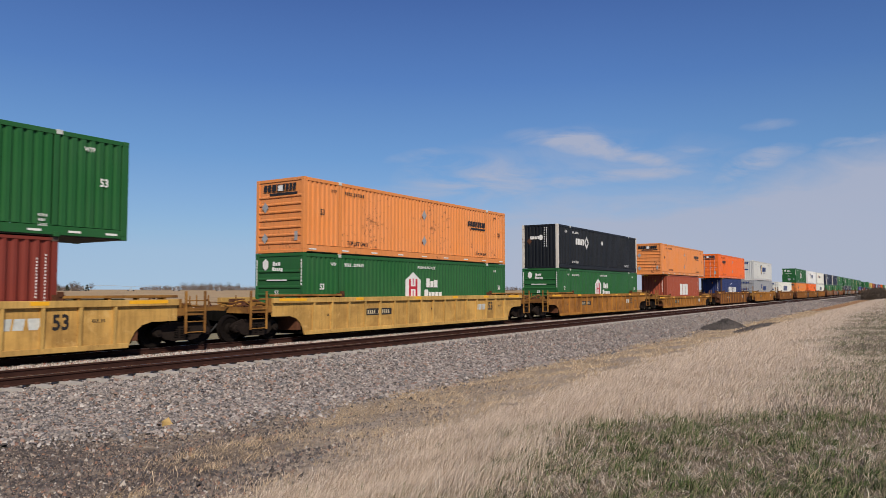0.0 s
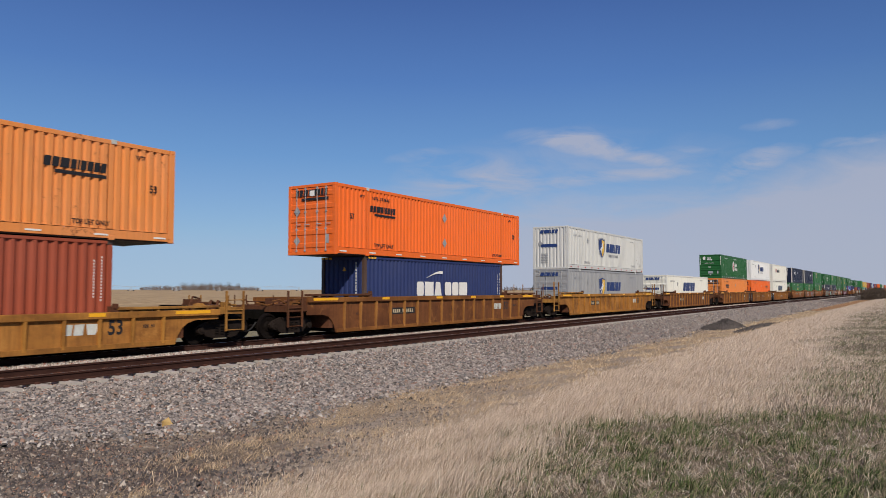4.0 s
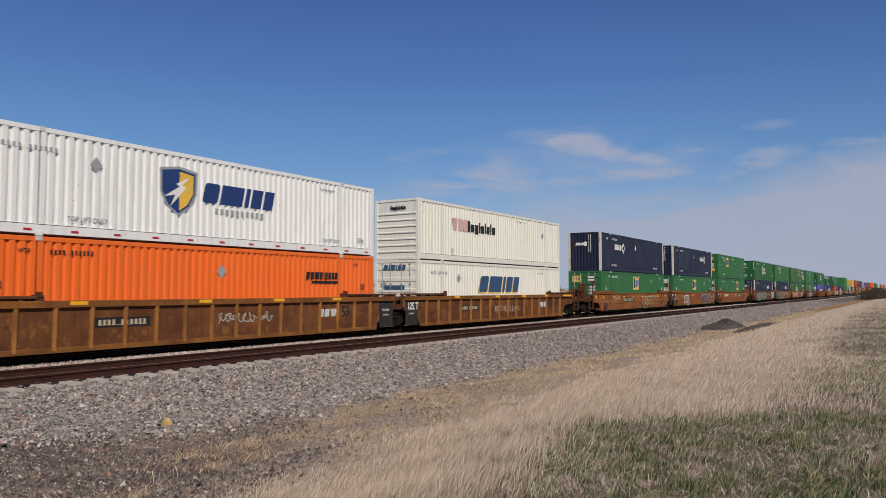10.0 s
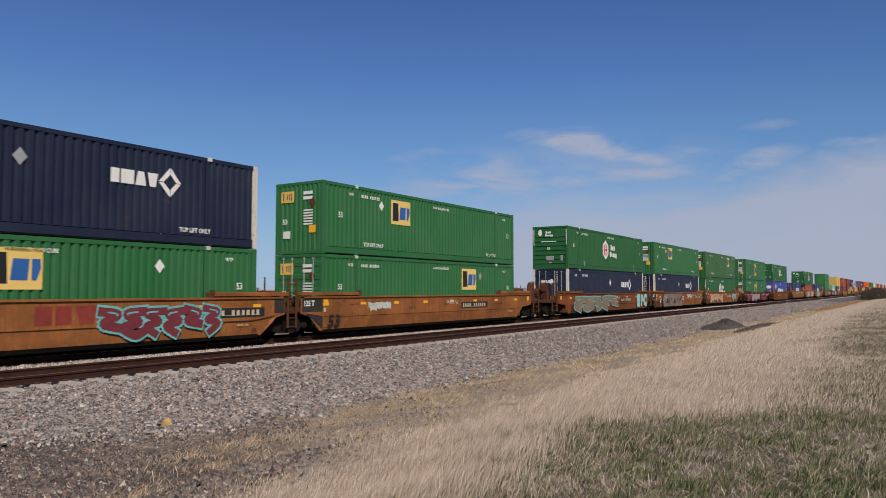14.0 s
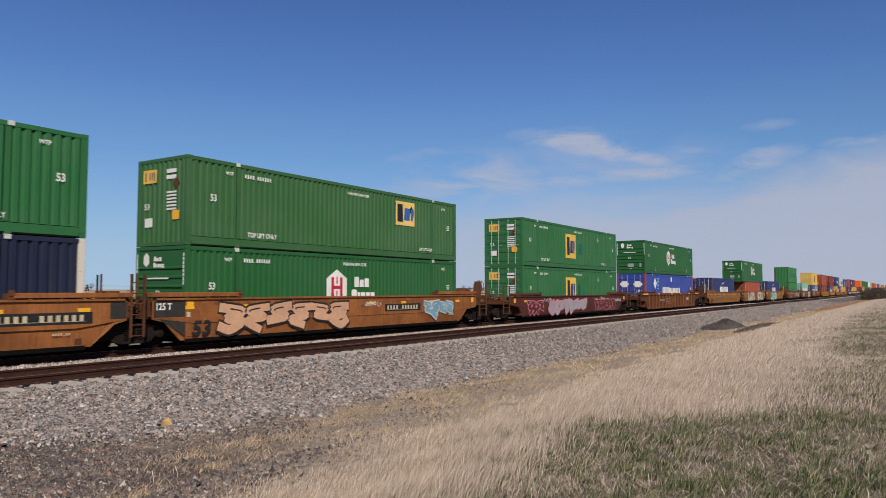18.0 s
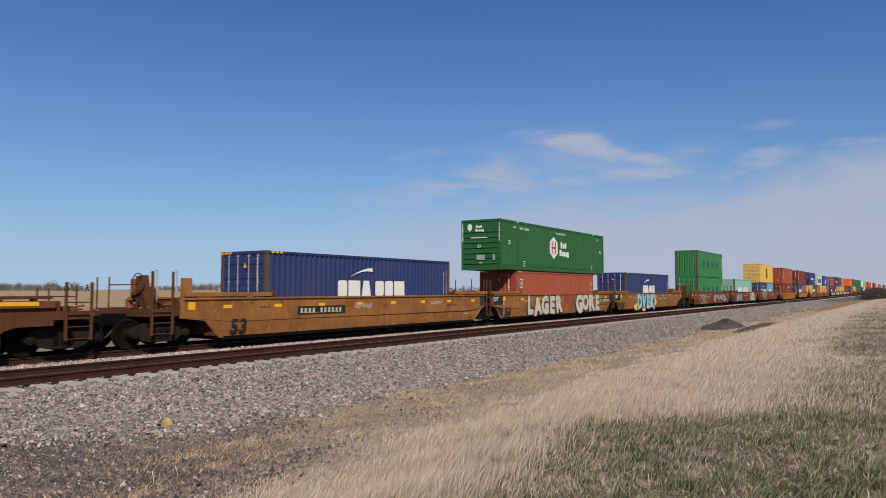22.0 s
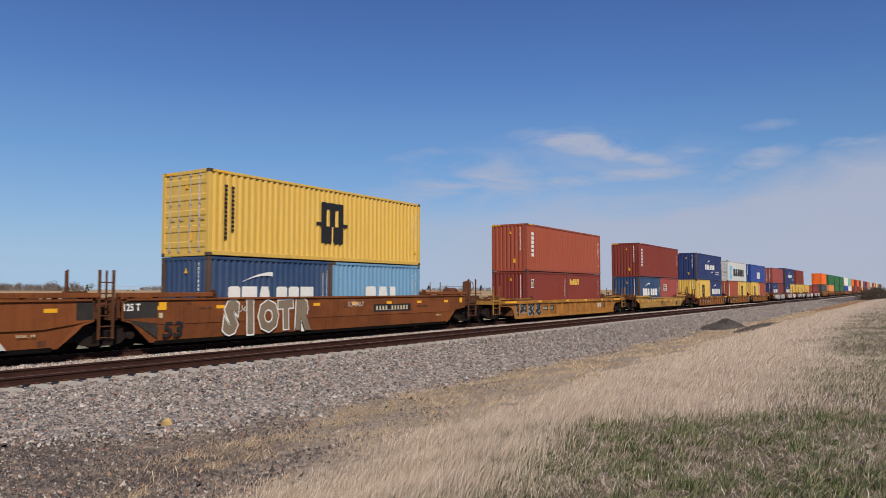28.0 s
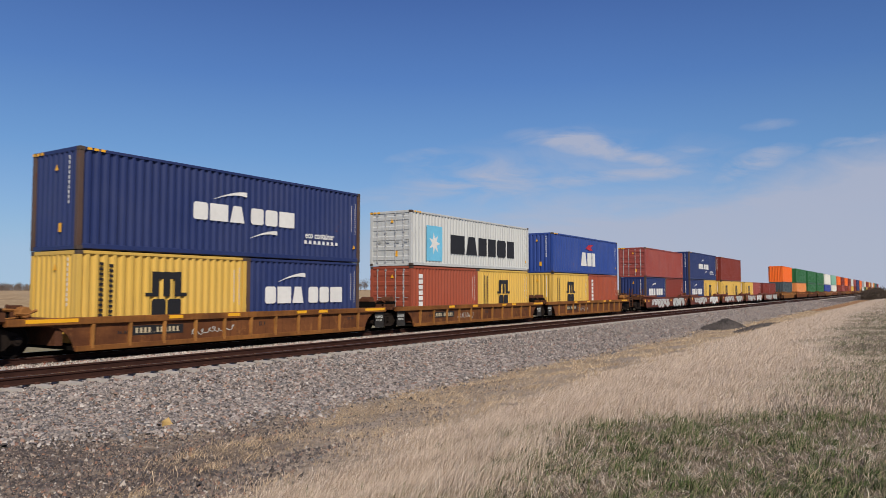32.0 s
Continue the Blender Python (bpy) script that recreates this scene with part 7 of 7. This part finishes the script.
def panelled(cx=-2.6, stained=False, mat=None, end="corr"):
    label = "green corrugated container with a cream panel" if not stained else "green container with a gold panel and dark stain"
    return box(53, HC, mat or P_GREEN, label, end=end, marks=lambda o, L, W, H: marks_green_gold(o, L, W, H, cx, stained))


def posted(mat=None, far=False, end="corr", patched=False):
    return box(53, HC, mat or P_NAVY, "dark navy corrugated container with white corner posts", end=end, post=P_POST, marks=lambda o, L, W, H: marks_navy_posts(o, L, W, H, far, patched))


def orange(bright=False, end="ribs", at=4.9, mat=None):
    return box(53, HC, mat or (P_REDORANGE if bright else P_ORANGE), "vivid red-orange container with black block lettering" if bright else "sun-faded orange container with black block lettering", end=end, marks=lambda o, L, W, H: marks_orange(o, L, W, H, bright, at))


def twenty(mat, label, dx, marks=marks_iso, end="corr"):
    return box(20, STD, mat, label, dx=dx, marks=marks, end=end)


C, A_ = "C", "A"
UNITS = []


def car(x, *args, **kw):
    ob = well_car(x, *args, **kw)
    UNITS.append(ob)
    return ob


def dress_ribs(ob, feet=53, number=-3.6, y=-1.425, top=1.5):
    A = 8.1 if feet == 53 else 6.16
    car_number(ob, number, top * 0.58, 1.75, 0.28)
    if feet == 53:
        car_text(ob, "53", A - 1.98, top * 0.60, 0.40)
        attach("company_mark", flat_polys("ribmark", word("ttv", 1.05, 0.30, 0.15)), ob, T((A - 3.0, -1.425, top * 0.60)), "worn white blocks", M_PALE)
    car_bars(ob, A - 0.9, top * 0.62, 0.4, 0.22)
    car_bars(ob, -A + 1.4, top * 0.55, 0.35, 0.2)
    car_bars(ob, 0.55, top * 0.6, 0.3, 0.34)


def dress_slab(ob, seed, sprays=(), number=2.0, big=True, left_a=False):
    y = -1.436
    if big:
        car_text(ob, "53", -7.55, 0.56, 0.44, y=-1.437, shear=0.15, squeeze=1.2)
    car_number(ob, number, 1.02, 2.7, 0.32, y)
    if left_a:
        car_text(ob, "125 T", -8.95, 1.27, 0.20, M_WHITE, y - 0.008)
    car_bars(ob, -6.3, 1.2, 0.5, 0.16, M_BLACK, y)
    for xx, zz, ww in ((-6.9, 1.36, 0.22), (-5.5, 1.36, 0.22), (6.7, 1.36, 0.24), (-2.2, 0.98, 0.55), (0.6, 1.12, 0.30)):
        if abs(xx - number) > 1.6:
            attach("stencil", flat_polys(("sten", ww), [comb(max(3, round(ww / 0.08)), ww, 0.10, 0.5)]), ob, T((xx, y, zz)), "", M_CLIP)
    car_bars(ob, 6.0, 1.05, 0.9, 0.2, M_BLACK, y)
    car_bars(ob, 7.4, 0.6, 0.5, 0.16, M_TAN)
    for i, (x, z, w, h, n, fill, line) in enumerate(sprays):
        graffiti(ob, y - 0.004, x, z, w, h, n, fill, line, seed * 10 + i, lw=h * 0.055)
    scribble(ob, y - 0.004, -4.9 if abs(number + 4.9) > 2.2 else -0.9, 1.15, 1.1, 0.25, M_PALE, seed)
    scribble(ob, y - 0.004, 4.6 if abs(number - 4.6) > 2.2 else 1.2, 1.2, 1.0, 0.22, M_PALE, seed + 500)


# ---- the train, car by car; x is the middle of each well at 0 s ----
YC = "yellow ribbed steel well car with grimy trucks"
RC = "rust-streaked orange ribbed well car"
SC = "smooth orange-brown well car with spray paint"

o = car(4.51, 53, (C, 11.75), (C, 11.75), W_YELLOW, YC)
dress_ribs(o)
stack(4.51, [box(40, HC, P_RED, "dark red corrugated sea container", marks=marks_iso)], [hexed(True)])
o = car(27.97, 53, (C, 11.75), (C, 11.75), W_YELLOW, YC)
dress_ribs(o)
stack(27.97, [hexed()], [orange()])
o = car(51.42, 53, (C, 11.75), (C, 11.75), W_AMBER, "amber ribbed steel well car with rust stains")
dress_ribs(o)
stack(51.42, [hexed()], [posted(P_BLACK)])
o = car(74.78, 53, (C, 11.65), (C, 11.75), W_AMBER, "low-sided amber ribbed well car", top=1.16)
dress_ribs(o, top=1.16)
stack(74.78, [box(40, HC, P_BRICK, "brick-red sea container with big white blocks", marks=marks_low_word("mmm", 3.0, 1.1, -0.1, None, 0.53))], [orange()])
o = car(98.42, 53, (C, 11.75), (C, 11.75), W_RUST, RC)
dress_ribs(o)
stack(98.42, [box(40, HC, P_DEEP, "deep blue sea container with white swoosh", marks=marks_swoosh)], [orange(True, "doors", -4.95)])
o = car(121.78, 53, (C, 11.75), (C, 11.75), W_AMBER, "amber ribbed well car with grab posts", high=2.3)
dress_ribs(o)
stack(121.78, [box(53, HC, P_GREY, "grey corrugated container with shield badge", end="doors", marks=marks_shield)], [box(53, HC, P_WHITE, "white corrugated container with shield badge", end="corr", marks=marks_shield)])
o = car(145.25, 53, (C, 11.75), (C, 11.7), W_RUST, RC, high=2.3)
dress_ribs(o)
stack(145.25, [box(53, HC, P_CREAM, "cream container with big blue slanted blocks", end="doors", marks=lambda o, L, W, H: marks_shield(o, L, W, H, False, True))])
o = car(168.70, 53, (C, 11.75), (A_, 9.76), W_RUST, RC, high=2.2)
dress_ribs(o)
scribble(o, -1.43, 5.2, 0.7, 1.6, 0.5, M_PALE, 71)
stack(168.70, [orange(True, "doors", -4.9, P_VIVID)], [hexed(True)])
o = car(188.25, 53, (A_, 9.79), (A_, 9.75), W_RUST, RC)
dress_ribs(o)
scribble(o, -1.43, 1.0, 0.85, 2.4, 0.35, M_PALE, 72)
stack(188.25, [orange(True)], [box(53, HC, P_BRIGHT, "white corrugated container with shield badge", end="corr", marks=marks_shield)])
o = car(207.75, 53, (A_, 9.75), (C, 11.7), W_RUST, RC, high=1.85)
dress_ribs(o)
car_text(o, "125 T", -8.7, 1.05, 0.3, M_WHITE)
scribble(o, -1.43, 0.5, 0.75, 3.0, 0.4, M_PALE, 73)
stack(207.75, [box(53, HC, P_CREAM, "cream container with grey slanted blocks", end="doors", marks=lambda o, L, W, H: marks_shield(o, L, W, H, False, True, False))], [box(53, HC, P_CREAM, "cream container with black block lettering", end="ribs", marks=marks_logistics)])

SPRAYED = [
    # x, left, right, paint, lower, upper, sprays, plate
    (231.40, (C, 11.9), (A_, 9.75), W_SLABO, [panelled(0.0, end="doors")], [posted()], [(2.9, 0.78, 3.2, 1.05, 5, W_SLABO, M_MINT)], -2.4),
    (250.90, (A_, 9.75), (A_, 9.76), W_SLABO, [panelled(-0.05, end="doors")], [posted(far=True, patched=True)], [(-3.9, 0.74, 1.9, 1.15, 2, M_TAUPE, M_WHITE), (4.3, 0.80, 4.2, 1.15, 6, M_MAROON, M_TEAL)], 7.0),
    (270.42, (A_, 9.76), (C, 12.0), W_SLABO, [panelled(3.05, end="doors")], [panelled(-2.93)], [(-4.6, 1.08, 1.5, 0.42, 5, M_PALE, M_PALE)], 3.4),
    (294.45, (C, 12.0), (A_, 9.75), W_SLABR, [posted(far=True, end="doors")], [hexed()], [(-3.0, 0.80, 8.6, 1.25, 5, M_TAUPE, M_TEAL), (7.2, 0.86, 2.7, 0.95, "EPC", M_CYAN, M_PEACH)], 3.2),
    (313.95, (A_, 9.75), (A_, 9.72), W_SLABO, [posted(far=True, end="doors")], [panelled(-2.93)], [(3.4, 1.15, 1.7, 0.45, 3, M_PALE, M_BLACK)], 6.9),
    (333.40, (A_, 9.73), (C, 11.85), W_SLABO, [hexed()], [panelled(3.72, mat=P_OLIVE)], [(-3.6, 0.82, 6.4, 1.2, 6, M_PEACH, M_BLACK), (6.3, 0.85, 2.5, 0.95, 4, M_SKYSPRAY, M_PALE)], 3.4),
]
for k, (x, l, r, w, low, up, spr, plate) in enumerate(SPRAYED):
    o = car(x, 53, l, r, w, SC, style="slab", top=1.54, high=2.25, brake=-1 if l[0] == C else 1 if r[0] == C else 0)
    if k == 4:
        attach("spray_paint", flat_polys("taupe", [[(-3.5, -0.1), (-3.2, -0.64), (3.4, -0.64), (3.4, 0.60), (-3.1, 0.60)]]), o, T((-2.85, -1.438, 0.88)), "taupe painted ground under graffiti", M_TAUPE)
        forms = [[(-3.7, -0.05), (-3.2, 0.62), (-2.9, 0.62), (-3.25, -0.02), (-2.9, -0.66), (-3.3, -0.66)], rect(0.07, 1.22, -1.15), rect(0.08, 1.22, 0.55), rect(0.06, 1.22, 2.0), [(-2.5, -0.28), (-1.25, -0.28), (-1.6, 0.14), (-1.9, 0.14), (-2.0, -0.12)], [(-0.8, 0.14), (-0.1, 0.22), (-0.5, -0.02)], [(0.1, -0.3), (1.2, -0.3), (0.75, 0.1), (0.5, -0.1)], [(1.4, -0.1), (1.75, 0.2), (1.9, 0.0)], [(2.3, -0.1), (3.0, 0.34), (3.3, 0.34), (2.8, -0.1)]]
        attach("spray_paint", layered("tauf", forms), o, T((-2.85, -1.446, 0.86)), "black angular spray-painted forms", M_BLACK)
        attach("spray_paint", layered("taul", [rect(0.5, 0.14, 3.75, 0.25), rect(0.42, 0.2, 3.7, 0.0), rect(0.4, 0.12, -4.1, 0.3), rect(0.35, 0.2, -4.05, -0.15), rect(0.4, 0.1, -3.95, 0.05)]), o, T((-2.85, -1.446, 0.86)), "pale blue smeared spray paint", M_PALE)
    dress_slab(o, 100 + k, spr, plate, True, l[0] == A_)
    if k in (1, 4):
        attach("company_mark", flat_polys("redm", word("ttv", 1.75, 0.5)), o, T((1.3, -1.4395, 1.1)), "faded red blocks", M_FADEDRED)
    stack(x, low, up)
o = car(357.02, 53, (C, 11.8), (C, 11.8), W_MAROON, "dark maroon well car covered in pink spray paint", style="slab", top=1.42, high=2.0)
dress_slab(o, 120, [(-1.6, 0.68, 6.2, 1.1, 8, M_GREY, M_PINK), (5.2, 0.72, 4.2, 0.9, 7, W_MAROON, M_PINK), (-6.6, 0.7, 2.2, 1.0, 4, W_MAROON, M_PINK)], 7.5, False)
stack(357.02, [panelled(-0.85, True, end="doors")], [panelled(-0.85, True, end="doors")])
o = car(380.62, 53, (C, 11.8), (C, 11.8), W_BROWN, "rusty brown ribbed well car with white scribbles", high=2.0)
dress_ribs(o)
scribble(o, -1.43, -1.2, 0.75, 2.6, 0.6, M_PALE, 74)
stack(380.62, [box(53, HC, P_ROYAL, "royal blue container with white badge and red posts", end="doors", post=P_SALMON, marks=marks_stack)], [hexed()])
def marks_two_words(o, L, W, H):
    marks_iso(o, L, W, H)
    side_shape(o, W, "company_name", "tw1", word("omiea", 2.7, 0.8), M_WHITE, -2.5, H * 0.50)
    side_shape(o, W, "company_name", "tw2", word("oeieeieo", 3.55, 0.8), M_WHITE, 1.32, H * 0.50)


SPRAYED = [
    (404.20, (C, 11.85), (A_, 9.7), W_SLAB, [box(40, HC, P_DEEP, "deep blue sea container with white swoosh", end="doors", marks=marks_swoosh)], None, [], -3.4),
    (423.60, (A_, 9.7), (A_, 9.7), W_SLAB, [box(40, STD, P_BRICK, "brick-red sea container with small logo", marks=marks_logo_panel)], [hexed()], [(-2.6, 0.80, 5.2, 1.12, "LAGER", M_CREAMSPRAY, M_BLACK), (4.6, 0.84, 4.5, 1.22, "GORE", M_CREAMSPRAY, M_BLACK)], 7.6),
    (443.00, (A_, 9.7), (C, 11.8), W_SLAB, [box(40, HC, P_DEEP, "deep blue sea container with white swoosh", end="doors", marks=lambda o, L, W, H: marks_swoosh(o, L, W, H, False, 3.35))], None, [(-1.6, 0.78, 4.6, 1.15, "DVEK", M_CYAN, M_MAROON)], 3.5),
    (466.60, (C, 11.8), (A_, 9.75), W_SLABR, [box(40, HC, P_LEAF, "bright green sea container with dark patches", end="doors", marks=marks_patches)], [box(40, HC, P_LEAF, "bright green sea container with dark patches", marks=marks_patches)], [(-4.9, 0.75, 3.0, 1.0, 5, W_SLABR, M_PALE), (3.4, 0.80, 6.6, 1.1, 4, M_GREY, M_BLACK)], -2.6),
    (486.10, (A_, 9.75), (A_, 9.65), W_SLABR, [box(40, HC, P_SEAGREEN, "pale sea-green container with white blocks", end="doors", marks=marks_two_words)], None, [(-4.4, 0.75, 3.6, 1.1, 4, M_GREY, M_BLACK), (5.1, 0.80, 3.5, 1.1, "BER", M_PALE, M_BLACK)], 0.15),
    (505.40, (A_, 9.65), (C, 11.8), W_SLABR, [twenty(P_WORNBLUE, "worn blue short container with white swoosh", -3.04, marks_swoosh), twenty(P_LIGHTBLUE, "light blue short container with white blocks", 3.04, marks_low_word("oal", 2.1, 0.66, 0.08, None, 0.5))], [box(40, HC, P_YELLOW, "ochre yellow sea container with black mark", end="doors", marks=marks_yellow_sea)], [(-3.6, 0.82, 4.2, 1.1, "SIOTR", M_TAUPE, M_WHITE)], 3.7),
]
for k, (x, l, r, w, low, up, spr, plate) in enumerate(SPRAYED):
    o = car(x, 53, l, r, w, SC, style="slab", top=1.54, high=2.35, brake=-1 if l[0] == C else 1 if r[0] == C else 0, guides=k < 3)
    if k == 2:
        attach("spray_paint", layered("tsp", [ngon(9, 0.9, 0.30, -2.4, -0.35), ngon(7, 0.5, 0.35, 2.6, 0.0), ngon(8, 0.7, 0.25, 0.3, 0.55), ngon(6, 0.5, 0.2, -0.6, -0.6), ngon(6, 0.6, 0.22, 1.8, 0.5)]), o, T((-1.6, -1.437, 0.75)), "yellow splashes of spray paint", M_GOLD)
        attach("spray_paint", layered("tsm", [[(-2.5, -0.5), (2.3, -0.55), (2.5, 0.1), (2.0, 0.62), (-2.0, 0.62)]]), o, T((-1.6, -1.4385, 0.75)), "maroon spray-painted ground", M_MAROON)
    dress_slab(o, 130 + k, spr, plate, True, l[0] == A_)
    if k == 1:
        attach("company_mark", flat_polys("redm", word("ttv", 1.75, 0.5)), o, T((1.25, -1.4395, 1.1)), "faded red blocks", M_FADEDRED)
    stack(x, low, up)
o = car(528.88, 53, (C, 11.75), (C, 11.75), W_AMBER, "low-sided amber ribbed well car", top=1.16, high=2.0)
dress_ribs(o, top=1.16)
graffiti(o, -1.44, -6.4, 0.62, 3.2, 0.9, 6, M_GRIME, M_GREY, 201, 0.05)
stack(528.88, [twenty(P_RED, "dark red short container with small logo", -3.04, marks_logo_panel), twenty(P_RED, "dark red short container with yellow blocks", 3.04, marks_low_word("txeav", 1.64, 0.4, -1.9, M_GOLD, 0.78))], [box(40, HC, P_BRICK, "brick-red sea container with upright white blocks", marks=marks_upright)])
o = car(550.28, 40, (C, 9.66), (C, 9.66), W_STRAW, "smooth yellow low well car", style="slab", top=1.12, high=2.1)
car_number(o, -3.4, 0.98, 2.0, 0.2, -1.436)
car_text(o, "40", 4.6, 0.55, 0.4, M_BLACK)
scribble(o, -1.440, 0.6, 0.6, 2.6, 0.4, M_BLACK, 203)
stack(550.28, [twenty(P_WORNBLUE, "worn blue short container with white swoosh", -3.04, marks_swoosh), twenty(P_SALMON, "faded red short container with small panel", 3.04, marks_wide_panel)], [box(40, HC, P_RED, "oxide-red sea container with upright white blocks", marks=marks_upright)])
def marks_bird(o, L, W, H):
    marks_low_word("ael", 2.7, 0.95, 0.0, None, 0.40)(o, L, W, H)
    side_shape(o, W, "badge", "brd", [[(-0.75, 0.0), (-0.2, 0.28), (0.75, 0.32), (0.2, 0.1), (0.6, -0.1), (-0.1, -0.12)]], M_RED, 0.3, H * 0.70)


RIBBED40 = [
    (569.95, (C, 10.0), (A_, 7.95), [twenty(P_YELLOW, "ochre yellow short container with black mark", -3.04, marks_yellow_sea), twenty(P_DEEP, "deep blue short container with white swoosh", 3.04, marks_swoosh)], [box(40, HC, P_DEEP, "deep blue sea container with white swoosh", marks=lambda o, L, W, H: marks_swoosh(o, L, W, H, True))]),
    (585.85, (A_, 7.95), (A_, 7.85), [twenty(P_BRICK, "brick-red short corrugated sea container", -3.04, marks_upright, "doors"), twenty(P_YELLOW, "ochre yellow short container with black mark", 3.04, marks_yellow_sea)], [box(40, STD, P_REEFER, "pale grey sea container with star panel", end="doors", marks=marks_star)]),
    (601.55, (A_, 7.85), (C, 9.9), [twenty(P_YELLOW, "ochre yellow short container with black mark", -3.04, marks_yellow_sea), twenty(P_BRICK, "brick-red short corrugated sea container", 3.04, marks_upright)], [box(40, STD, P_SEA, "blue sea container with white and red blocks", marks=marks_bird)]),
]
for k, (x, l, r, low, up) in enumerate(RIBBED40):
    o = car(x, 40, l, r, W_RUST, RC, top=1.04, high=1.9)
    dress_ribs(o, 40, top=1.04)
    scribble(o, -1.43, -1.6, 0.5, 1.6, 0.3, M_PALE, 210 + k)
    stack(x, low, up)


def pair20(a, b, ma=marks_iso, mb=marks_iso):
    return [twenty(a, "short corrugated sea container stowed low", -3.04, ma), twenty(b, "short corrugated sea container stowed low", 3.04, mb)]


GRAF = [
    (621.0, (C, 9.5), (A_, 7.5), pair20(P_DEEP, P_RED, marks_swoosh), [box(40, STD, P_SALMON, "salmon-red corrugated sea container", end="doors", marks=marks_iso)]),
    (636.0, (A_, 7.5), (A_, 7.45), pair20(P_DEEP, P_YELLOW, marks_swoosh, marks_yellow_sea), [box(40, HC, P_DEEP, "deep blue sea container with white swoosh", marks=lambda o, L, W, H: marks_swoosh(o, L, W, H, True))]),
    (650.9, (A_, 7.45), (A_, 7.5), pair20(P_YELLOW, P_YELLOW, marks_yellow_sea, marks_yellow_sea), [box(40, HC, P_RED, "oxide-red corrugated sea container", marks=marks_iso)]),
    (665.9, (A_, 7.5), (A_, 7.45), pair20(P_YELLOW, P_SALMON, marks_yellow_sea), None),
    (680.8, (A_, 7.45), (C, 9.4), pair20(P_RED, P_RED), None),
]
for k, (x, l, r, low, up) in enumerate(GRAF):
    o = car(x, 40, l, r, W_WINE, "wine-red well car under silver spray paint", style="slab", top=1.12, high=1.9)
    graffiti(o, -1.440, -2.5, 0.6, 5.5, 0.9, 6, M_PALE, M_MAROON, 220 + k, 0.05)
    graffiti(o, -1.440, 3.6, 0.6, 4.0, 0.9, 4, M_WHITE if k % 2 else M_PALE, M_GREY, 230 + k, 0.05)
    stack(x, low, up)

# the far rear of the train
FAR = [
    (701.7, 40, P_SLATE, P_REDORANGE), (721.6, 53, P_ORANGE, P_GREEN), (741.1, 53, P_GREEN, P_GREEN), (760.6, 53, P_GREEN, P_GREEN), (780.1, 53, P_ROYAL, P_CREAM),
    (799.6, 53, P_CREAM, P_SEAGREEN), (819.1, 40, P_RED, P_REDORANGE), (836.0, 40, P_SALMON, P_RED), (852.0, 40, P_RED, P_REDORANGE), (868.0, 40, P_BRICK, P_RED),
    (884.0, 40, P_YELLOW, P_REEFER), (902.0, 40, P_RED, P_SALMON), (921.0, 53, P_DEEP, P_DEEP), (940.5, 53, P_ORANGE, P_REDORANGE), (960.0, 53, P_WHITE, P_GREY),
    (979.5, 53, P_GREEN, P_WHITE), (1000.0, 40, P_YELLOW, P_RED), (1016.0, 40, P_RED, P_BRICK), (1032.0, 40, P_BRICK, P_YELLOW), (1048.0, 40, P_DEEP, P_SALMON),
    (1066.0, 53, P_ORANGE, P_WHITE), (1086.0, 53, P_GREEN, P_ORANGE), (1106.0, 53, P_DEEP, P_GREEN), (1126.0, 53, P_WHITE, P_DEEP), (1146.0, 40, P_RED, P_RED), (1163.0, 40, P_YELLOW, P_BRICK),
]
for i, (x, feet, lo, hi) in enumerate(FAR):
    jl = (x - FAR[i - 1][0]) / 2 if i else 11.4
    jr = (FAR[i + 1][0] - x) / 2 if i + 1 < len(FAR) else 9.0
    o = car(x, feet, (C if i == 0 else A_, jl), (A_, jr), (W_SLAB, W_SLABR, W_BROWN, W_RUST)[i % 4], "brown well car far back in the train", style="slab", top=1.3, detail=1)
    e = {"detail": 1}
    stack(x, [box(feet, HC, lo, "shipping container far back in the train", **e)], [box(feet, HC, hi, "shipping container far back in the train", **e)])


# ---- what moves ----
def motions():
    times = [0.0, 4.0, 8.0, 12.0, 16.0, 20.0, 24.0, 28.0, 32.0]
    for ob in TRAIN:
        p = ob.matrix_basis.copy()
        walk(ob, [(t, T((-run(t), 0, 0)) @ p) for t in times])
    # every wheelset turns alike: one set of turning keys serves them all
    first = ROLLERS[0]
    walk(first, [(k / FPS, Matrix.Rotation(-run(k / FPS) / WHEEL_R, 4, "Y")) for k in range(int(32 * FPS) + 1)])
    for w in ROLLERS[1:]:
        w.rotation_mode = "QUATERNION"
        w.animation_data_create()
        w.animation_data.action = first.animation_data.action
        w.animation_data.action_slot = first.animation_data.action_slot


motions()
